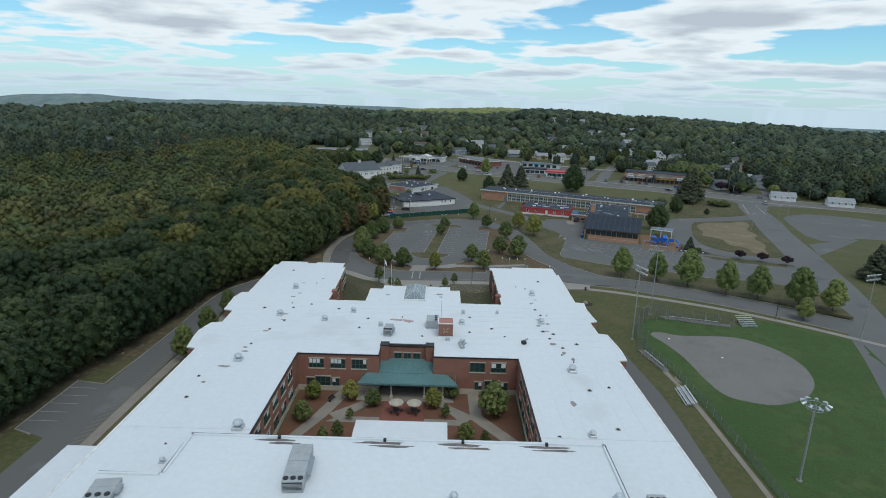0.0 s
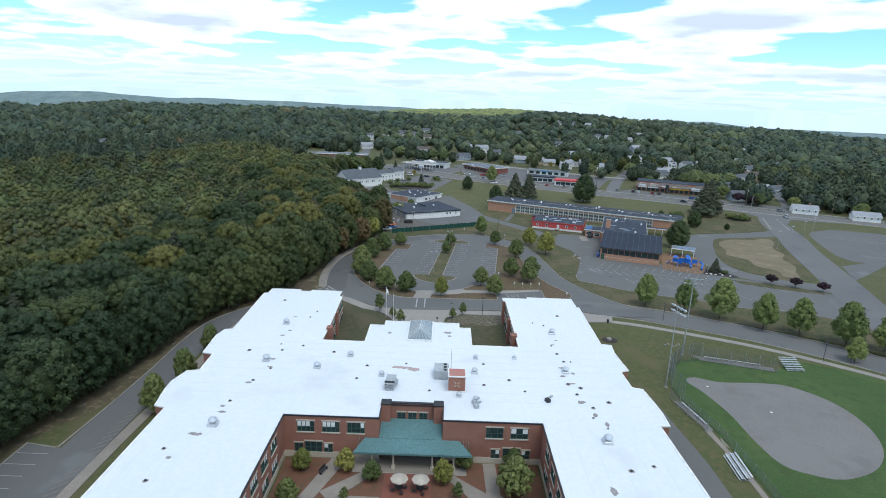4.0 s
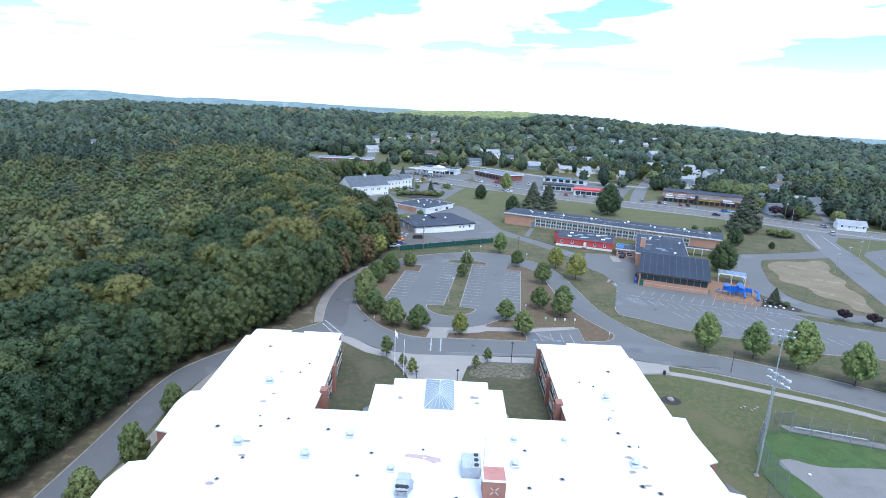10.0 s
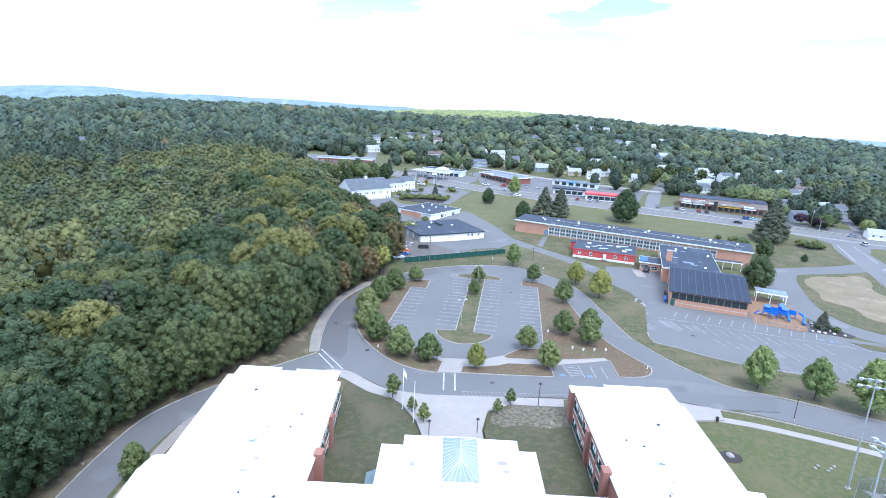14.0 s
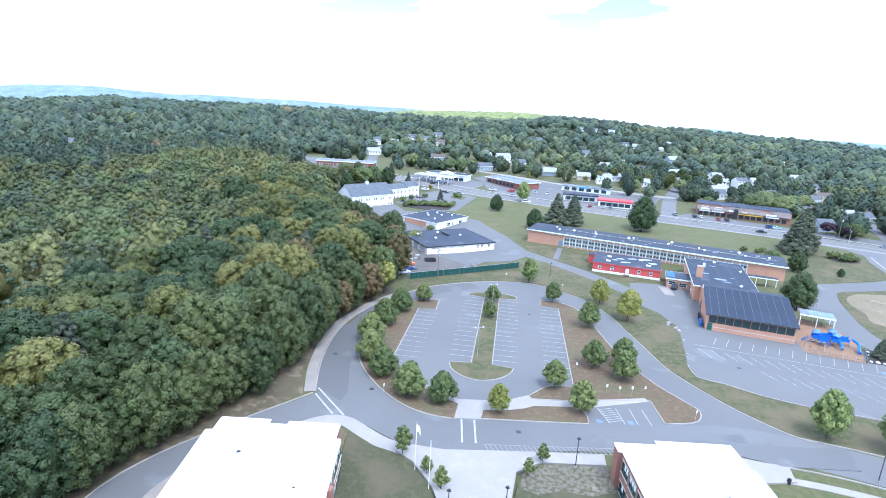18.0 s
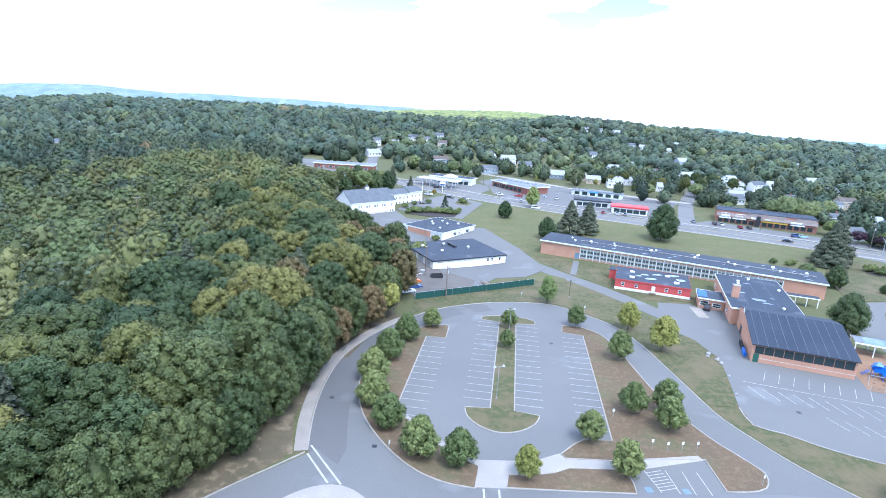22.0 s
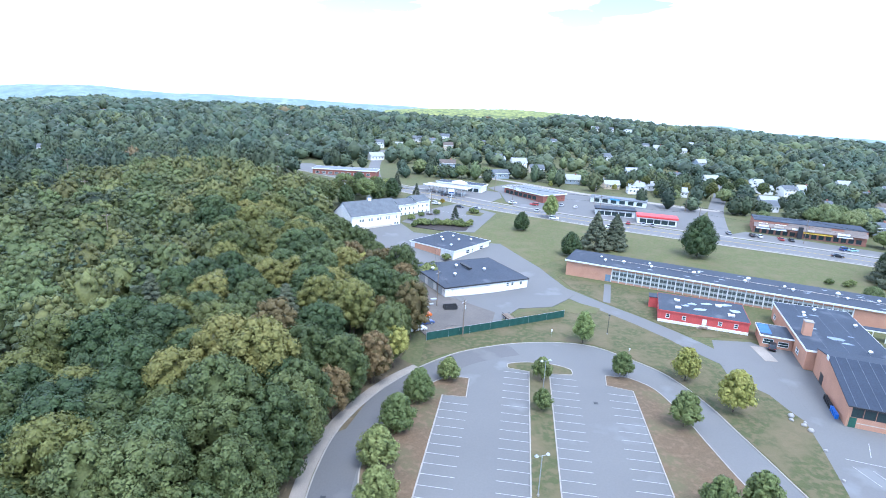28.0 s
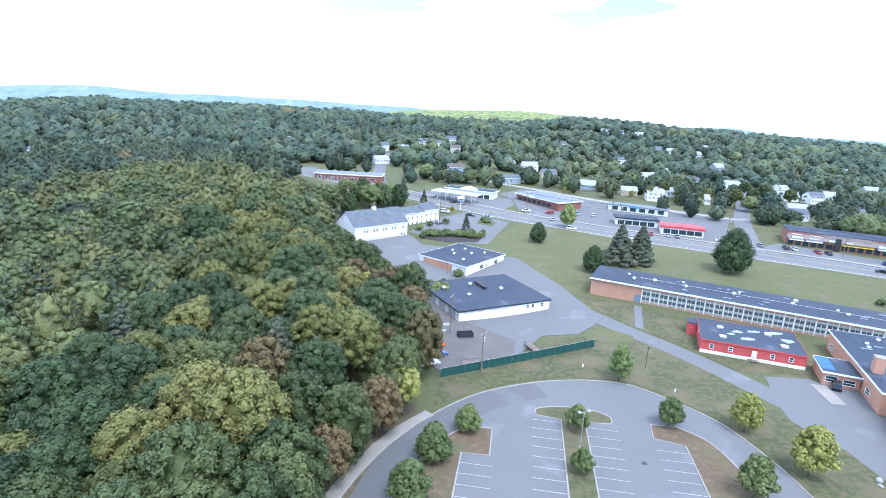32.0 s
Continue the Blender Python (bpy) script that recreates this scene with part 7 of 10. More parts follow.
# the gym's back slope down to the classroom wing
GN, GZ = 25.0, 5.6
for x in (0, GL - 0.35):
    bm = bmesh.new()
    vs = [bm.verts.new(p) for dx in (0, 0.35) for p in ((x + dx, GD + 0.003, -0.6), (x + dx, GN, -0.6), (x + dx, GN, GZ - 0.02), (x + dx, GD + 0.003, GB - 0.02))]
    for q in ((0, 3, 2, 1), (4, 5, 6, 7), (0, 1, 5, 4), (1, 2, 6, 5), (2, 3, 7, 6), (3, 0, 4, 7)):
        bm.faces.new([vs[j] for j in q])
    part("wall", bm, BRICK_TAN, gym)
part("wall", boxes((0.353, GN - 0.35, -0.6, GL - 0.353, GN, GZ - 0.04)), BRICK_TAN, gym)
part("back_roof", slope_plate((-0.2, GD + 0.21, GB + 0.29), (GL + 0.3, GD + 0.21, GB + 0.29), (GL + 0.3, GN + 0.1, GZ + 0.2), (-0.2, GN + 0.1, GZ + 0.2), 0.2), ROOF_SOFT, gym, "weathered grey-blue back slope")
part("peak_flashing", boxes((-0.46, GD - 1.2, GB - 0.4, -0.405, GD + 0.4, GB + 0.55)), WHITE_TRIM, gym, "white metal flashing at the roof's peak")
part("side_door", boxes((-0.06, 17.2, 0, -0.004, 19.6, 2.4)), DARK_METAL, gym, "dark metal service door")
WM = SITE @ Matrix.Translation((-2.6, 25.5, 0)) @ Matrix.Rotation(radians(1.9), 4, "Z")
wing = block("school_wing", WM, 17.8, 34.8, 4.7, BRICK_TAN, ROOF_SOFT, "brick classroom wing with a flat dark roof", "school", {"w": [(3.5, 0.9, WIDE_WIN), (22, 1.0, WIDE_WIN), (28, 1.0, WIDE_WIN)]}, 0.3, 1.0, 0.3, WHITE_TRIM)
for x, y in ((5.4, 27), (5.0, 24.4), (13.4, 3.4), (16, 22), (9, 31)):
    roof_top(x, y, 5.0, wing, 1.0)
for x in (4.6, 8.8, 13.0):
    part("roof_seam", boxes((x, 0.4, 5.0, x + 0.08, 34.2, 5.012)), BATTEN, wing)
WING_PATCH = material("worn_pale_patch", (0.24, 0.29, 0.36), 0.6, (0.12, 0.15, 0.19), 0.8, 0.8, 10, 0.05)
pr = random.Random(8)
for x, y, rx, ry in ((8.6, 10.5, 2.6, 1.2), (4.4, 16.0, 1.7, 0.7), (10.2, 8.0, 1.6, 0.6), (4.6, 24.6, 1.6, 0.5), (8.0, 27.2, 1.2, 0.4), (12.6, 13.6, 0.8, 0.3)):
    poly = [(x + math.cos(k * 0.483) * rx * pr.uniform(0.65, 1.15), y + math.sin(k * 0.483) * ry * pr.uniform(0.65, 1.15)) for k in range(13)]
    part("roof_patch", prism(bmesh.new(), poly, 4.95, 5.016), WING_PATCH, wing, "worn pale patch on the dark roof")
stack = thing("brick_chimney", SITE @ Matrix.Translation((-0.8, 36.0, 5.0)), "square tan brick chimney on the dark roof", "chimney")
part("shaft", boxes((-0.95, -0.95, 0, 0.95, 0.95, 3.4, 0.03)), BRICK_TAN, stack)
part("chimney_cap", boxes((-1.03, -1.03, 3.404, 1.03, 1.03, 3.6)), CONCRETE, stack)
link_m = SITE @ Matrix.Translation((-10.1, 35.9, 0))
link_house = block("school_link", link_m, 7.0, 8.2, 3.0, BRICK_TAN, ROOF_DARK, "low tan brick entrance link with a dark roof", "school", {"s": [(1.6, 0.9, WIDE_WIN), (5.0, 0.6, WIDE_WIN)]}, 0.4, 1.0, 0.25, WHITE_TRIM)
part("tarpaulin", boxes((-0.2, 1.2, 3.254, 2.4, 8.2, 3.29)), material("blue_tarp", (0.035, 0.095, 0.24), 0.7, (0.06, 0.14, 0.31), 0.8, 0.8, 6, 0.2), link_house, "crumpled blue tarpaulin on the dark roof")
patio = [(SITE @ Vector(p)).to_2d() for p in ((-12.6, 34.6, 0), (-9.4, 35.2, 0), (-7.4, 27.0, 0), (-10.4, 26.2, 0))]
slab("link_patio", [tuple(p) for p in patio], 0.1, CONCRETE_OLD, "cracked pale concrete landing before the link", "pavement")
yard = [(SITE @ Vector(p)).to_2d() for p in ((-9.8, 35.8, 0), (-2.9, 35.8, 0), (-2.5, 25.3, 0), (-0.75, 25.0, 0), (-0.75, 0.4, 0), (-5.5, 0.4, 0), (-9.0, 20.0, 0))]
slab("wing_yard", [tuple(p) for p in yard], 0.05, ASPHALT, "asphalt yard along the gymnasium's side wall", "yard")
shelter = thing("covered_walkway", SITE @ Matrix.Translation((15.4, 53.6, 0)), "open covered walkway with white posts", "walkway roof")
part("shelter_roof", boxes((0, 0, 2.9, 10, 3.0, 3.15)), ROOF_DARK, shelter)
part("shelter_fascia", boxes((-0.05, -0.06, 2.88, 10.05, -0.004, 3.18)), WHITE_TRIM, shelter)
for i in range(4):
    part("post", boxes((0.3 + i * 3.1, 0.2, -0.1, 0.5 + i * 3.1, 0.4, 2.9)), WHITE_TRIM, shelter)
for i in range(9):
    b = thing("wheeled_bin", M @ Matrix.Translation((-0.9, 2.4 + i * 1.0, 0)), ("blue" if i < 4 else "black") + " plastic wheeled bin by the brick wall", "bin", "wheeled bins")
    part("bin_body", boxes((-0.3, -0.35, 0.1, 0.3, 0.35, 1.0, 0.03)), BLUE_PLASTIC if i < 4 else BLACK, b)
    part("bin_lid", boxes((-0.33, -0.38, 1.003, 0.33, 0.38, 1.08, 0.02)), BLUE_PLASTIC if i < 4 else BLACK, b)

# the red portable classrooms
M = pose(50.0, 273.6, 0.1, 0, 0, -18.5)
red = block("red_classroom", M, 22.6, 15.5, 3.2, RED_WALL, ROOF_DARK, "long red-sided portable classroom with patched dark roof", "classroom", {"s": [(2.4, 1.3, SMALL_WIN), (6.6, 1.3, SMALL_WIN), (15.6, 1.3, SMALL_WIN), (19.5, 1.3, SMALL_WIN)], "w": [(7, 1.3, SMALL_WIN)]}, 0.15, 0.2, 0.2, RED_WALL)
part("skirt", boxes((-0.05, -0.06, -0.6, 22.65, -0.003, 0.75)), WHITE_WALL, red, "white skirting under the red siding")
part("porch", boxes((-2.4, 11.2, -0.2, -0.004, 14.8, 3.0)), RED_WALL, red)
part("porch_roof", boxes((-2.6, 11.0, 3.003, 0, 15, 3.2)), ROOF_DARK, red)
for x0 in (11.2,):
    part("door", boxes((x0, -0.09, 0.4, x0 + 1.1, -0.064, 2.5)), WHITE_WALL, red)
    for s in range(3):
        part("step", boxes((x0 - 1.2 + s * 0.35, -1.4, -0.2, x0 - 0.85 + s * 0.35, -0.1, 0.0 + s * 0.19)), WOOD_POLE, red)
    part("landing", boxes((x0 - 0.15, -1.4, 0.3, x0 + 1.4, -0.1, 0.4)), WOOD_POLE, red)
    for px in (x0 - 0.1, x0 + 1.35):
        part("rail_post", boxes((px, -1.4, -0.2, px + 0.08, -1.32, 1.4)), WOOD_POLE, red)
    part("handrail", boxes((x0 - 0.1, -1.42, 1.32, x0 + 1.43, -1.3, 1.4)), WOOD_POLE, red)
for i, (x, y, s) in enumerate([(5, 3.4, 1.4), (5, 10, 1.3), (16, 10.4, 1.4), (18.5, 3.6, 1.5)]):
    t = thing("roof_hatch", M @ Matrix.Translation((x, y, 3.4)), "white square roof hatch on the portable classroom", "roof hatch", "roof hatches")
    part("hatch_kerb", boxes((-s / 2, -s / 2, 0, s / 2, s / 2, 0.3)), UNIT_GREY, t)
    part("hatch_lid", boxes((-s / 2 - 0.06, -s / 2 - 0.06, 0.303, s / 2 + 0.06, s / 2 + 0.06, 0.42, 0.03)), WHITE_TRIM, t)
ROOF_PATCH = material("grey_roof_patch", (0.36, 0.41, 0.46), 0.5, (0.20, 0.24, 0.30), 0.8, 0.8, 10, 0.05)
for i, (x, y, rx, ry) in enumerate([(9, 9, 1.2, 0.8), (11, 5, 1.5, 1.0), (13, 11, 1.4, 0.7), (18, 12.4, 2.2, 0.9), (20, 8, 1.5, 1.2), (7.2, 6.5, 1.0, 0.6)]):
    p = M @ Vector((x, y, 0))
    blotch(p.x, p.y, rx * 1.4, ry * 1.4, ROOF_PATCH, 120 + i, 0.2 + 3.4, "pale grey repair patch on the dark roof")

# white block garage with dark roof
M = pose(-9.2, 285.6, -1.3, 0, 0, 28)
garage = block("white_garage", M, 29.8, 24.5, 3.3, WHITE_WALL, ROOF_DARK, "long white-painted block garage with flat dark roof", "garage", {"s": [(22.2, 1.6, SMALL_WIN), (24.0, 1.6, SMALL_WIN), (27.2, 1.6, SMALL_WIN), (5, 2.5, bay_kind(6.4, 0.4, 4, WHITE_TRIM)), (13, 2.5, bay_kind(6.4, 0.4, 4, WHITE_TRIM))]}, 0.3, 1.0, 0.25, DARK_METAL)
for i in range(3):
    part("garage_door", boxes((-0.09, 2 + i * 6, 0, -0.004, 6 + i * 6, 2.9)), UNIT_GREY, garage)
for x, y in ((4, 17), (13, 17.5), (8, 9), (20, 11)):
    roof_top(x, y, 3.75, garage, 1.2)
duct = thing("roof_duct", M @ Matrix.Translation((15.5, 13, 3.75)), "long dark duct across the garage roof", "duct")
part("duct_run", boxes((0, 0, 0.2, 1.0, 6.5, 0.7, 0.04)), DARK_METAL, duct)
for y in (0.6, 3.2, 5.8):
    part("duct_foot", boxes((0.1, y - 0.1, 0, 0.9, y + 0.1, 0.2)), STEEL, duct)

# brick and white office
M = pose(-6.8, 324.2, -0.1, 0, 0, 53.3)
office = block("brick_office", M, 23.4, 20.5, 3.2, WHITE_WALL, ROOF_DARK, "low office, part brick and part white, with flat dark roof", "office", {"s": [(9, 0.9, WIDE_WIN), (12, 0.9, SMALL_WIN), (18, 0.9, WIDE_WIN)]}, 0.35, 1.0, 0.25, WHITE_TRIM)
b = thing("brick_annex", M @ Matrix.Translation((-0.35, 6.0, 0)), "tan brick face of the low office", "wall")
part("brick_face", boxes((0, 0, -0.8, 0.34, 12.3, 2.95)), BRICK_TAN, b)
for x, y in ((5, 5), (9, 12), (14, 8), (17, 13), (12, 15), (18, 5)):
    roof_top(x, y, 3.4, office, 1.1)


def gable(name, m, lx, ly, h, rise, wall_mat, roof_mat, label, category="house", wins=(), group="", chimney_at=None):
    """A house with a pitched roof whose ridge runs along x."""
    b = thing(name, m, label, category, group)
    for y0 in (0, ly - 0.25):
        part("wall", boxes((0, y0, -1.6, lx, y0 + 0.25, h)), wall_mat, b)
    for x0 in (0, lx - 0.25):
        bm = bmesh.new()
        prof = [(0.253, -1.6), (ly - 0.253, -1.6), (ly - 0.253, h), (ly / 2, h + rise * 0.98), (0.253, h)]
        lo = [bm.verts.new((x0, y, z)) for y, z in prof]
        hi2 = [bm.verts.new((x0 + 0.25, y, z)) for y, z in prof]
        bm.faces.new(lo[::-1])
        bm.faces.new(hi2)
        for i in range(5):
            bm.faces.new((lo[i], lo[(i + 1) % 5], hi2[(i + 1) % 5], hi2[i]))
        bmesh.ops.recalc_face_normals(bm, faces=bm.faces)
        part("gable_wall", bm, wall_mat, b)
    o = 0.35
    k = rise / (ly / 2)
    part("roof", slope_plate((-o, -o, h - o * k + 0.15), (lx + o, -o, h - o * k + 0.15), (lx + o, ly / 2, h + rise + 0.15), (-o, ly / 2, h + rise + 0.15), 0.16), roof_mat, b)
    part("roof", slope_plate((lx + o, ly + o, h - o * k + 0.15), (-o, ly + o, h - o * k + 0.15), (-o, ly / 2 + 0.002, h + rise + 0.15), (lx + o, ly / 2 + 0.002, h + rise + 0.15), 0.16), roof_mat, b)
    part("fascia", boxes((-o, -o - 0.05, h - o * k - 0.1, lx + o, -o - 0.003, h - o * k + 0.17)), WHITE_TRIM, b)
    for x, z in wins:
        bay(SMALL_WIN, Matrix.Translation((x, -0.05, z)), b)
    if chimney_at:
        part("chimney", boxes((chimney_at - 0.4, ly / 2 - 0.4, h + rise * 0.6, chimney_at + 0.4, ly / 2 + 0.4, h + rise + 1.0)), BRICK, b)
    return b


HALL = pose(-48.7, 350.9, 2.3, 0, 0, 42.4)
gable("meeting_hall", HALL, 24.8, 14.0, 5.8, 4.9, WHITE_WALL, SHINGLE, "white clapboard hall with grey shingle roof and small cupola", "hall", [(x, 3.2) for x in (4.2, 5.5, 8.6, 9.9, 13.0, 14.3, 17.4, 18.7, 22.6)] + [(x, 0.4) for x in (22.0, 23.4)])
part("stone_base", boxes((3.0, -0.12, -1.0, 20.5, -0.004, 0.9)), STONE_BAND, bpy.data.objects["meeting_hall"])
cup = thing("cupola", HALL @ Matrix.Translation((13, 7.0, 10.3)), "small white cupola on the hall's ridge", "cupola")
part("cupola_box", boxes((-0.7, -0.7, -0.4, 0.7, 0.7, 1.6)), WHITE_WALL, cup)
bm = bmesh.new()
tube(bm, (0, 0, 1.603), (0, 0, 2.6), 1.1, 0.05, 4)
part("cupola_roof", bm, SHINGLE, cup)
gable("white_house", pose(-32.4, 382, 2.4, 0, 0, 46), 11, 9, 5.8, 2.0, WHITE_WALL, SHINGLE, "white two-storey house with grey roof joined to the hall", "house", [(x, z) for x in (1.6, 4, 6.6, 9.2) for z in (0.8, 3.2)])
gable("white_house", pose(-24.8, 389.9, 2.6, 0, 0, 46), 8.5, 9, 6.2, 2.2, WHITE_WALL, SHINGLE, "white two-storey house end with grey roof", "house", [(x, z) for x in (1.4, 4, 6.8) for z in (0.8, 3.4)])

# petrol station and shops along the street
M = pose(-24.6, 444.0, 4.6, 0, 0, -25)
pump = thing("petrol_station", M, "petrol station with a broad flat white canopy", "petrol station")
part("canopy_roof", boxes((0, 0, 4.3, 26, 9, 5.1, 0.05)), WHITE_WALL, pump)
part("canopy_top", boxes((0.3, 0.3, 5.104, 25.7, 8.7, 5.14)), material("canopy_gravel", (0.36, 0.34, 0.32), 0.9, (0.28, 0.265, 0.25), 0.4, 0.8, 12, 0.1), pump, "grey gravelled top of the canopy")
part("canopy_band", boxes((-0.05, -0.06, 4.5, 26.05, -0.004, 4.75)), material("band_grey", (0.3, 0.3, 0.32), 0.6), pump)
for x in (3, 8, 13, 18, 23):
    for y in (2, 7):
        part("canopy_post", boxes((x - 0.15, y - 0.15, -0.5, x + 0.15, y + 0.15, 4.3)), WHITE_TRIM, pump)
    part("pump_island", boxes((x - 1.4, 3.8, -0.5, x + 1.4, 5.0, 0.2)), CONCRETE, pump)
    part("pump", boxes((x - 0.35, 4.1, 0.203, x + 0.35, 4.7, 1.9)), UNIT_GREY, pump)
M2 = pose(-17, 461, 4.8, 0, 0, -22)
st = block("station_shop", M2, 28, 9, 4.0, WHITE_WALL, ROOF_DARK, "long shop with a white fascia and dark roof", "shop", {"s": [(3 + i * 3.6, 0.5, SHOP_WIN) for i in range(7)]}, 0.6, 1.5, 0.5, WHITE_TRIM)
bm = bmesh.new()
for a in (8.0,):
    vs = [bm.verts.new(p) for p in ((a, -0.9, 4.0), (a + 10, -0.9, 4.0), (a + 5, -0.9, 6.0), (a, 4, 4.6), (a + 10, 4, 4.6), (a + 5, 4, 6.0))]
    for q in ((0, 1, 2), (3, 5, 4), (0, 2, 5, 3), (2, 1, 4, 5), (0, 3, 4, 1)):
        bm.faces.new([vs[j] for j in q])
part("front_gable", bm, WHITE_WALL, st)
slab("station_forecourt", [(-34, 448), (-10, 432), (12, 424), (20, 440), (20, 456), (-10, 470), (-30, 464)], 0.1, ASPHALT, "asphalt forecourt of the petrol station", "yard", depth=1)
M = pose(22.8, 457.0, 4.9, 0, 0, -54)
shop = block("brick_shop", M, 32, 17, 3.6, BRICK_OLD, ROOF_GREY, "red brick shop with a broad pale grey roof", "shop", {"s": [(3 + i * 3.7, 0.4, SHOP_WIN) for i in range(7)]}, 0.8, 1.5, 0.4, WHITE_TRIM)
part("sign_panel", boxes((11, -0.95, 3.2, 15, -0.84, 4.6)), WHITE_TRIM, shop)
M = pose(65.4, 409.6, land(70, 406) + 0.1, 0, 0, -10)
block("dark_shop", M, 19, 8, 3.2, WHITE_WALL, ROOF_DARK, "low white shop with a dark roof", "shop", {"s": [(2.5 + i * 3.4, 0.3, SHOP_WIN) for i in range(5)]}, 0.6, 1.5, 0.5, DARK_METAL)
M = pose(82.4, 396.6, land(88, 394) + 0.15, 0, 0, -15)
block("red_roof_shop", M, 18, 8, 3.0, WHITE_WALL, material("bright_red_roof", (0.55, 0.06, 0.06), 0.6, (0.46, 0.05, 0.05)), "white shop with a bright red roof band", "shop", {"s": [(2.6 + i * 3.3, 0.4, SHOP_WIN) for i in range(5)]}, 0.5, 1.5, 0.85)
M = pose(70.3, 443.0, land(84, 440) + 0.1, 0, 0, -20)
store = block("long_store", M, 30, 9, 2.8, PALE_FRAME, ROOF_GREY, "long low white store with a pale grey roof", "shop", {"s": [(3.4 + i * 4.6, 0.4, SHOP_WIN) for i in range(6)]}, 0.4, 2, 0.3)
part("sign_panel", boxes((10.5, -0.5, 2.3, 16.0, -0.41, 3.2)), material("sky_blue_sign", (0.10, 0.32, 0.52), 0.6), store, "plain blue sign panel")
M = pose(135.7, 391.4, land(150, 384), 0, 0, -22.2) @ Matrix.Diagonal((0.69, 1, 1, 1))
WEATHERED = material("weathered_shingle", (0.225, 0.185, 0.16), 0.9, (0.17, 0.142, 0.125), 0.5, 0.7, 20, 0.3)
mall = block("strip_shops", M, 66, 15, 6.2, BRICK, ROOF_SOFT, "row of two-storey brick shops with white and yellow signs", "shops", {"s": [(3 + i * 4.2, 0.3, SHOP_WIN) for i in range(15)]}, 0.05, 2.0, 0.25)
for x0, x1, m_ in ((2, 10, WHITE_TRIM), (11, 20, WHITE_TRIM), (22, 28, BRICK), (30, 47, material("yellow_awning", (0.55, 0.36, 0.05), 0.7)), (49, 58, WHITE_TRIM)):
    part("awning", slope_plate((x0, -1.3, 2.7), (x1, -1.3, 2.7), (x1, -0.03, 3.5), (x0, -0.03, 3.5), 0.12), m_, mall)
for x0, x1 in ((3.0, 8.5), (13, 19.5), (22, 29)):
    part("sign_board", boxes((x0, -0.2, 4.1, x1, -0.06, 5.3)), WHITE_TRIM, mall)
for x0 in (20.6, 33.2, 52.6):
    part("mansard", slope_plate((x0, -0.62, 4.4), (x0 + 12.2, -0.62, 4.4), (x0 + 12.2, -0.05, 6.15), (x0, -0.05, 6.15), 0.1), WEATHERED, mall, "weathered brown shingled upper front")
slab("strip_forecourt", [(116, 380), (205, 341), (212, 352), (196, 358), (132, 390)], 0.1, ASPHALT, "asphalt forecourt before the shops", "yard", depth=1.0)
slab("brick_shop_lot", [(21.4, 430), (29, 411), (40.8, 406), (47, 408.4), (39.5, 446.2), (23.6, 469.2), (36.6, 487.6), (30, 490), (14, 470), (20.4, 455)], 0.11, ASPHALT, "asphalt lot round the brick shop", "parking lot", depth=1.0)
slab("shops_lot", [(48, 407), (66, 399.6), (108, 384), (117, 404), (126, 424), (133, 434), (105, 446), (77, 459), (57, 473), (37, 488), (24, 470), (40, 446)], 0.1, ASPHALT, "asphalt parking lot among the shops", "parking lot", depth=1.0)
M = pose(-96, 480, land(-76, 482), 0, 0, -1)
block("brick_clinic", M, 40, 13, 3.6, BRICK_OLD, ROOF_GREY, "long red brick building with grey roof at the wood's edge", "building", {"s": [(3 + i * 4, 0.8, WIDE_WIN) for i in range(9)]}, 0.4, 1.5, 0.4, WHITE_TRIM)
slab("clinic_lot", [(-92, 476), (-58, 471), (-50, 468), (-54, 480), (-92, 484)], 0.12, ASPHALT, "asphalt lot of the brick building", "parking lot", depth=1)
slab("upper_lot", [(-152, 488), (-128, 486), (-98, 495), (-94, 506), (-108, 530), (-128, 524), (-154, 512)], 0.12, ASPHALT, "asphalt lot behind the brick building", "parking lot", depth=1)

# houses in the trees
HOUSE_WALL = [WHITE_WALL, material("cream_siding", (0.52, 0.44, 0.32), 0.8, (0.46, 0.38, 0.28)), material("blue_grey_siding", (0.30, 0.34, 0.38), 0.8, (0.26, 0.30, 0.34))]
hr = random.Random(5)
for i, (x, y, a, c) in enumerate(HOUSES):
    lx, ly, h = hr.uniform(8, 12), hr.uniform(6.5, 8), hr.choice((2.8, 3.0, 3.2, 4.6))
    if i in (15, 16, 17):
        lx, ly, h = 13.0, 7.0, 2.4
    wins = [(lx * q, 1.0) for q in (0.15, 0.4, 0.65, 0.88)] + ([(lx * q, 3.3) for q in (0.2, 0.5, 0.8)] if h > 4 else [])
    gable("house", pose(x - lx / 2, y - ly / 2, land(x, y) + 0.4, 0, 0, math.degrees(a) * 0.6 - 8), lx, ly, h, hr.uniform(2.0, 2.8), HOUSE_WALL[c], hr.choice((SHINGLE_PALE, SHINGLE, SHINGLE_PALE if c == 0 else SHINGLE_BROWN)),
          ("white", "cream", "blue-grey")[c] + " wooden house with pitched roof among trees", "house", wins, "houses in the trees", lx * 0.7 if i % 3 == 0 else None)

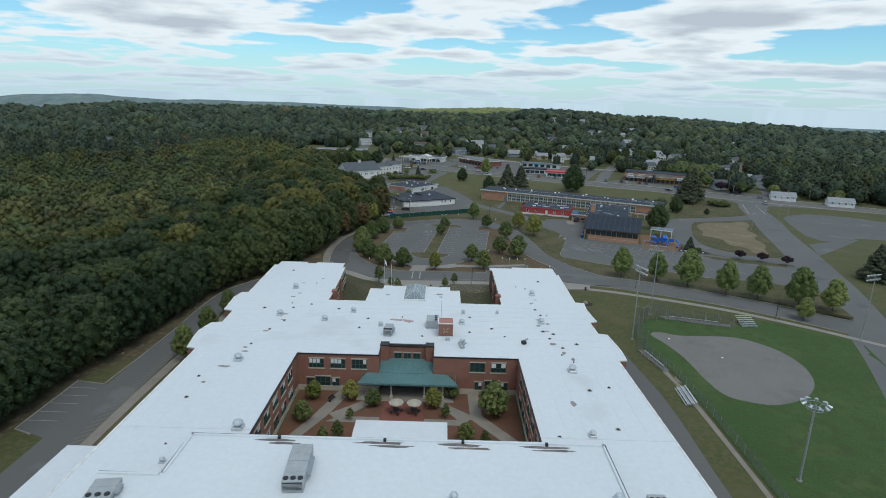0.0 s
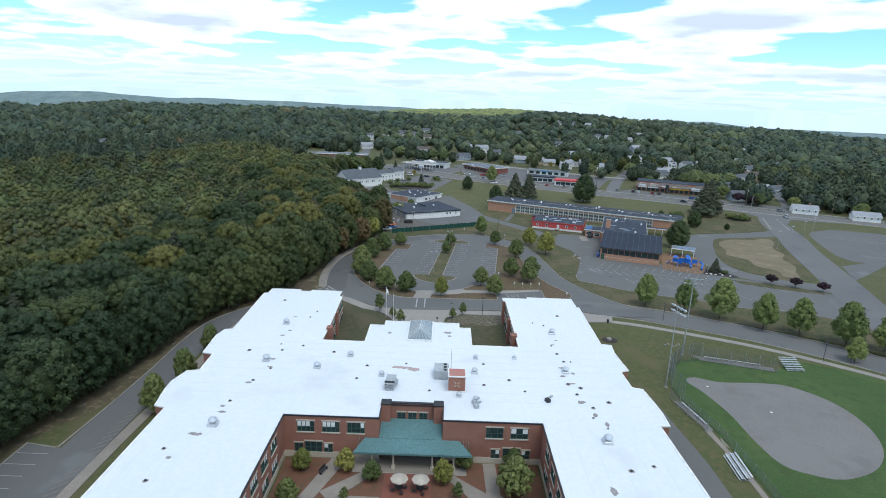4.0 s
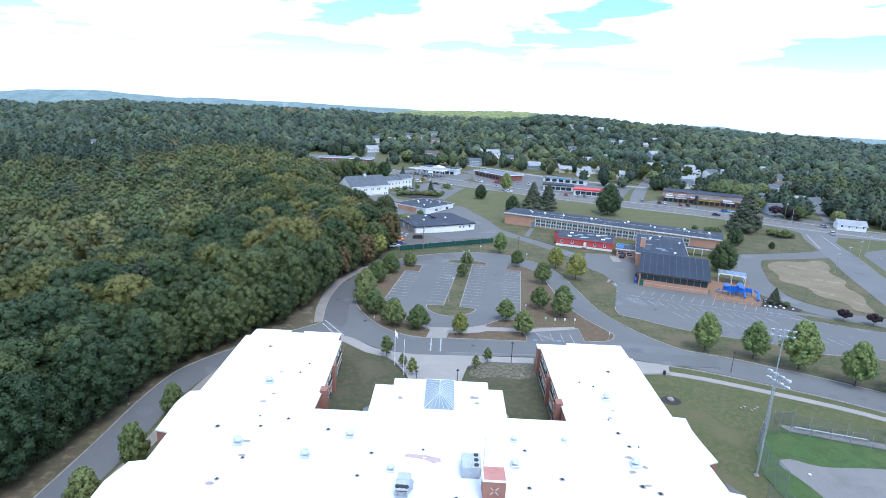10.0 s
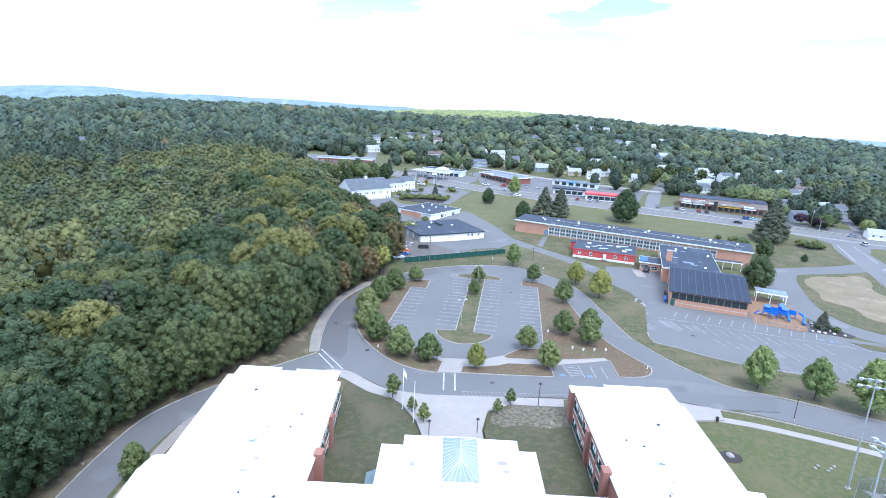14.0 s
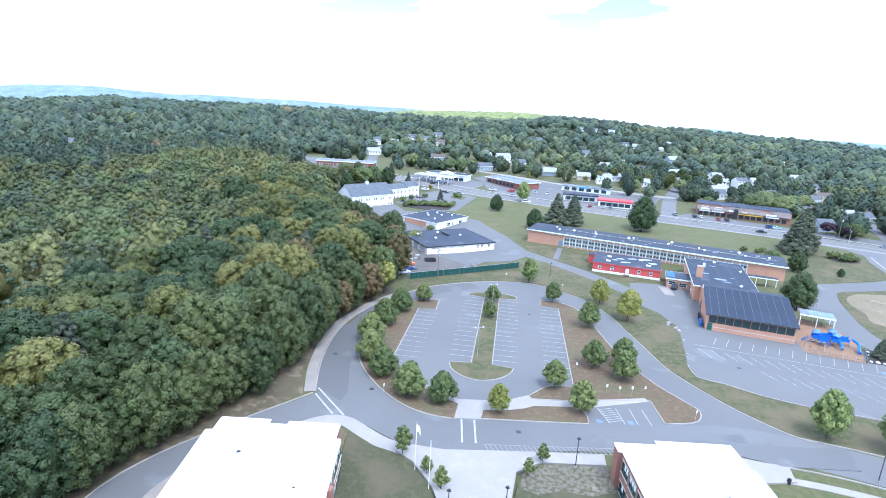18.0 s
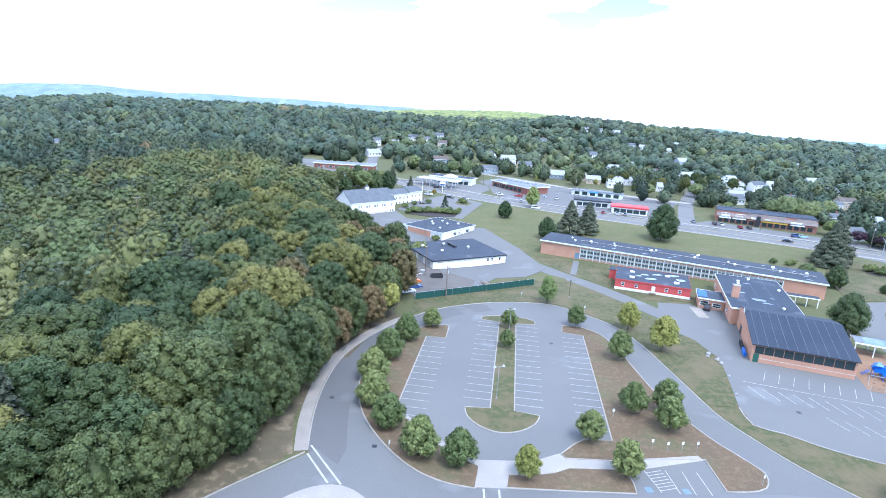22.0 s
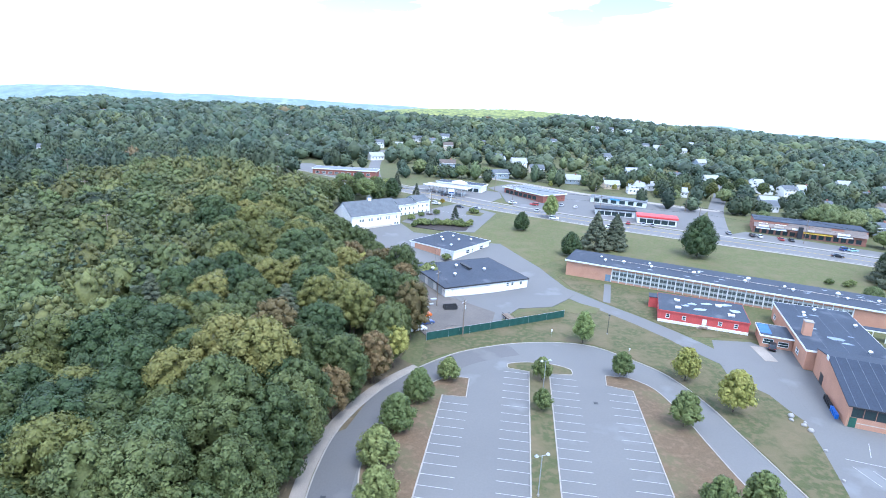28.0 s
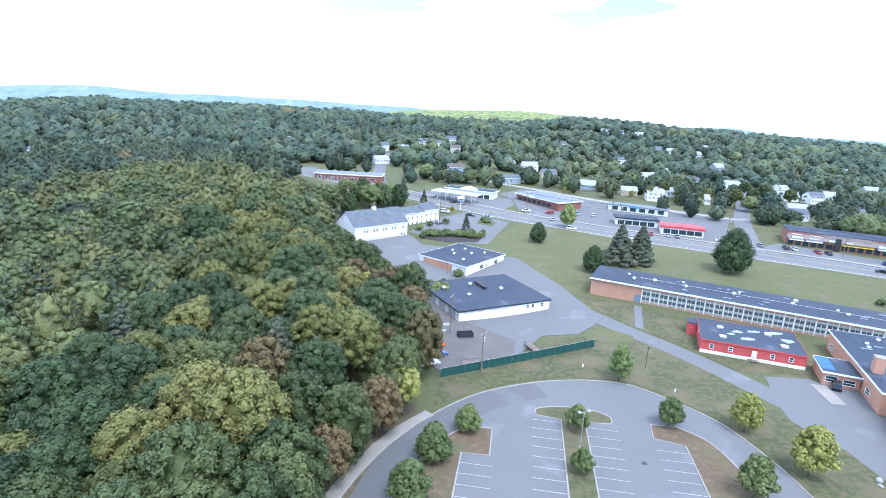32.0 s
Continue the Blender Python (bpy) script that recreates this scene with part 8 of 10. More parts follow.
# ---- planted trees ----
tr = random.Random(3)
for x, y, kd, s in ((-46, 413, TALL_ROUND[0], 0.85), (-39.5, 419, TALL_ROUND[1], 0.8), (-52, 408, BIG_ROUND[0], 0.85), (-57, 420, TALL_ROUND[0], 0.9), (-64, 416, BIG_ROUND[1], 0.85), (-61, 404, OAK2[0], 0.75), (-66, 390, OAK_TURN[0], 0.75), (-59, 393, TALL_ROUND[1], 0.75), (-64.5, 374, OAK2[1], 0.8)):
    plant(kd, x, y, s, tr.uniform(0, 6), "green tree on the grass behind the white hall", "hall_tree", "trees behind the hall")
for x, y, s in [(-7.7, 232.6, 0.95), (-13.4, 223.6, 1.25), (-16.6, 213.4, 1.3), (-18.6, 203.2, 1.3), (-17.4, 193.6, 1.25), (-13.8, 186.4, 1.2), (-8.0, 178.8, 1.3), (-1.6, 177.2, 1.15)]:
    plant(tr.choice(BED_TREE), x, y, s * 0.92, tr.uniform(0, 6), "dense rounded green tree in the mulched bed", "lawn_tree", "trees round the lot", 0.1)
for x, y, s, kd in [(12.0, 234.8, 0.85, LAWN_TREE[0]), (10.2, 222.8, 0.72, LAWN_TREE[1]), (29.8, 238.4, 0.95, LAWN_TREE[2]), (36.0, 219.6, 1.15, LAWN_TREE[0]), (31.6, 196.0, 1.05, LAWN_TREE[1]), (38.4, 197.2, 1.1, LAWN_TREE[2]), (36.6, 190.4, 1.1, LAWN_TREE[0]),
                    (21.2, 185.6, 0.95, LAWN_TREE[1]), (24.6, 176.4, 1.05, LAWN_TREE[2]), (8.8, 174.8, 0.8, LIME_TREE[0])]:
    plant(kd, x, y, s * 1.14, tr.uniform(0, 6), "small round green tree on the lot's island", "lawn_tree", "trees round the lot", 0.1)
for x, y, s, kd in [(25.2, 255.6, 0.72, ROW_TREE[1]), (43.6, 238.2, 1.0, LIME_TREE[0]), (48.2, 226.0, 1.15, LIME_TREE[1])]:
    plant(kd, x, y, s * 1.25, tr.uniform(0, 6), "yellow-green tree on the grass bank", "lawn_tree", "trees on the bank", 0.05)
for x, y, s in [(68.2, 172.4, 1.06), (78.2, 169.0, 1.02), (85.8, 163.8, 1.3), (94.6, 157.8, 1.1), (102.2, 154.6, 1.1), (110.5, 148.8, 1.26), (118, 145.8, 1.02), (107.6, 141.2, 0.72)]:
    plant(tr.choice(ROW_TREE), x, y, s, tr.uniform(0, 6), "full yellow-green street tree on the verge", "street_tree", "row along the drive", 0.0 if y > 145 else None)
for x, y, s in [(-7.6, 160.4, 1.1), (-1.3, 152.4, 0.85), (-3.6, 155.6, 0.7), (12.1, 156.6, 0.7), (14.9, 160.3, 0.75), (20.5, 131.5, 0.6)]:
    plant(tr.choice(SAPLING), x, y, s, tr.uniform(0, 6), "slender young tree by the entrance plaza", "young_tree", "entrance trees", 0.0)
for x, y, s in [(-42.3, 109.0, 1.1), (-42.0, 120.4, 1.05), (-42.4, 134.0, 0.95)]:
    plant(tr.choice(LAWN_TREE), x, y, s, tr.uniform(0, 6), "slender bright green tree beside the side drive", "street_tree", "trees along the side drive", tall=1.35)
for x, y, s, kd, lab in [(90.0, 344, 1.22, TALL_ROUND[0], "large dark round maple on the grass"), (106, 245.5, 0.86, TALL_ROUND[1], "broad dark tree beside the gym"), (50, 347, 1.12, SPRUCE[0], "ragged grey-green spruce behind the old school"), (58.6, 350, 1.06, SPRUCE[1], "ragged grey-green spruce behind the old school"),
                         (38, 336, 0.7, TALL_ROUND[1], "rounded dark tree behind the old school"), (23.0, 370, 0.62, TALL_ROUND[1], "low round bush on the grass"), (40, 396.5, 1.25, ROW_TREE[0], "airy yellow-green willow by the street"), (-38, 428, 0.7, PINE[1], "dark spruce beside the lane"), (-27, 424, 0.45, PINE[0], "small dark spruce by the hall"), (-6.4, 378, 0.42, PINE[1], "small dark spruce in the car park bed"),
                         (-44, 432, 0.6, BIG_ROUND[0], "green tree beside the lane"), (-50, 428, 0.6, OAK_TURN[0], "yellowing tree beside the lane"), (154.5, 325, 1.42, SPRUCE[1], "tall ragged spruce beside the street"), (148.6, 319, 1.3, SPRUCE[0], "tall ragged spruce beside the street"), (156, 331, 0.8, TALL_ROUND[1], "dark tree beside the street"), (152, 176, 0.9, SPRUCE[0], "tall dark tree beside the side street"), (158, 182, 0.6, BIG_ROUND[0], "dark tree beside the side street"),
                         (131.5, 289, 0.62, TALL_ROUND[0], "small round tree at the old school's end"), (146, 285.4, 0.24, TALL_ROUND[1], "low round shrub on the grass"), (196, 352, 0.6, BIG_ROUND[1], "dark tree beside a house"), (184, 372, 0.6, BIG_ROUND[0], "green tree beside the shops"), (214, 346, 0.55, BIG_ROUND[1], "green tree beside a house"), (242, 330, 0.6, BIG_ROUND[0], "green tree beside a house")]:
    sc = s * 2.0 if kd in LIME_TREE else s
    plant(kd, x, y, sc, tr.uniform(0, 6), lab, "tree")
for x, y in [(119.0, 198.2), (125.6, 195.4), (132.2, 191.4), (194, 352), (187, 358)]:
    plant(PURPLE[0], x, y, 0.8 if y < 300 else 1.5, tr.uniform(0, 6), "small purple-leaved plum tree", "plum_tree", "purple plums")
GARDEN = [tree_kind("garden_maple", s, 5.2, 11.5, 1.2, 44, 90, LEAF_PALE, 0.27) for s in (71, 72)]
for x, y, s in [(180, 403, 0.95), (187, 399, 1.0), (193, 404, 0.9), (183, 412, 1.05), (191, 414, 0.95), (199, 411, 0.9), (176, 411, 0.85), (150, 410, 0.6), (208, 414, 0.9), (120, 452, 0.7), (152, 458, 0.8), (62, 500, 0.8), (-2, 500, 0.8), (14, 506, 0.7), (-30, 508, 0.9), (128, 300, 0.5)]:
    plant(tr.choice(GARDEN), x, y, s, tr.uniform(0, 6), "broad pale green garden tree", "tree", "garden trees")
for i in range(18):
    x, y = tr.uniform(40, 190), tr.uniform(464, 500)
    plant(tr.choice(OAK + LIME_TREE + OAK_TURN), x, y, tr.uniform(0.5, 0.75), tr.uniform(0, 6), "green garden tree behind the shops", "tree", "garden trees")
for x, y in [(-24, 365), (-20, 370), (-14, 371), (-9, 372), (-4, 374), (1, 378), (-15, 390), (-22, 384), (-26, 376), (-14, 316), (-18, 311), (131, 316), (134, 318), (126, 318)]:
    plant(tr.choice(SHRUB), x, y, tr.uniform(0.9, 1.5), tr.uniform(0, 6), "clipped green shrub in a bed", "shrub", "shrubs", category="shrub")
slab("hall_car_park", [(-30, 372), (-14, 362), (2, 362), (14, 400), (-6, 416), (-20, 398)], 0.1, ASPHALT, "asphalt car park beside the white hall", "parking lot", depth=1)

slab("front_lawn", [(2, 366), (11, 384), (21.5, 402), (29, 402), (50, 393.5), (72, 377), (91, 369), (109, 360), (146, 346.5), (162, 338), (150, 312), (146, 300), (141, 297), (131, 301), (108, 308), (80, 317.5), (50, 327), (34, 331), (24, 322), (10, 320), (2, 330), (-1, 352)], 0.05, GRASS_FRONT, "green lawn with dry tan patches along the street", "grass")


# ---- small things: lamps, poles, fences, play yard, vehicles ----
I4 = Matrix.Identity(4)
BULB_GLASS = material("lamp_glass", (0.55, 0.60, 0.62), 0.25, None, 1.0, 0.5, 8, 0.0, spec=0.5)
POLE_GREY = material("pole_grey", (0.36, 0.37, 0.37), 0.5, (0.30, 0.31, 0.31), 0.8, 0.6, 10, 0.02, metal=0.3)
CLAY = material("bare_clay", (0.25, 0.215, 0.165), 0.95, (0.20, 0.175, 0.13), 0.3, 0.8, 30, 0.3)
WOODCHIP = material("wood_chip", (0.235, 0.145, 0.085), 0.95, (0.19, 0.12, 0.072), 0.3, 0.8, 30, 0.4)
MULCH_DARK = material("mulch_dark", (0.035, 0.03, 0.028), 0.95, (0.055, 0.045, 0.04), 0.4, 0.8, 25, 0.5)
ROCK = material("boulder", (0.30, 0.29, 0.27), 0.9, (0.21, 0.20, 0.185), 0.8, 0.8, 10, 0.4)
ROCK_WHITE = material("white_boulder", (0.66, 0.66, 0.65), 0.85, (0.52, 0.52, 0.51), 0.8, 0.8, 10, 0.3)
LITTER = material("leaf_litter", (0.108, 0.082, 0.050), 0.95, (0.075, 0.066, 0.036), 0.25, 0.8, 25, 0.5, stain=(0.105, 0.092, 0.050), stain_scale=0.1, stain_at=0.54, stain_soft=0.15, tuft=(0.165, 0.128, 0.078), tuft_scale=0.7, tuft_at=0.56)
CLOTH = material("white_flag", (0.75, 0.75, 0.76), 0.8, None, 1.0, 0.5, 8, 0.1)


def bar(a, b, r0, r1=None, n=8):
    return tube(bmesh.new(), a, b, r0, r1, n)


def shared(name, bm, mat):
    return bm_mesh(name, bm, mat)


# floodlights of the ball field
def disc_lamp():
    bm = bmesh.new()
    tube(bm, (0, 0, 0.12), (0, -0.45, -0.2), 0.13, 0.30, 14)
    tube(bm, (0, 0, 0.0), (0, 0.14, 0.2), 0.13, 0.10, 10)
    return bm


LAMP_SHELL = shared("lamp_head", disc_lamp(), ALU)


def floodlight(x, y, high, turn, label):
    t = thing("floodlight_mast", pose(x, y, land(x, y) + 0.02, 0, 0, turn), label, "floodlight", "floodlights of the ball field")
    part("pole", bar((0, 0, -0.3), (0, 0, high), 0.17, 0.09, 10), POLE_GREY, t)
    part("footing", bar((0, 0, -0.6), (0, 0, 0.18), 0.45, 0.42, 12), CONCRETE, t, "round concrete footing")
    for k in (0, 1):
        z = high - 0.25 - 1.15 * k
        arm = part("crossarm", boxes((-2.1, -0.12, z - 0.06, 2.1, 0.0, z + 0.06)), STEEL, t)
        for i in range(4):
            part("lamp_head", LAMP_SHELL, None, arm, "round aluminium lamp head", at=Matrix.Translation((-1.8 + 1.2 * i, -0.14, z - 0.12)))
    for x0 in (-0.55, 0.55):
        part("brace", bar((x0, -0.06, high - 0.3), (x0, -0.06, high - 1.3), 0.035), STEEL, t)
    return t


def ring_floodlight(x, y, high, label):
    """A mast with a round frame that carries lamps all the way round."""
    t = thing("floodlight_mast", pose(x, y, land(x, y) + 0.02), label, "floodlight", "floodlights of the ball field")
    part("pole", bar((0, 0, -0.3), (0, 0, high), 0.2, 0.13, 10), POLE_GREY, t)
    part("footing", bar((0, 0, -0.6), (0, 0, 0.18), 0.45, 0.42, 12), CONCRETE, t, "round concrete footing")
    for z, r in ((high - 0.15, 1.75), (high - 0.75, 1.35)):
        bm = bmesh.new()
        pts = [Vector((math.cos(k * math.pi / 9) * r * 0.8, math.sin(k * math.pi / 9) * r * 0.8, z)) for k in range(18)]
        for p, q in zip(pts, pts[1:] + pts[:1]):
            tube(bm, p, q, 0.05, n=6)
        ring_frame = part("ring_frame", bm, STEEL, t)
    for k in range(4):
        a = k * math.pi / 2 + 0.3
        part("brace", bar((0, 0, high - 0.75), (math.cos(a) * 1.4, math.sin(a) * 1.4, high - 0.15), 0.04, n=6), STEEL, t)
    for k in range(9):
        a = 40 * k + 15
        part("lamp_head", LAMP_SHELL, None, ring_frame, "round aluminium lamp head", at=pose(math.cos(radians(a)) * 1.45, math.sin(radians(a)) * 1.45, high + 0.1, 0, 0, a + 90))
    return t


ring_floodlight(66.2, 74.7, 13.0, "tall steel floodlight mast with a ring of lamps")
for x, y, h, a in ((57.2, 126.3, 18.4, 105), (67.0, 142.0, 19.2, 165), (115, 130, 17, 200)):
    floodlight(x, y, h, a, "tall steel floodlight mast with two rows of lamps")


# lamps along the drives and in the car park
def lot_lamp(x, y, high=5.2, heads=1, turn=0.0, dark=True, label="", z=None):
    m = DARK_METAL if dark else POLE_GREY
    t = thing("street_lamp", pose(x, y, land(x, y) if z is None else z, 0, 0, turn), label or "slim dark lamp post beside the drive", "street lamp", "lamp posts")
    part("pole", bar((0, 0, 0.3), (0, 0, high), 0.075, 0.055), m, t)
    part("footing", bar((0, 0, -0.3), (0, 0, 0.35), 0.22, 0.2, 10), CONCRETE, t)
    for k in range(heads):
        s = 1 if k == 0 else -1
        if heads > 1:
            part("arm", bar((0, 0, high - 0.1), (s * 0.75, 0, high), 0.04), m, t)
            cx = s * 0.95
        else:
            cx = 0.0
        h = part("shade", bar((cx, 0, high - 0.02), (cx, 0, high + 0.22), 0.33, 0.18, 12), m, t)
        part("lens", bar((cx, 0, high - 0.09), (cx, 0, high - 0.025), 0.22, 0.28, 12), BULB_GLASS, h, "pale glass lens")
    return t


for x, y in ((6.0, 198.2), (11.5, 229.7)):
    lot_lamp(x, y, 7.0, 2, 20, False, "grey lamp post with two heads on the grass island")
for x, y in ((20.1, 159.8), (69, 160.5), (100, 141), (-46.7, 161.4), (-52.6, 137.6), (-56.6, 111), (33, 262), (-34.6, 196.5)):
    lot_lamp(x, y)
for x, y in ((8.1, 150), (-0.2, 148.7)):
    lot_lamp(x, y, 3.4, 1, 0, True, "short dark lamp post by the entrance walk")
for x, y in ((150.5, 250), (163, 262), (176, 274), (188, 286)):
    lot_lamp(x, y, 7.5, 2, 40, False, "tall grey lamp post in the far car park")

# flags
for x, y, cloth in ((-5.4, 156.5, True), (-3.1, 152.3, False)):
    t = thing("flagpole", pose(x, y, land(x, y), 0, 0, 25), "white flagpole beside the entrance lawn, flag hanging" if cloth else "white flagpole beside the entrance lawn, without a flag", "flagpole", "flagpoles")
    part("pole", bar((0, 0, -0.2), (0, 0, 8.4), 0.075, 0.045), WHITE_TRIM, t)
    bm = bmesh.new()
    bmesh.ops.create_icosphere(bm, subdivisions=2, radius=0.12, matrix=Matrix.Translation((0, 0, 8.48)))
    part("finial", bm, STEEL, t)
    if cloth:
        vs, fs = [], []
        for i in range(9):
            for j in range(7):
                u, v = i / 8, j / 6
                vs.append((0.06 + u * 0.55, 0.14 * math.sin(u * 9 + v * 2.0) * (0.4 + u), 8.2 - v * 1.15 - u * u * 0.75))
        for i in range(8):
            for j in range(6):
                a = i * 7 + j
                fs.append((a, a + 7, a + 8, a + 1))
        part("flag", mesh("flag", vs, fs, CLOTH, True), None, t, "white cloth flag in folds")

# green screen fence at the yard
a, b = Vector((-13.2, 252.0)), Vector((23.9, 273.0))
fence = thing("screen_fence", pose(a.x, a.y, land(a.x, a.y), 0, 0, math.degrees(math.atan2(b.y - a.y, b.x - a.x))), "green fabric screen fence round the service yard", "fence")
n, run = 14, (b - a).length
seg = run / n
pan = []
for v in (0, 1):
    bm = bmesh.new()
    cols_ = 8
    rings = []
    for i in range(cols_ + 1):
        x0, y0 = 0.03 + (seg - 0.06) * i / cols_, 0.04 * math.sin(i * 1.3 + v * 2)
        rings.append([bm.verts.new(c) for c in ((x0, y0 - 0.07, 0.08), (x0, y0 - 0.07, 2.03), (x0, y0 - 0.055, 2.03), (x0, y0 - 0.055, 0.08))])
    for p0, p1 in zip(rings, rings[1:]):
        for d in range(4):
            bm.faces.new((p0[d], p1[d], p1[(d + 1) % 4], p0[(d + 1) % 4]))
    pan.append(shared("panel", bm, GREEN_MESH))
post_mesh = shared("post", bar((0, 0, -0.4), (0, 0, 2.15), 0.04), STEEL)
rail_mesh = shared("rail", bar((0, 0, 2.06), (seg, 0, 2.06), 0.025, n=6), STEEL)
for i in range(n + 1):
    p = a.lerp(b, i / n)
    dz = land(p.x, p.y) - land(a.x, a.y)
    part("post", post_mesh, None, fence, at=Matrix.Translation((i * seg, 0, dz)))
    if i < n:
        part("panel", pan[i % 2], None, fence, at=Matrix.Translation((i * seg, 0, dz)))
        part("rail", rail_mesh, None, fence, at=Matrix.Translation((i * seg, 0, dz)))

# small signs
SIGN_BAR = material("sign_bars", (0.10, 0.12, 0.22), 0.6, None, 1.0, 0.5, 8, 0.0)
for x, y, a in ((31.5, 184.4, 10), (33.9, 183.8, 10), (36.5, 184.1, 10), (39.2, 184.4, 10), (46.1, 176.2, 30), (-12.9, 179.5, 60), (27.4, 193.7, 0), (18, 258.5, 20), (34.8, 249.5, 30)):
    t = thing("parking_sign", pose(x, y, land(x, y) + 0.1, 0, 0, a), "small white sign on a thin steel post", "sign", "small signs")
    part("post", bar((0, 0, -0.2), (0, 0, 1.9), 0.03, n=6), STEEL, t)
    plate = part("plate", boxes((-0.2, -0.045, 1.35, 0.2, -0.03, 1.95)), WHITE_TRIM, t)
    part("lettering", boxes((-0.14, -0.05, 1.75, 0.14, -0.046, 1.82), (-0.12, -0.05, 1.55, 0.12, -0.046, 1.60)), SIGN_BAR, plate)


# ball field fences, backstop and dugouts
def net_panel(width, high, step=0.35):
    """Wire netting as crossing wires, with a rail on top."""
    bm = bmesh.new()
    k = -high
    while k < width:
        for s in (0, 1):
            x0, z0, x1, z1 = k, 0.0, k + high, high
            if x0 < 0:
                z0 -= x0
                x0 = 0.0
            if x1 > width:
                z1 -= x1 - width
                x1 = width
            if x1 - x0 > 0.05:
                if s:
                    x0, x1 = width - x0, width - x1
                tube(bm, (x0, 0, z0 + 0.05), (x1, 0, z1 + 0.05), 0.012, n=3, caps=False)
        k += step
    tube(bm, (0, 0, high + 0.05), (width, 0, high + 0.05), 0.03, n=6)
    return bm


def net_fence(pts, high, name, label, group="", span=3.0):
    t = thing(name, pose(pts[0][0], pts[0][1], land(*pts[0])), label, "fence", group)
    o = Vector((pts[0][0], pts[0][1], land(*pts[0])))
    for p, q in zip(pts, pts[1:]):
        d = Vector((q[0] - p[0], q[1] - p[1]))
        cnt = max(1, round(d.length / span))
        w = d.length / cnt
        me = shared("netting", net_panel(w, high), CHAIN)
        pm = shared("post", bar((0, 0, -0.4), (0, 0, high + 0.12), 0.045), STEEL)
        for i in range(cnt):
            c = Vector((p[0] + d.x * i / cnt, p[1] + d.y * i / cnt))
            m = pose(c.x - o.x, c.y - o.y, land(c.x, c.y) - o.z, 0, 0, math.degrees(math.atan2(d.y, d.x)))
            part("netting", me, None, t, at=m)
            part("post", pm, None, t, at=m)
    part("post", bar((0, 0, -0.4), (0, 0, high + 0.12), 0.045), STEEL, t, at=Matrix.Translation((pts[-1][0] - o.x, pts[-1][1] - o.y, land(*pts[-1]) - o.z)))
    return t


net_fence([(58.8, 121.0), (58.6, 126.5), (60.6, 133.0), (65.0, 138.0), (70.0, 139.0)], 4.6, "backstop", "tall chain-link backstop behind home plate", span=3.0)
net_fence([(70.0, 139.0), (85.6, 134.6)], 2.4, "dugout_fence", "chain-link fence in front of the players' bench", "field fences")
net_fence([(68.6, 142.2), (86.2, 137.2)], 2.4, "dugout_fence", "chain-link fence behind the players' bench", "field fences")
net_fence([(58.8, 121.0), (60.8, 110.0), (61.3, 98.1), (61.2, 84), (60.8, 64.0)], 1.5, "field_fence", "low chain-link fence along the foul line", "field fences")
net_fence([(56.2, 121.0), (58.6, 109.6)], 2.2, "dugout_fence", "chain-link fence behind the players' bench", "field fences")


def team_bench(x, y, a, length):
    t = thing("team_bench", pose(x, y, land(x, y) + 0.06, 0, 0, a), "long bare aluminium players' bench behind the fence", "bench", "team benches")
    part("seat", boxes((0, -0.15, 0.42, length, 0.15, 0.47)), ALU, t)
    for i in range(int(length // 2) + 1):
        part("leg", boxes((0.2 + i * (length - 0.4) / int(length // 2), -0.12, 0.0, 0.27 + i * (length - 0.4) / int(length // 2), 0.12, 0.42)), STEEL, t)


def flat_patch(name, cx, cy, rx, ry, mat, label, turn=0.0, seed=1, lift=0.03, kind="structure"):
    r = random.Random(seed)
    poly = []
    for i in range(22):
        q = i / 22 * 2 * math.pi
        k = 1 + r.uniform(-0.12, 0.12)
        u, v = math.cos(q) * rx * k, math.sin(q) * ry * k
        c, s = math.cos(radians(turn)), math.sin(radians(turn))
        poly.append((cx + u * c - v * s, cy + u * s + v * c))
    return spread(name, poly, lift, mat, label)


def spread(name, poly, lift, mat, label, step=4.0):
    """A thin spread of material that follows the land."""
    bm = bmesh.new()
    v, tris = fill(poly)
    top = [bm.verts.new((p.x, p.y, land(p.x, p.y) + lift)) for p in v]
    low = [bm.verts.new((p.x, p.y, land(p.x, p.y) - 0.3)) for p in v]
    edges = {}
    for q in tris:
        bm.faces.new([top[i] for i in q])
        for e in ((q[0], q[1]), (q[1], q[2]), (q[2], q[0])):
            edges[e] = True
    for i, j in edges:
        if (j, i) not in edges:
            bm.faces.new((low[i], low[j], top[j], top[i]))
    ob = new(name, bm_mesh(name, bm, mat))
    return tagged(ob, label, "ground", kind="structure")


slab("dugout_floor", [(70.2, 139.4), (85.4, 135.1), (86.0, 136.9), (69.0, 141.8)], 0.09, INFIELD, "grey gravel floor of the players' bench", "pavement")
slab("dugout_floor", [(58.4, 120.4), (60.2, 110.4), (58.9, 109.8), (56.6, 120.6)], 0.09, INFIELD, "grey gravel floor of the players' bench", "pavement")
team_bench(71.5, 140.4, -15.5, 12)
team_bench(57.9, 119.6, -79, 8)
for x, y, rx, ry, a in ((73.5, 134.6, 1.3, 0.8, -10), (79.3, 133.0, 2.6, 0.8, -14), (84.8, 127.8, 2.6, 1.5, -10), (61.5, 113.2, 0.9, 1.7, 12), (61.8, 106.0, 1.7, 2.6, 14), (66.8, 105.2, 1.0, 2.2, 22)):
    flat_patch("clay_patch", x, y, rx, ry, CLAY, "bare clay patch worn into the grass", a, int(x * 7))
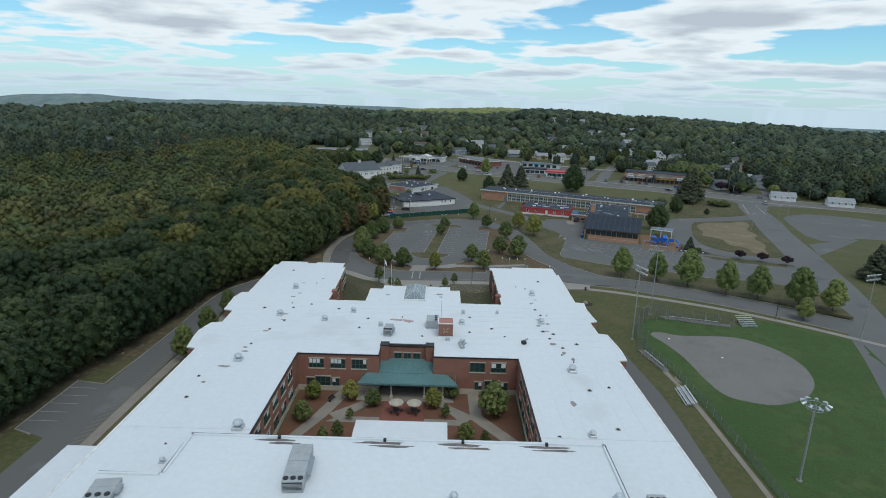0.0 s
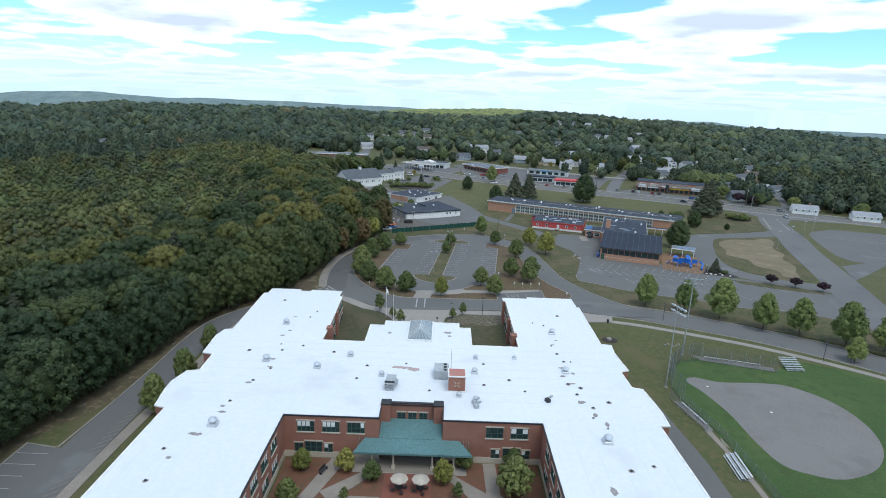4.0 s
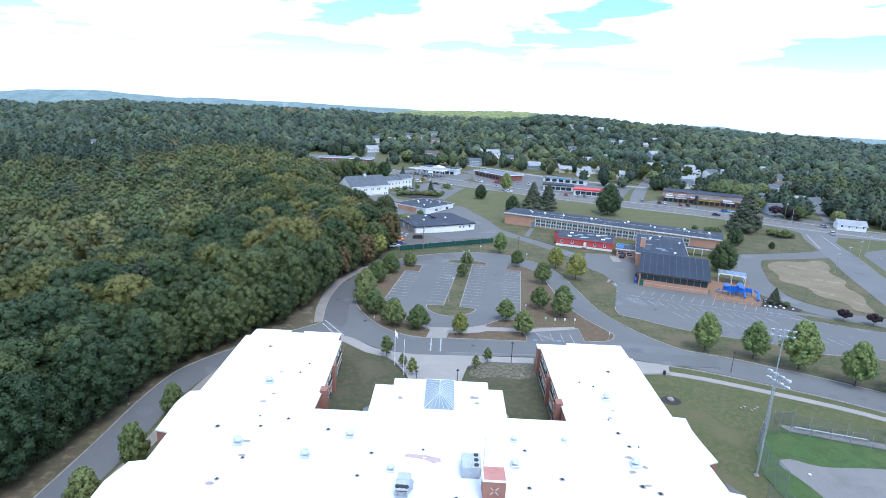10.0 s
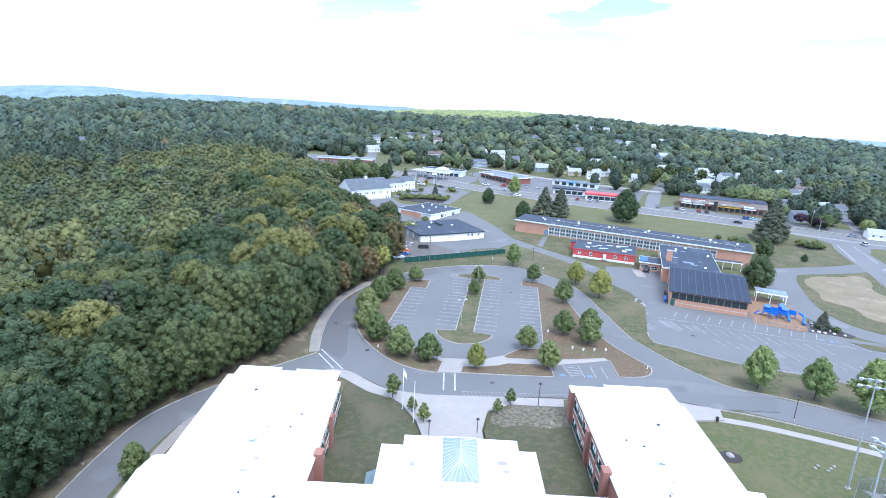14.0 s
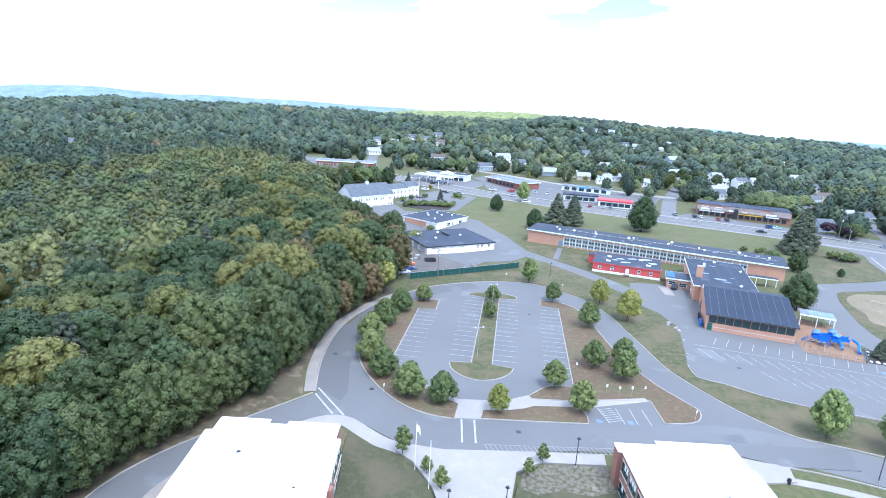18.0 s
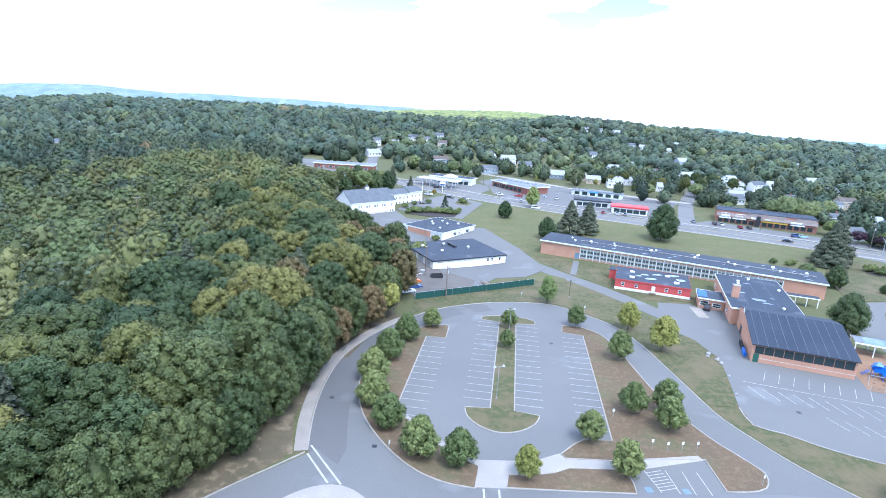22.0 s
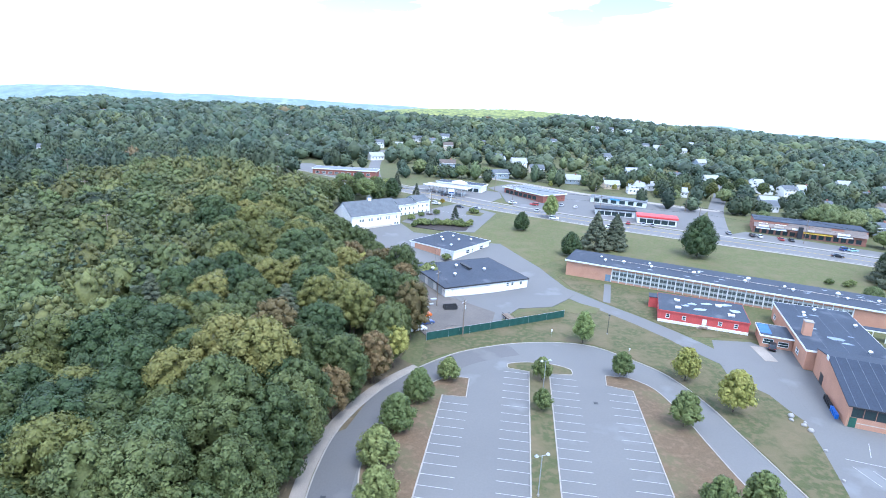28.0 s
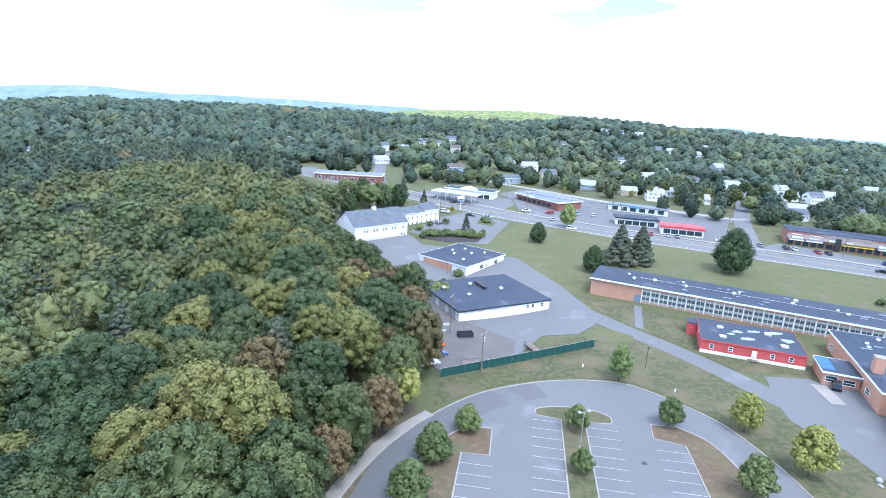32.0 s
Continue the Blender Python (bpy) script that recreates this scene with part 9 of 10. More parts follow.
for i, (x, y) in enumerate(((66.4, 127.0), (74.7, 117.3))):
    t = new("home_plate" if i == 0 else "base_bag", shared("base_bag", box(bmesh.new(), -0.22, -0.22, 0, 0.22, 0.22, 0.1, 0.03), WHITE_TRIM))
    t.matrix_basis = pose(x, y, land(x, y) + 0.16, 0, 0, 30)
    tagged(t, "white home plate on the clay" if i == 0 else "white base bag on the clay infield", "base", "bases")


def bleachers(x, y, a, length, rows):
    t = thing("bleachers", pose(x, y, land(x, y) + 0.03, 0, 0, a), "bare aluminium bleachers with bench rows beside the field", "bleachers", "bleachers")
    for i in range(rows):
        z = 0.42 + i * 0.24
        part("seat", boxes((0, i * 0.72 + 0.25, z, length, i * 0.72 + 0.53, z + 0.05)), ALU, t)
        part("footboard", boxes((0, i * 0.72 - 0.05, z - 0.28, length, i * 0.72 + 0.16, z - 0.24)), ALU, t)
    for k in range(4):
        px = 0.3 + k * (length - 0.6) / 3
        bm = boxes((px, 0, 0.0, px + 0.06, rows * 0.72, 0.07))
        tube(bm, (px + 0.03, 0.0, 0.1), (px + 0.03, rows * 0.72 - 0.2, 0.42 + (rows - 1) * 0.24), 0.03, n=6)
        for i in range(rows):
            tube(bm, (px + 0.03, i * 0.72 + 0.4, 0.05), (px + 0.03, i * 0.72 + 0.4, 0.42 + i * 0.24), 0.025, n=6)
        part("frame", bm, STEEL, t)


bleachers(88.4, 135.6, 2, 4.2, 6)
bleachers(58.2, 102.6, -94, 6.8, 3)

t = thing("litter_bin", pose(53.7, 158.9, land(53.7, 158.9)), "dark round litter bin beside the drive", "bin")
part("barrel", bar((0, 0, 0), (0, 0, 0.85), 0.28, 0.30, 12), DARK_METAL, t)
part("lid", bar((0, 0, 0.86), (0, 0, 0.98), 0.31, 0.15, 12), BLACK, t)


# boulders
def boulder(x, y, size, mat, label, seed, group):
    r = np.random.default_rng(seed)
    v = ICO2[0] * (1 + r.normal(0, 0.10, (len(ICO2[0]), 1))) * np.array([size, size * 0.8, size * 0.62])
    me = raw_mesh("boulder", v, ICO2[1], mat)
    ob = new("boulder", me)
    ob.matrix_basis = pose(x, y, land(x, y) + size * 0.3, 0, 0, seed * 37 % 360)
    tagged(ob, label, "rock", group)


for i, (x, y, s) in enumerate(((59.4, 225.6, 0.75), (60.2, 220.6, 0.7), (58.6, 224.2, 0.5), (60.0, 222.4, 0.55), (59.0, 214.4, 0.4), (56.6, 206, 0.4), (60.8, 223.4, 0.4))):
    boulder(x, y, s, ROCK, "pale grey boulder at the edge of the grass", 40 + i, "boulders by the bank")

spread("rock_bed", [(51.3 + 2.0 * math.cos(k * 0.52), 148.3 + 1.6 * math.sin(k * 0.52)) for k in range(12)], 0.06, MULCH_DARK, "dark ring of mulch round a boulder")
boulder(51.2, 148.4, 0.75, ROCK, "pale boulder in a dark mulch ring", 91, "")
for i in range(5):
    boulder(64.6 + i * 0.9, 146.6 + 0.7 * math.sin(i * 2.1), 0.32, ROCK, "small stone on the bare patch", 95 + i, "stones on the bank")

# play yard beside the gymnasium
spread("play_surface", [(88.0, 211.4), (99.8, 206.6), (104.5, 215), (109.6, 229.0), (100.5, 236.0), (94.5, 233.5)], 0.05, WOODCHIP, "tan wood chip surface of the play yard")
spread("planting_bed", [(100.4, 207.4), (110.0, 204.2), (112.0, 205.6), (107.6, 215.0), (105.2, 215.2)], 0.09, MULCH_DARK, "dark mulch bed with white boulders")
for i, (x, y, s) in enumerate(((101.8, 207.8, 0.42), (103.2, 207.4, 0.5), (104.6, 207.0, 0.4), (106.8, 206.6, 0.45), (109.2, 205.8, 0.4), (104.2, 211.8, 0.45), (107.0, 208.6, 0.35), (105.2, 213.8, 0.4))):
    boulder(x, y, s, ROCK_WHITE, "white boulder in the dark mulch bed", 70 + i, "white boulders")
plant(SPRUCE[0], 106.0, 210.6, 0.4, 0.5, "small blue-green spruce in the mulch bed", "spruce", tall=0.95)
plant(SHRUB[0], 108.4, 208.0, 0.8, 1.5, "small green shrub in the mulch bed", "shrub", category="shrub")
play = thing("play_structure", pose(98.6, 216.8, land(99, 221.5) + 0.05, 0, 0, -24), "blue plastic climbing frame with slides in the play yard", "play structure")
for i, (x, y) in enumerate(((-4.2, 0), (-2.0, 1.5), (0.2, 0), (2.4, 1.6), (-0.2, 3.0), (-2.6, -1.6))):
    part("deck", boxes((x - 0.9, y - 0.9, 1.3, x + 0.9, y + 0.9, 1.42)), BLUE_PLASTIC, play)
    for sx in (-0.85, 0.85):
        for sy in (-0.85, 0.85):
            part("post", bar((x + sx, y + sy, -0.2), (x + sx, y + sy, 3.0 if i % 2 == 0 else 2.5), 0.06), BLUE_PLASTIC, play)
    if i % 2 == 0:
        bm = bmesh.new()
        ring = [bm.verts.new((x + sx, y + sy, 2.9)) for sx, sy in ((-0.9, -0.9), (0.9, -0.9), (0.9, 0.9), (-0.9, 0.9))]
        top = bm.verts.new((x, y, 3.7))
        for k in range(4):
            bm.faces.new((ring[k], ring[(k + 1) % 4], top))
        bm.faces.new(ring[::-1])
        part("roof", bm, BLUE_PLASTIC, play)
    part("guard", boxes((x - 0.88, y - 0.9, 1.45, x + 0.88, y - 0.84, 2.2)), BLUE_PLASTIC, play)
    part("guard", boxes((x - 0.88, y + 0.84, 1.45, x + 0.88, y + 0.9, 2.2)), BLUE_PLASTIC, play)
for p, q in (((-4.1, 0.4), (-3.1, 1.2)), ((-1.3, 1.2), (-0.3, 0.4)), ((1.5, 0.4), (2.3, 1.4))):
    part("bridge", bar((p[0], p[1], 1.35), (q[0], q[1], 1.35), 0.25, n=8), BLUE_PLASTIC, play)


def chute(pts, r, name):
    bm = bmesh.new()
    for p, q in zip(pts, pts[1:]):
        tube(bm, p, q, r, r, 10)
    part(name, bm, BLUE_PLASTIC, play, "blue tube slide")


chute([(4.0, 1.6, 2.0), (4.8, 0.9, 1.75), (5.2, -0.2, 1.4), (5.0, -1.5, 1.0), (4.9, -2.8, 0.6), (5.0, -3.4, 0.45)], 0.36, "slide")
chute([(-2.2, 2.4, 1.9), (-2.4, 3.5, 1.5), (-3.2, 4.4, 1.0), (-4.2, 4.8, 0.6)], 0.34, "slide")
chute([(0.8, -0.8, 1.8), (1.2, -2.0, 1.2), (1.3, -3.0, 0.5)], 0.34, "slide")
for i in range(4):
    part("climber", bar((-5.8, -0.7 + i * 0.45, 1.4), (-7.2, -0.9 + i * 0.5, 0.05), 0.045), BLUE_PLASTIC, play)
swing = thing("swing_frame", pose(91.6, 213.6, land(91, 217) + 0.05, 0, 0, -22), "steel swing frame in the play yard", "swing")
part("top_bar", bar((-2, 0, 2.3), (2, 0, 2.3), 0.05), STEEL, swing)
for x in (-2, 2):
    for y in (-0.9, 0.9):
        part("leg", bar((x, y, 0), (x, 0, 2.3), 0.045), STEEL, swing)
for x in (-0.9, 0.9):
    part("seat", boxes((x - 0.25, -0.1, 0.55, x + 0.25, 0.1, 0.6)), BLACK, swing)
    part("chain", bar((x, 0, 0.6), (x, 0, 2.3), 0.02, n=5), CHAIN, swing)
net_fence([(88.0, 211.0), (99.9, 206.2), (104.9, 215.0)], 1.1, "play_fence", "low dark wire fence round the play yard", span=2.4)
cn = thing("shade_canopy", pose(101.0, 229.6, land(101, 238), 0, 0, -24), "white-framed walkway canopy with faded blue-grey roof panels", "canopy")
part("beam", boxes((-3.5, -0.15, 3.0, 5.2, 0.15, 3.3)), WHITE_TRIM, cn)
part("beam", boxes((-3.5, 5.2, 3.0, 5.2, 5.5, 3.3)), WHITE_TRIM, cn)
for x in (-3.2, 0.8, 4.9):
    for y in (0.0, 5.35):
        part("post", boxes((x - 0.1, y - 0.1, -0.2, x + 0.1, y + 0.1, 3.0)), WHITE_TRIM, cn)
SKY_PANEL = material("light_blue_sheet", (0.13, 0.18, 0.25), 0.6, (0.2, 0.25, 0.31), 0.4, 0.7, 8, 0.0, spec=0.4)
for i in range(4):
    part("roof_panel", boxes((-3.4 + i * 2.15, 0.1, 3.32, -1.32 + i * 2.15, 5.3, 3.38)), SKY_PANEL if i > 0 else ROOF_GREY, cn, "faded blue-grey roof sheet" if i > 0 else "")


# vehicles
def car_paint(name, c):
    return material("paint_" + name, c, 0.35, None, 1.0, 0.5, 8, 0.0, spec=0.5, speck=0.0)


PAINTS = {"white": car_paint("white", (0.68, 0.69, 0.70)), "black": car_paint("black", (0.02, 0.021, 0.024)), "grey": car_paint("grey", (0.20, 0.21, 0.22)), "silver": car_paint("silver", (0.45, 0.46, 0.48)),
          "red": car_paint("red", (0.33, 0.03, 0.03)), "blue": car_paint("blue", (0.03, 0.07, 0.22)), "teal": car_paint("teal", (0.30, 0.48, 0.50)), "orange": car_paint("orange", (0.60, 0.14, 0.02))}
CAR_GLASS = glass("car_glass", (0.02, 0.025, 0.03))
TYRE = shared("tyre", bar((0, -0.11, 0), (0, 0.11, 0), 0.33, 0.33, 14), BLACK)
RIM = shared("rim", bar((0, -0.118, 0), (0, 0.118, 0), 0.2, 0.2, 10), ALU)
HEADLIGHT = shared("headlight", box(bmesh.new(), -0.03, -0.2, -0.08, 0.03, 0.2, 0.08, 0.02), LENS)
TAILLIGHT = shared("taillight", box(bmesh.new(), -0.03, -0.17, -0.1, 0.03, 0.17, 0.1, 0.02), PAINTS["red"])


def side_shape(bm, profile, half, tuck):
    """A body from its side profile: full width below, drawn in at the top."""
    top = max(z for x, z in profile)
    bot = min(z for x, z in profile)
    rings = []
    for s in (-1, 1):
        rings.append([bm.verts.new((x, s * (half - tuck * (z - bot) / (top - bot)), z)) for x, z in profile])
    n = len(profile)
    for i in range(n):
        j = (i + 1) % n
        bm.faces.new((rings[0][i], rings[0][j], rings[1][j], rings[1][i]))
    bm.faces.new(rings[0][::-1])
    bm.faces.new(rings[1])
    bmesh.ops.recalc_face_normals(bm, faces=bm.faces[:])
    bmesh.ops.bevel(bm, geom=bm.edges[:], offset=0.045, segments=2, affect="EDGES", profile=0.6)
    return bm


CAR_SHAPES = {
    "car": ([(-2.25, 0.32), (2.25, 0.32), (2.28, 0.62), (2.1, 0.78), (1.05, 0.92), (-1.55, 0.95), (-2.2, 0.9), (-2.3, 0.6)], [(1.0, 0.90), (0.25, 1.38), (-0.95, 1.40), (-1.75, 0.93)], [(0.2, 1.365), (0.1, 1.42), (-0.85, 1.44), (-0.95, 1.39)], 0.88, 1.40),
    "suv": ([(-2.3, 0.4), (2.3, 0.4), (2.32, 0.8), (2.15, 1.0), (1.1, 1.08), (-2.2, 1.1), (-2.32, 0.7)], [(1.05, 1.06), (0.45, 1.66), (-1.95, 1.68), (-2.25, 1.08)], [(0.4, 1.64), (0.3, 1.72), (-1.85, 1.74), (-1.95, 1.67)], 0.94, 1.45),
    "pickup": ([(-2.8, 0.45), (2.7, 0.45), (2.72, 0.9), (2.5, 1.1), (1.4, 1.15), (-2.75, 1.15)], [(1.35, 1.12), (0.75, 1.74), (-0.55, 1.76), (-0.75, 1.13)], [(0.7, 1.72), (0.6, 1.8), (-0.5, 1.82), (-0.56, 1.75)], 0.97, 1.75)}
CAR_MESH = {}


def vehicle(kind, x, y, turn, paint, label, z=None):
    if (kind, paint) not in CAR_MESH:
        b, g, r, half, axle = CAR_SHAPES[kind]
        CAR_MESH[kind, paint] = (shared("body", side_shape(bmesh.new(), b, half, 0.06), PAINTS[paint]), shared("cabin_glass", side_shape(bmesh.new(), g, half - 0.08, 0.16), CAR_GLASS), shared("roof", side_shape(bmesh.new(), r, half - 0.19, 0.05), PAINTS[paint]))
    body, win, roof = CAR_MESH[kind, paint]
    half, axle = CAR_SHAPES[kind][3:]
    t = thing(kind if kind != "car" else "parked_car", pose(x, y, (land(x, y) + 0.06 if z is None else z) + (0.0), 0, 0, turn), label, "car" if kind != "pickup" else "truck", "vehicles")
    part("body", body, None, t)
    part("cabin_glass", win, None, t)
    part("roof", roof, None, t)
    for sx in (-1, 1):
        for sy in (-1, 1):
            w = part("wheel", TYRE, None, t, at=Matrix.Translation((sx * axle, sy * (half - 0.1), 0.33)))
            part("rim", RIM, None, w)
    ends = CAR_SHAPES[kind][0]
    fx, bx = max(p[0] for p in ends), min(p[0] for p in ends)
    for sy in (-0.62, 0.62):
        part("headlight", HEADLIGHT, None, t, at=Matrix.Translation((fx - 0.05, sy, ends[2][1])))
        part("taillight", TAILLIGHT, None, t, at=Matrix.Translation((bx + 0.05, sy, ends[-1][1] + 0.1)))
    if kind == "pickup":
        part("bed", boxes((-2.6, -0.75, 1.16, -0.85, 0.75, 1.19)), BLACK, t, "black truck bed liner")
    return t


ROADSIDE = (("car", -4, 408, -19, "black"), ("car", 4.2, 406, -19, "grey"), ("car", 35.6, 410, 70, "silver"), ("suv", 41.5, 394, -19, "white"), ("car", 66, 383.5, -19, "white"), ("car", 101, 372, 160, "white"), ("car", 152.9, 355, -19, "black"), ("car", 106, 388, -20, "white"),
            ("car", 121, 384, 80, "grey"), ("suv", 131, 382, 75, "black"), ("car", 134, 381, 75, "white"), ("car", 142, 378, 78, "red"), ("car", 146, 377, 78, "black"), ("suv", 163, 366, 20, "blue"), ("car", 166, 365, 15, "teal"),
            ("car", 77, 393, 70, "red"), ("car", 84, 392, 72, "silver"), ("car", 88, 391, 72, "grey"), ("car", 24.8, 426, -18, "white"), ("suv", 36, 424, 160, "red"), ("car", 46, 428, 72, "black"), ("car", 51, 426, 72, "silver"), ("car", 58, 424, 72, "white"),
            ("car", -12, 436, 40, "black"), ("car", -8, 433, 40, "grey"), ("suv", -16, 412, -20, "white"), ("car", -62, 466, 10, "white"), ("car", -56, 462, 10, "silver"), ("suv", -50, 459, 100, "red"), ("car", -68, 470, 100, "black"), ("car", 202, 338, -22, "grey"), ("suv", 196, 322, 70, "silver"))
for kd, x, y, a, c in ROADSIDE:
    vehicle(kd, x, y, a, c, c + (" car" if kd == "car" else " sport utility car") + " on the asphalt by the main street")
vehicle("suv", 73.5, 258.4, 60, "black", "black sport utility car parked beside the covered walkway")
vehicle("suv", -17.3, 271.6, 40, "white", "white van-like car parked in the service yard")
vehicle("pickup", -15.1, 266.6, 35, "orange", "orange pickup parked in the service yard")
vehicle("car", -13.9, 262.2, 30, "blue", "blue car parked in the service yard")
vehicle("car", -15.6, 257.6, 28, "white", "white car parked in the service yard")
vehicle("pickup", -19.0, 276.6, 60, "grey", "grey pickup parked in the service yard")


# trailers and skips in the yard
def trailer(x, y, turn, length, label):
    t = thing("flat_trailer", pose(x, y, land(x, y) + 0.05, 0, 0, turn), label, "trailer", "trailers")
    part("bed", boxes((0, -0.95, 0.62, length, 0.95, 0.72)), WOOD_POLE, t)
    part("frame", boxes((0, -1.0, 0.5, length, -0.9, 0.62), (0, 0.9, 0.5, length, 1.0, 0.62), (length, -0.06, 0.5, length + 1.3, 0.06, 0.6)), DARK_METAL, t)
    for s in (-1, 1):
        part("side_rail", bar((0.1, s * 0.95, 1.15), (length - 0.1, s * 0.95, 1.15), 0.03, n=6), DARK_METAL, t)
        for k in range(4):
            part("stake", bar((0.1 + k * (length - 0.2) / 3, s * 0.95, 0.7), (0.1 + k * (length - 0.2) / 3, s * 0.95, 1.15), 0.025, n=6), DARK_METAL, t)
        for k in (0.42, 0.62):
            w = part("wheel", TYRE, None, t, at=Matrix.Translation((length * k, s * 1.08, 0.33)))
            part("rim", RIM, None, w)


trailer(-8.4, 257.8, 20, 4.2, "low dark flat trailer in the service yard")
trailer(9.6, 266.6, 115, 5.2, "dark flat trailer beside the green fence")
t = thing("skip", pose(-7.6, 275, land(-7.6, 275) + 0.03, 0, 0, 15), "open dark steel skip in the service yard", "dumpster")
bm = bmesh.new()
for b in ((-1.9, -0.95, 0.15, 1.9, 0.95, 0.25), (-1.9, -0.95, 0.25, -1.83, 0.95, 1.25), (1.83, -0.95, 0.25, 1.9, 0.95, 1.25), (-1.83, -0.95, 0.25, 1.83, -0.88, 1.25), (-1.83, 0.88, 0.25, 1.83, 0.95, 1.25)):
    box(bm, *b)
part("tub", bm, DARK_METAL, t)
for x in (-1.2, 0, 1.2):
    part("rib", boxes((x - 0.05, -1.02, 0.2, x + 0.05, -0.955, 1.2)), DARK_METAL, t)
part("skid", boxes((-1.8, -0.7, 0.0, 1.8, -0.55, 0.15), (-1.8, 0.55, 0.0, 1.8, 0.7, 0.15)), BLACK, t)
rj = random.Random(5)
for i in range(16):
    x, y = -21 + rj.uniform(0, 9), 274 + rj.uniform(0, 12)
    s = rj.uniform(0.4, 0.9)
    ob = new("timber" if i % 2 else "crate", shared("crate", box(bmesh.new(), -s, -s * 0.5, 0, s, s * 0.5, s * 0.7, 0.04), WOOD_POLE if i % 2 else UNIT_GREY))
    ob.matrix_basis = pose(x, y, land(x, y) + 0.03, 0, 0, rj.uniform(0, 180))
    tagged(ob, "weathered timber stacked in the service yard" if i % 2 else "grey crate standing in the service yard", "timber" if i % 2 else "crate", "yard clutter")

# utility poles and wires


def power_pole(x, y, high=10.5, turn=0.0, cans=False):
    z = land(x, y)
    t = thing("utility_pole", pose(x, y, z, 0, 0, turn), "weathered wooden utility pole with crossarm" + (" and transformer" if cans else ""), "utility pole", "utility poles")
    part("pole", bar((0, 0, -0.5), (0, 0, high), 0.17, 0.11), WOOD_POLE, t)
    arm = part("crossarm", boxes((-1.2, -0.08, high - 0.75, 1.2, 0.08, high - 0.6)), WOOD_POLE, t)
    for k in (-1.05, -0.4, 0.4, 1.05):
        part("insulator", bar((k, 0, high - 0.6), (k, 0, high - 0.38), 0.06, 0.04), LENS, arm)
    if cans:
        part("transformer", bar((0.32, 0, high - 2.4), (0.32, 0, high - 1.5), 0.24, 0.24, 12), UNIT_GREY, t, "grey transformer can")
    return Vector((x, y, z + high - 0.4)), radians(turn)


def wires(p, q, label="thin dark overhead wires strung between utility poles", drop=1.1):
    (a, ta), (b, tb) = p, q
    t = thing("power_line", I4, label, "power line", "overhead lines")
    for k in (-1.05, 0.4, 1.05, None):
        bm = bmesh.new()
        if k is None:
            s, e = a - Vector((0, 0, 2.6)), b - Vector((0, 0, 2.6))
        else:
            s = a + Vector((math.cos(ta) * k, math.sin(ta) * k, 0))
            e = b + Vector((math.cos(tb) * k, math.sin(tb) * k, 0))
        across = (e - s).cross(Vector((0, 0, 1))).normalized() * 0.022
        rings = []
        for i in range(11):
            u = i / 10
            c = s.lerp(e, u) - Vector((0, 0, drop * 4 * u * (1 - u)))
            rings.append([bm.verts.new(c + d) for d in (across, Vector((0, 0, 0.022)), -across, Vector((0, 0, -0.022)))])
        for p0, p1 in zip(rings, rings[1:]):
            for d in range(4):
                bm.faces.new((p0[d], p0[(d + 1) % 4], p1[(d + 1) % 4], p1[d]))
        part("wire", bm, BLACK, t)


yard_poles = [power_pole(-4.4, 255.8, 9.5, 60, True), power_pole(-11.4, 276.8, 10.5, 70)]
wires(*yard_poles)
street_poles = [power_pole(x, y, 11, -19, i % 3 == 1) for i, (x, y) in enumerate(((-100, 421), (-61, 400), (-18, 396.5), (24, 421), (66, 405), (109, 390), (150, 374), (189, 352), (228, 333), (270, 315)))]
for p, q in zip(street_poles[3:], street_poles[4:]):
    wires(p, q)
wires(street_poles[0], street_poles[1])
wires(street_poles[1], street_poles[2])
wires(street_poles[2], yard_poles[1])
side = [power_pole(17, 456, 10.5, 70), power_pole(71, 437, 10.5, 70, True), power_pole(118, 428, 10.5, 70), power_pole(104, 496, 10.5, 0)]
wires(side[0], side[1])
wires(side[1], side[2])
back_line = [power_pole(x, y, 14, 35) for x, y in ((-118, 300), (-150, 340), (-186, 384))]
for p, q in zip(back_line, back_line[1:]):
    wires(p, q)

# sign on a mast at the petrol station
t = thing("pole_sign", pose(-8.5, 421, land(-8.5, 421), 0, 0, 10), "tall petrol station sign of white panels on a mast", "sign")
part("mast", bar((0, 0, -0.3), (0, 0, 6.5), 0.16), WHITE_TRIM, t)
part("panel", box(bmesh.new(), -1.6, -0.15, 4.4, 1.6, 0.15, 6.6, 0.05), WHITE_TRIM, t)
part("price_board", boxes((-1.3, -0.19, 4.6, 1.3, -0.155, 5.3)), PAINTS["blue"], t, "dark board with unreadable figures")
t = thing("signal_mast", pose(186.5, 341, land(186.5, 341), 0, 0, 60), "traffic signal mast with an arm over the junction", "traffic light")
part("mast", bar((0, 0, -0.3), (0, 0, 6.5), 0.14, 0.1), POLE_GREY, t)
part("arm", bar((0, 0, 6.2), (9, 0, 6.6), 0.09, 0.05), POLE_GREY, t)
for x in (5, 8.4):
    part("signal_head", boxes((x - 0.18, -0.18, 5.3, x + 0.18, 0.18, 6.35)), DARK_METAL, t)

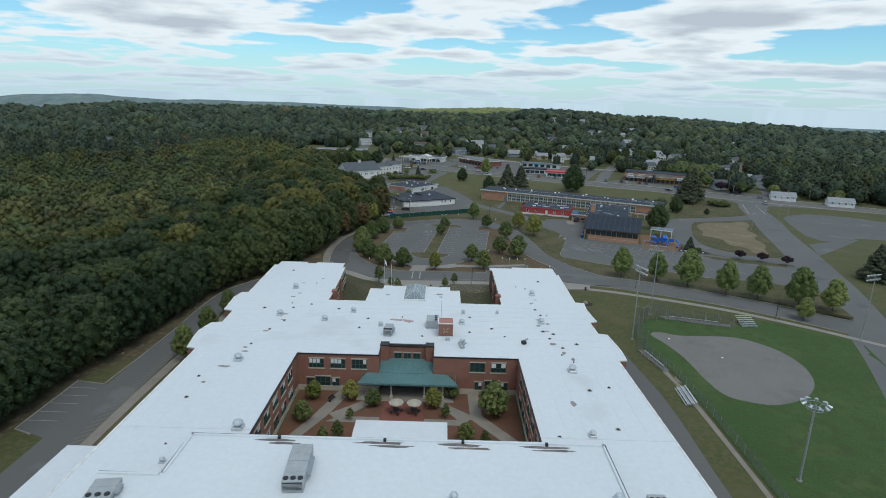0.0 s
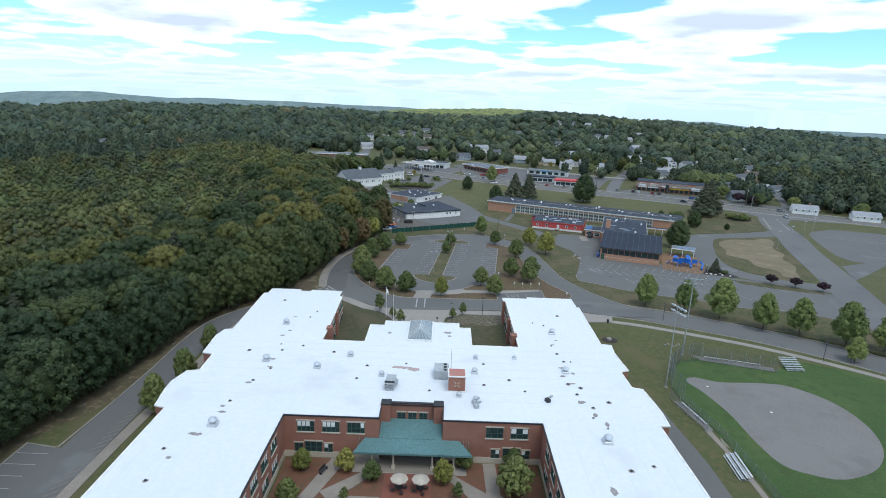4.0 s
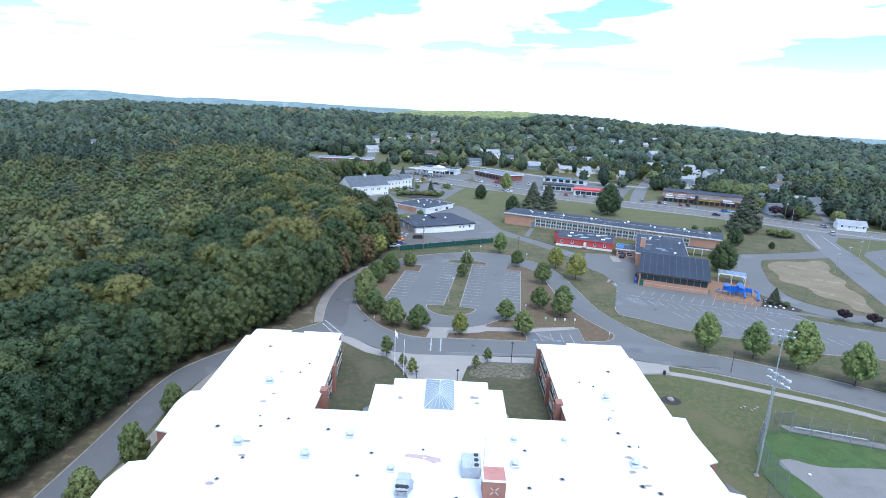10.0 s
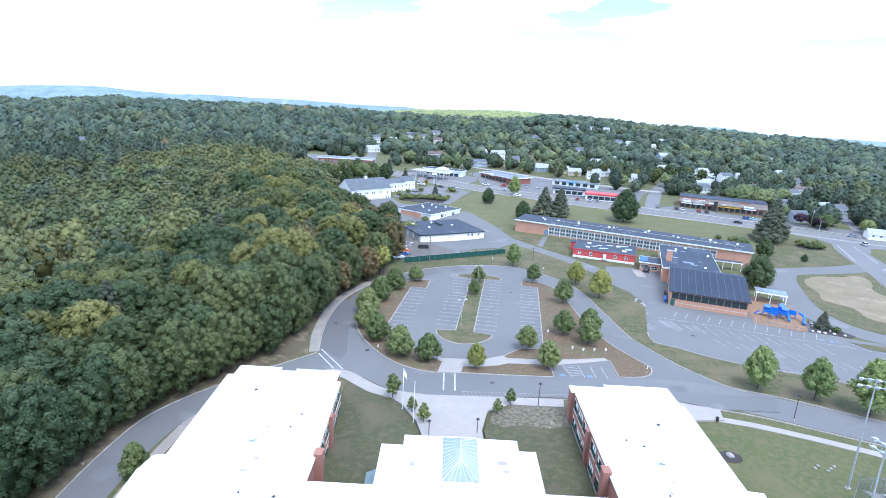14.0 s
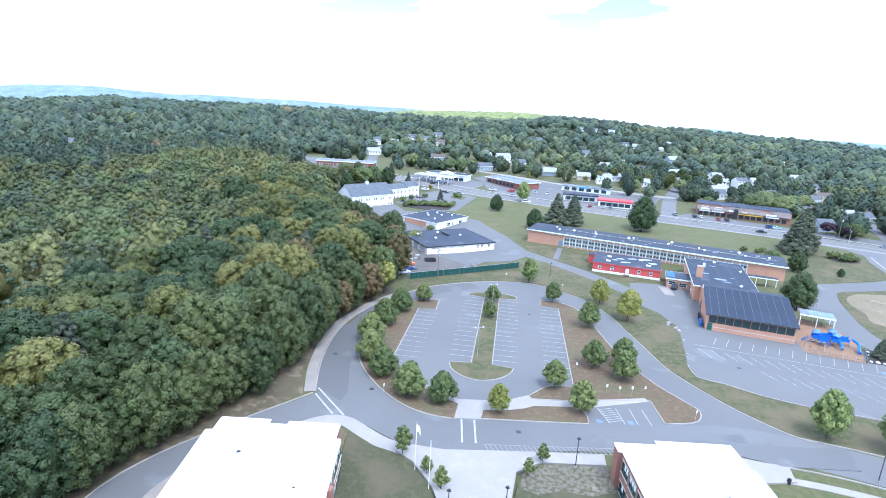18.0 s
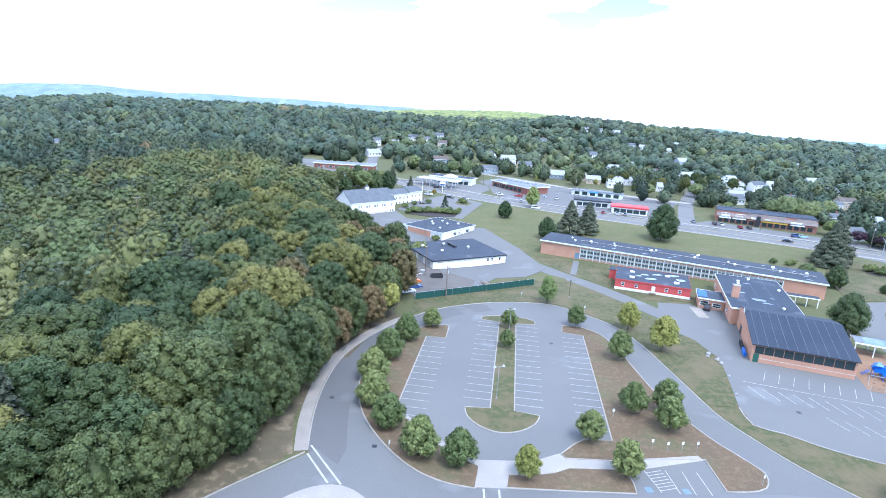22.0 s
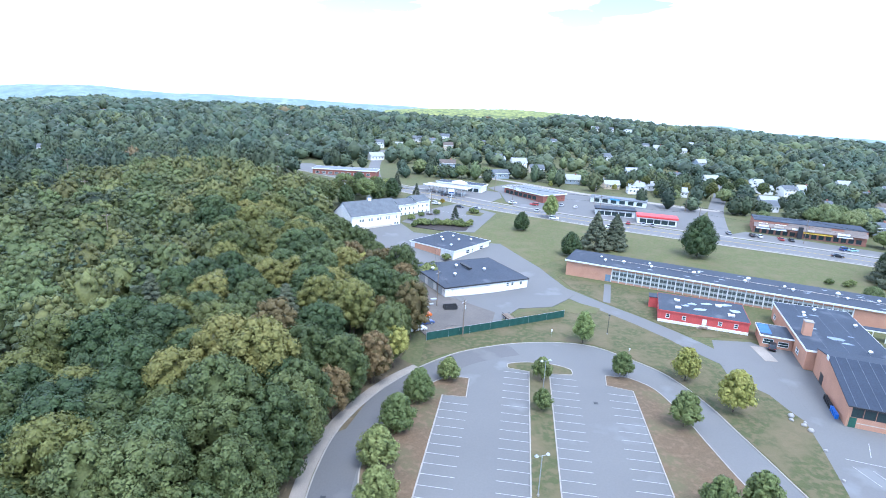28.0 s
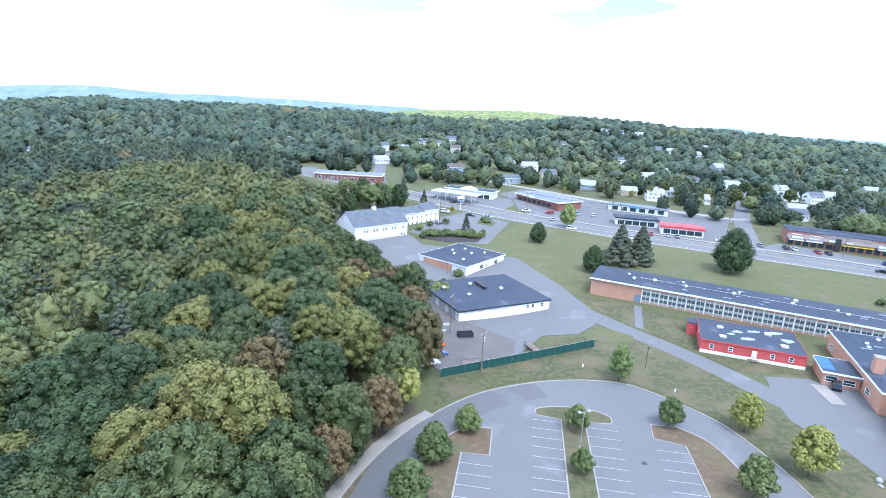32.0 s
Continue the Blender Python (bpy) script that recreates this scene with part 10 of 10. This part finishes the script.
# brown litter under the trees at the wood's foot
kerb_y, kerb_x = (40, 80, 99, 112, 126, 138, 151, 161, 170, 177, 190, 252), (-53, -59, -59.2, -52.6, -52.2, -51.9, -50.2, -42.4, -34.2, -28.4, -30.8, -16)
pts_w = [(float(np.interp(y, kerb_y, kerb_x)), y) for y in range(44, 252, 4)]
pts_i = [(min(wood_edge(y) - 4.5, w[0] - 3), y) for w, y in zip(pts_w, range(44, 252, 4))]
bm = bmesh.new()
rows_ = [[bm.verts.new((a[0] + (b[0] - a[0]) * k / 3, a[1], land(a[0] + (b[0] - a[0]) * k / 3, a[1]) + 0.035)) for k in range(4)] for a, b in zip(pts_w, pts_i)]
for p, q in zip(rows_, rows_[1:]):
    for k in range(3):
        bm.faces.new((p[k + 1], p[k], q[k], q[k + 1]))
tagged(new("leaf_litter", bm_mesh("leaf_litter", bm, LITTER)), "brown leaf litter along the wood's foot", "ground", kind="structure")


# ---- last details: beds, roof fittings, street paint ----
spread("hedge_bed", [(-25, 364.6), (-13, 361.6), (-1.6, 364.0), (0.4, 372), (-3.4, 381), (-7.6, 384), (-9.4, 378), (-14, 373.4), (-22.6, 372.4)], 0.2, MULCH_DARK, "dark planting bed along the hall's car park")
hb = random.Random(17)
for i in range(16):
    u = i / 15
    x, y = -23.5 + 22.5 * u + hb.uniform(-0.8, 0.8), 367.5 + 4.0 * math.sin(u * 2.4) + hb.uniform(-1.2, 1.2)
    plant(hb.choice(SHRUB), x, y, hb.uniform(1.0, 1.6), hb.uniform(0, 6), "dense green shrub in the hall's planting bed", "shrub", "hedge shrubs", category="shrub")
for x, y, s in ((-14.8, 304.9, 2.4), (-16.6, 303.4, 2.0), (-9.5, 323.4, 1.3), (2.2, 397.2, 1.4), (4.0, 396.2, 1.2), (161, 314, 1.6), (164, 315.5, 1.4), (167.5, 313, 1.7), (163, 310, 1.3), (166.4, 309.6, 1.5), (169.4, 311.2, 1.2)):
    plant(hb.choice(SHRUB), x, y, s, hb.uniform(0, 6), "low spreading green shrub", "shrub", "shrubs", category="shrub")
plant(GOLD[0], -12.7, 406.2, 0.36, 1.0, "small yellow-leaved tree by the street", "tree")
spread("grass_island", [(-1.0, 394), (5.6, 391.6), (8.0, 398), (3.4, 401.5), (-0.5, 400)], 0.22, GRASS_FRONT, "small grass island at the car park's mouth")
t = thing("flagpole", pose(-18.5, 389, land(-18.5, 389) + 0.1), "tall white flagpole in the hall's car park", "flagpole", "flagpoles")
part("pole", bar((0, 0, -0.2), (0, 0, 11), 0.09, 0.05), WHITE_TRIM, t)
part("base", bar((0, 0, -0.1), (0, 0, 0.35), 1.6, 1.5, 14), MULCH_DARK, t, "round dark planting base")

# pale conduit and patches on the old school's roof
con = part("conduit", bar((13.5, 8.2, 5.55), (93, 7.2, 5.55), 0.045, n=6), STONE_BAND, old, "thin pale conduit along the roof")
for i in range(14):
    part("conduit_block", boxes((14 + i * 6 - 0.15, 7.55, 5.35, 14 + i * 6 + 0.15, 8.45, 5.48)), CONCRETE, con)
PATCH = material("pale_patch", (0.34, 0.37, 0.40), 0.8, (0.24, 0.27, 0.30), 1.0, 0.8, 15, 0.1)
pr = random.Random(23)
for i in range(26):
    x, y = pr.uniform(16, 92), pr.uniform(2, 13.5)
    rx, ry = pr.uniform(0.4, 1.3), pr.uniform(0.15, 0.4)
    poly = [(x + math.cos(k * 0.628) * rx * pr.uniform(0.7, 1.1), y + math.sin(k * 0.628) * ry * pr.uniform(0.7, 1.1)) for k in range(10)]
    part("roof_patch", prism(bmesh.new(), poly, 5.30, 5.365), PATCH, old, "pale repaired patch on the dark roof")

# shop row: brown sloping band, sign boards, arched entry
part("mansard", slope_plate((0.2, -1.25, 3.55), (66, -1.25, 3.55), (66, -0.05, 5.25), (0.2, -0.05, 5.25), 0.1), WEATHERED, mall, "weathered brown shingled band over the shops")
for i, (x0, x1) in enumerate(((3, 9), (12.5, 18), (23, 27), (32, 36), (49, 56))):
    part("sign_board", boxes((x0, -1.42, 3.6, x1, -1.28, 4.5)), WHITE_TRIM if i % 2 == 0 else STONE_BAND, mall, "blank pale sign board")
part("entry_arch", boxes((26.6, -1.9, 0.0, 29.4, -1.3, 5.4)), COPING, mall, "dark arched entrance bay")

# parked stall lines and street edges
for i in range(11):
    stripe((56 + i * 2.9, 433.5 - i * 0.7), 1.3, 5.0)
for i in range(9):
    stripe((128 + i * 3.0, 384.6 - i * 1.5), 1.05, 4.6)
for i in range(7):
    stripe((-19 + i * 2.7, 401 - i * 1.3), -0.95, 4.8)
strip("street_edge_line", street, 6.2, 6.36, 0.078, PAINT_LINE, "worn white edge line of the main street", "road marking", across=1)
strip("street_edge_line_south", street, -6.36, -6.2, 0.078, PAINT_LINE, "worn white edge line of the main street", "road marking", across=1)
strip("turn_lane_line", smooth_line([(188.4, 318), (183.6, 303), (178.6, 289)], 4), -0.12, 0.12, 0.086, PAINT_LINE, "white line of the turning lane", "road marking", across=1)
strip("junction_edge_line", smooth_line([(181.6, 319), (175.4, 303), (170.4, 290.5)], 4), -0.3, 0.3, 0.12, CONCRETE, "pale kerb edge at the junction", "kerb", across=1)
spread("shrub_bed", [(158.6, 311), (161, 316.6), (166, 317), (171, 313.6), (170.4, 309), (165, 307.4), (160.6, 308)], 0.2, MULCH_DARK, "dark planting bed with shrubs on the grass corner")

# drain grates in the asphalt
GRATE = shared("drain_grate", boxes((-0.4, -0.4, 0, 0.4, 0.4, 0.02)), DARK_METAL)
for x, y in ((21.5, 226.5), (-25.4, 195.2), (-15.4, 180.6), (12, 168.6), (44, 206), (66, 200), (-47, 128)):
    ob = new("drain_grate", GRATE)
    ob.matrix_basis = pose(x, y, land(x, y) + 0.062)
    tagged(ob, "square dark iron drain grate in the asphalt", "drain grate", "drain grates")
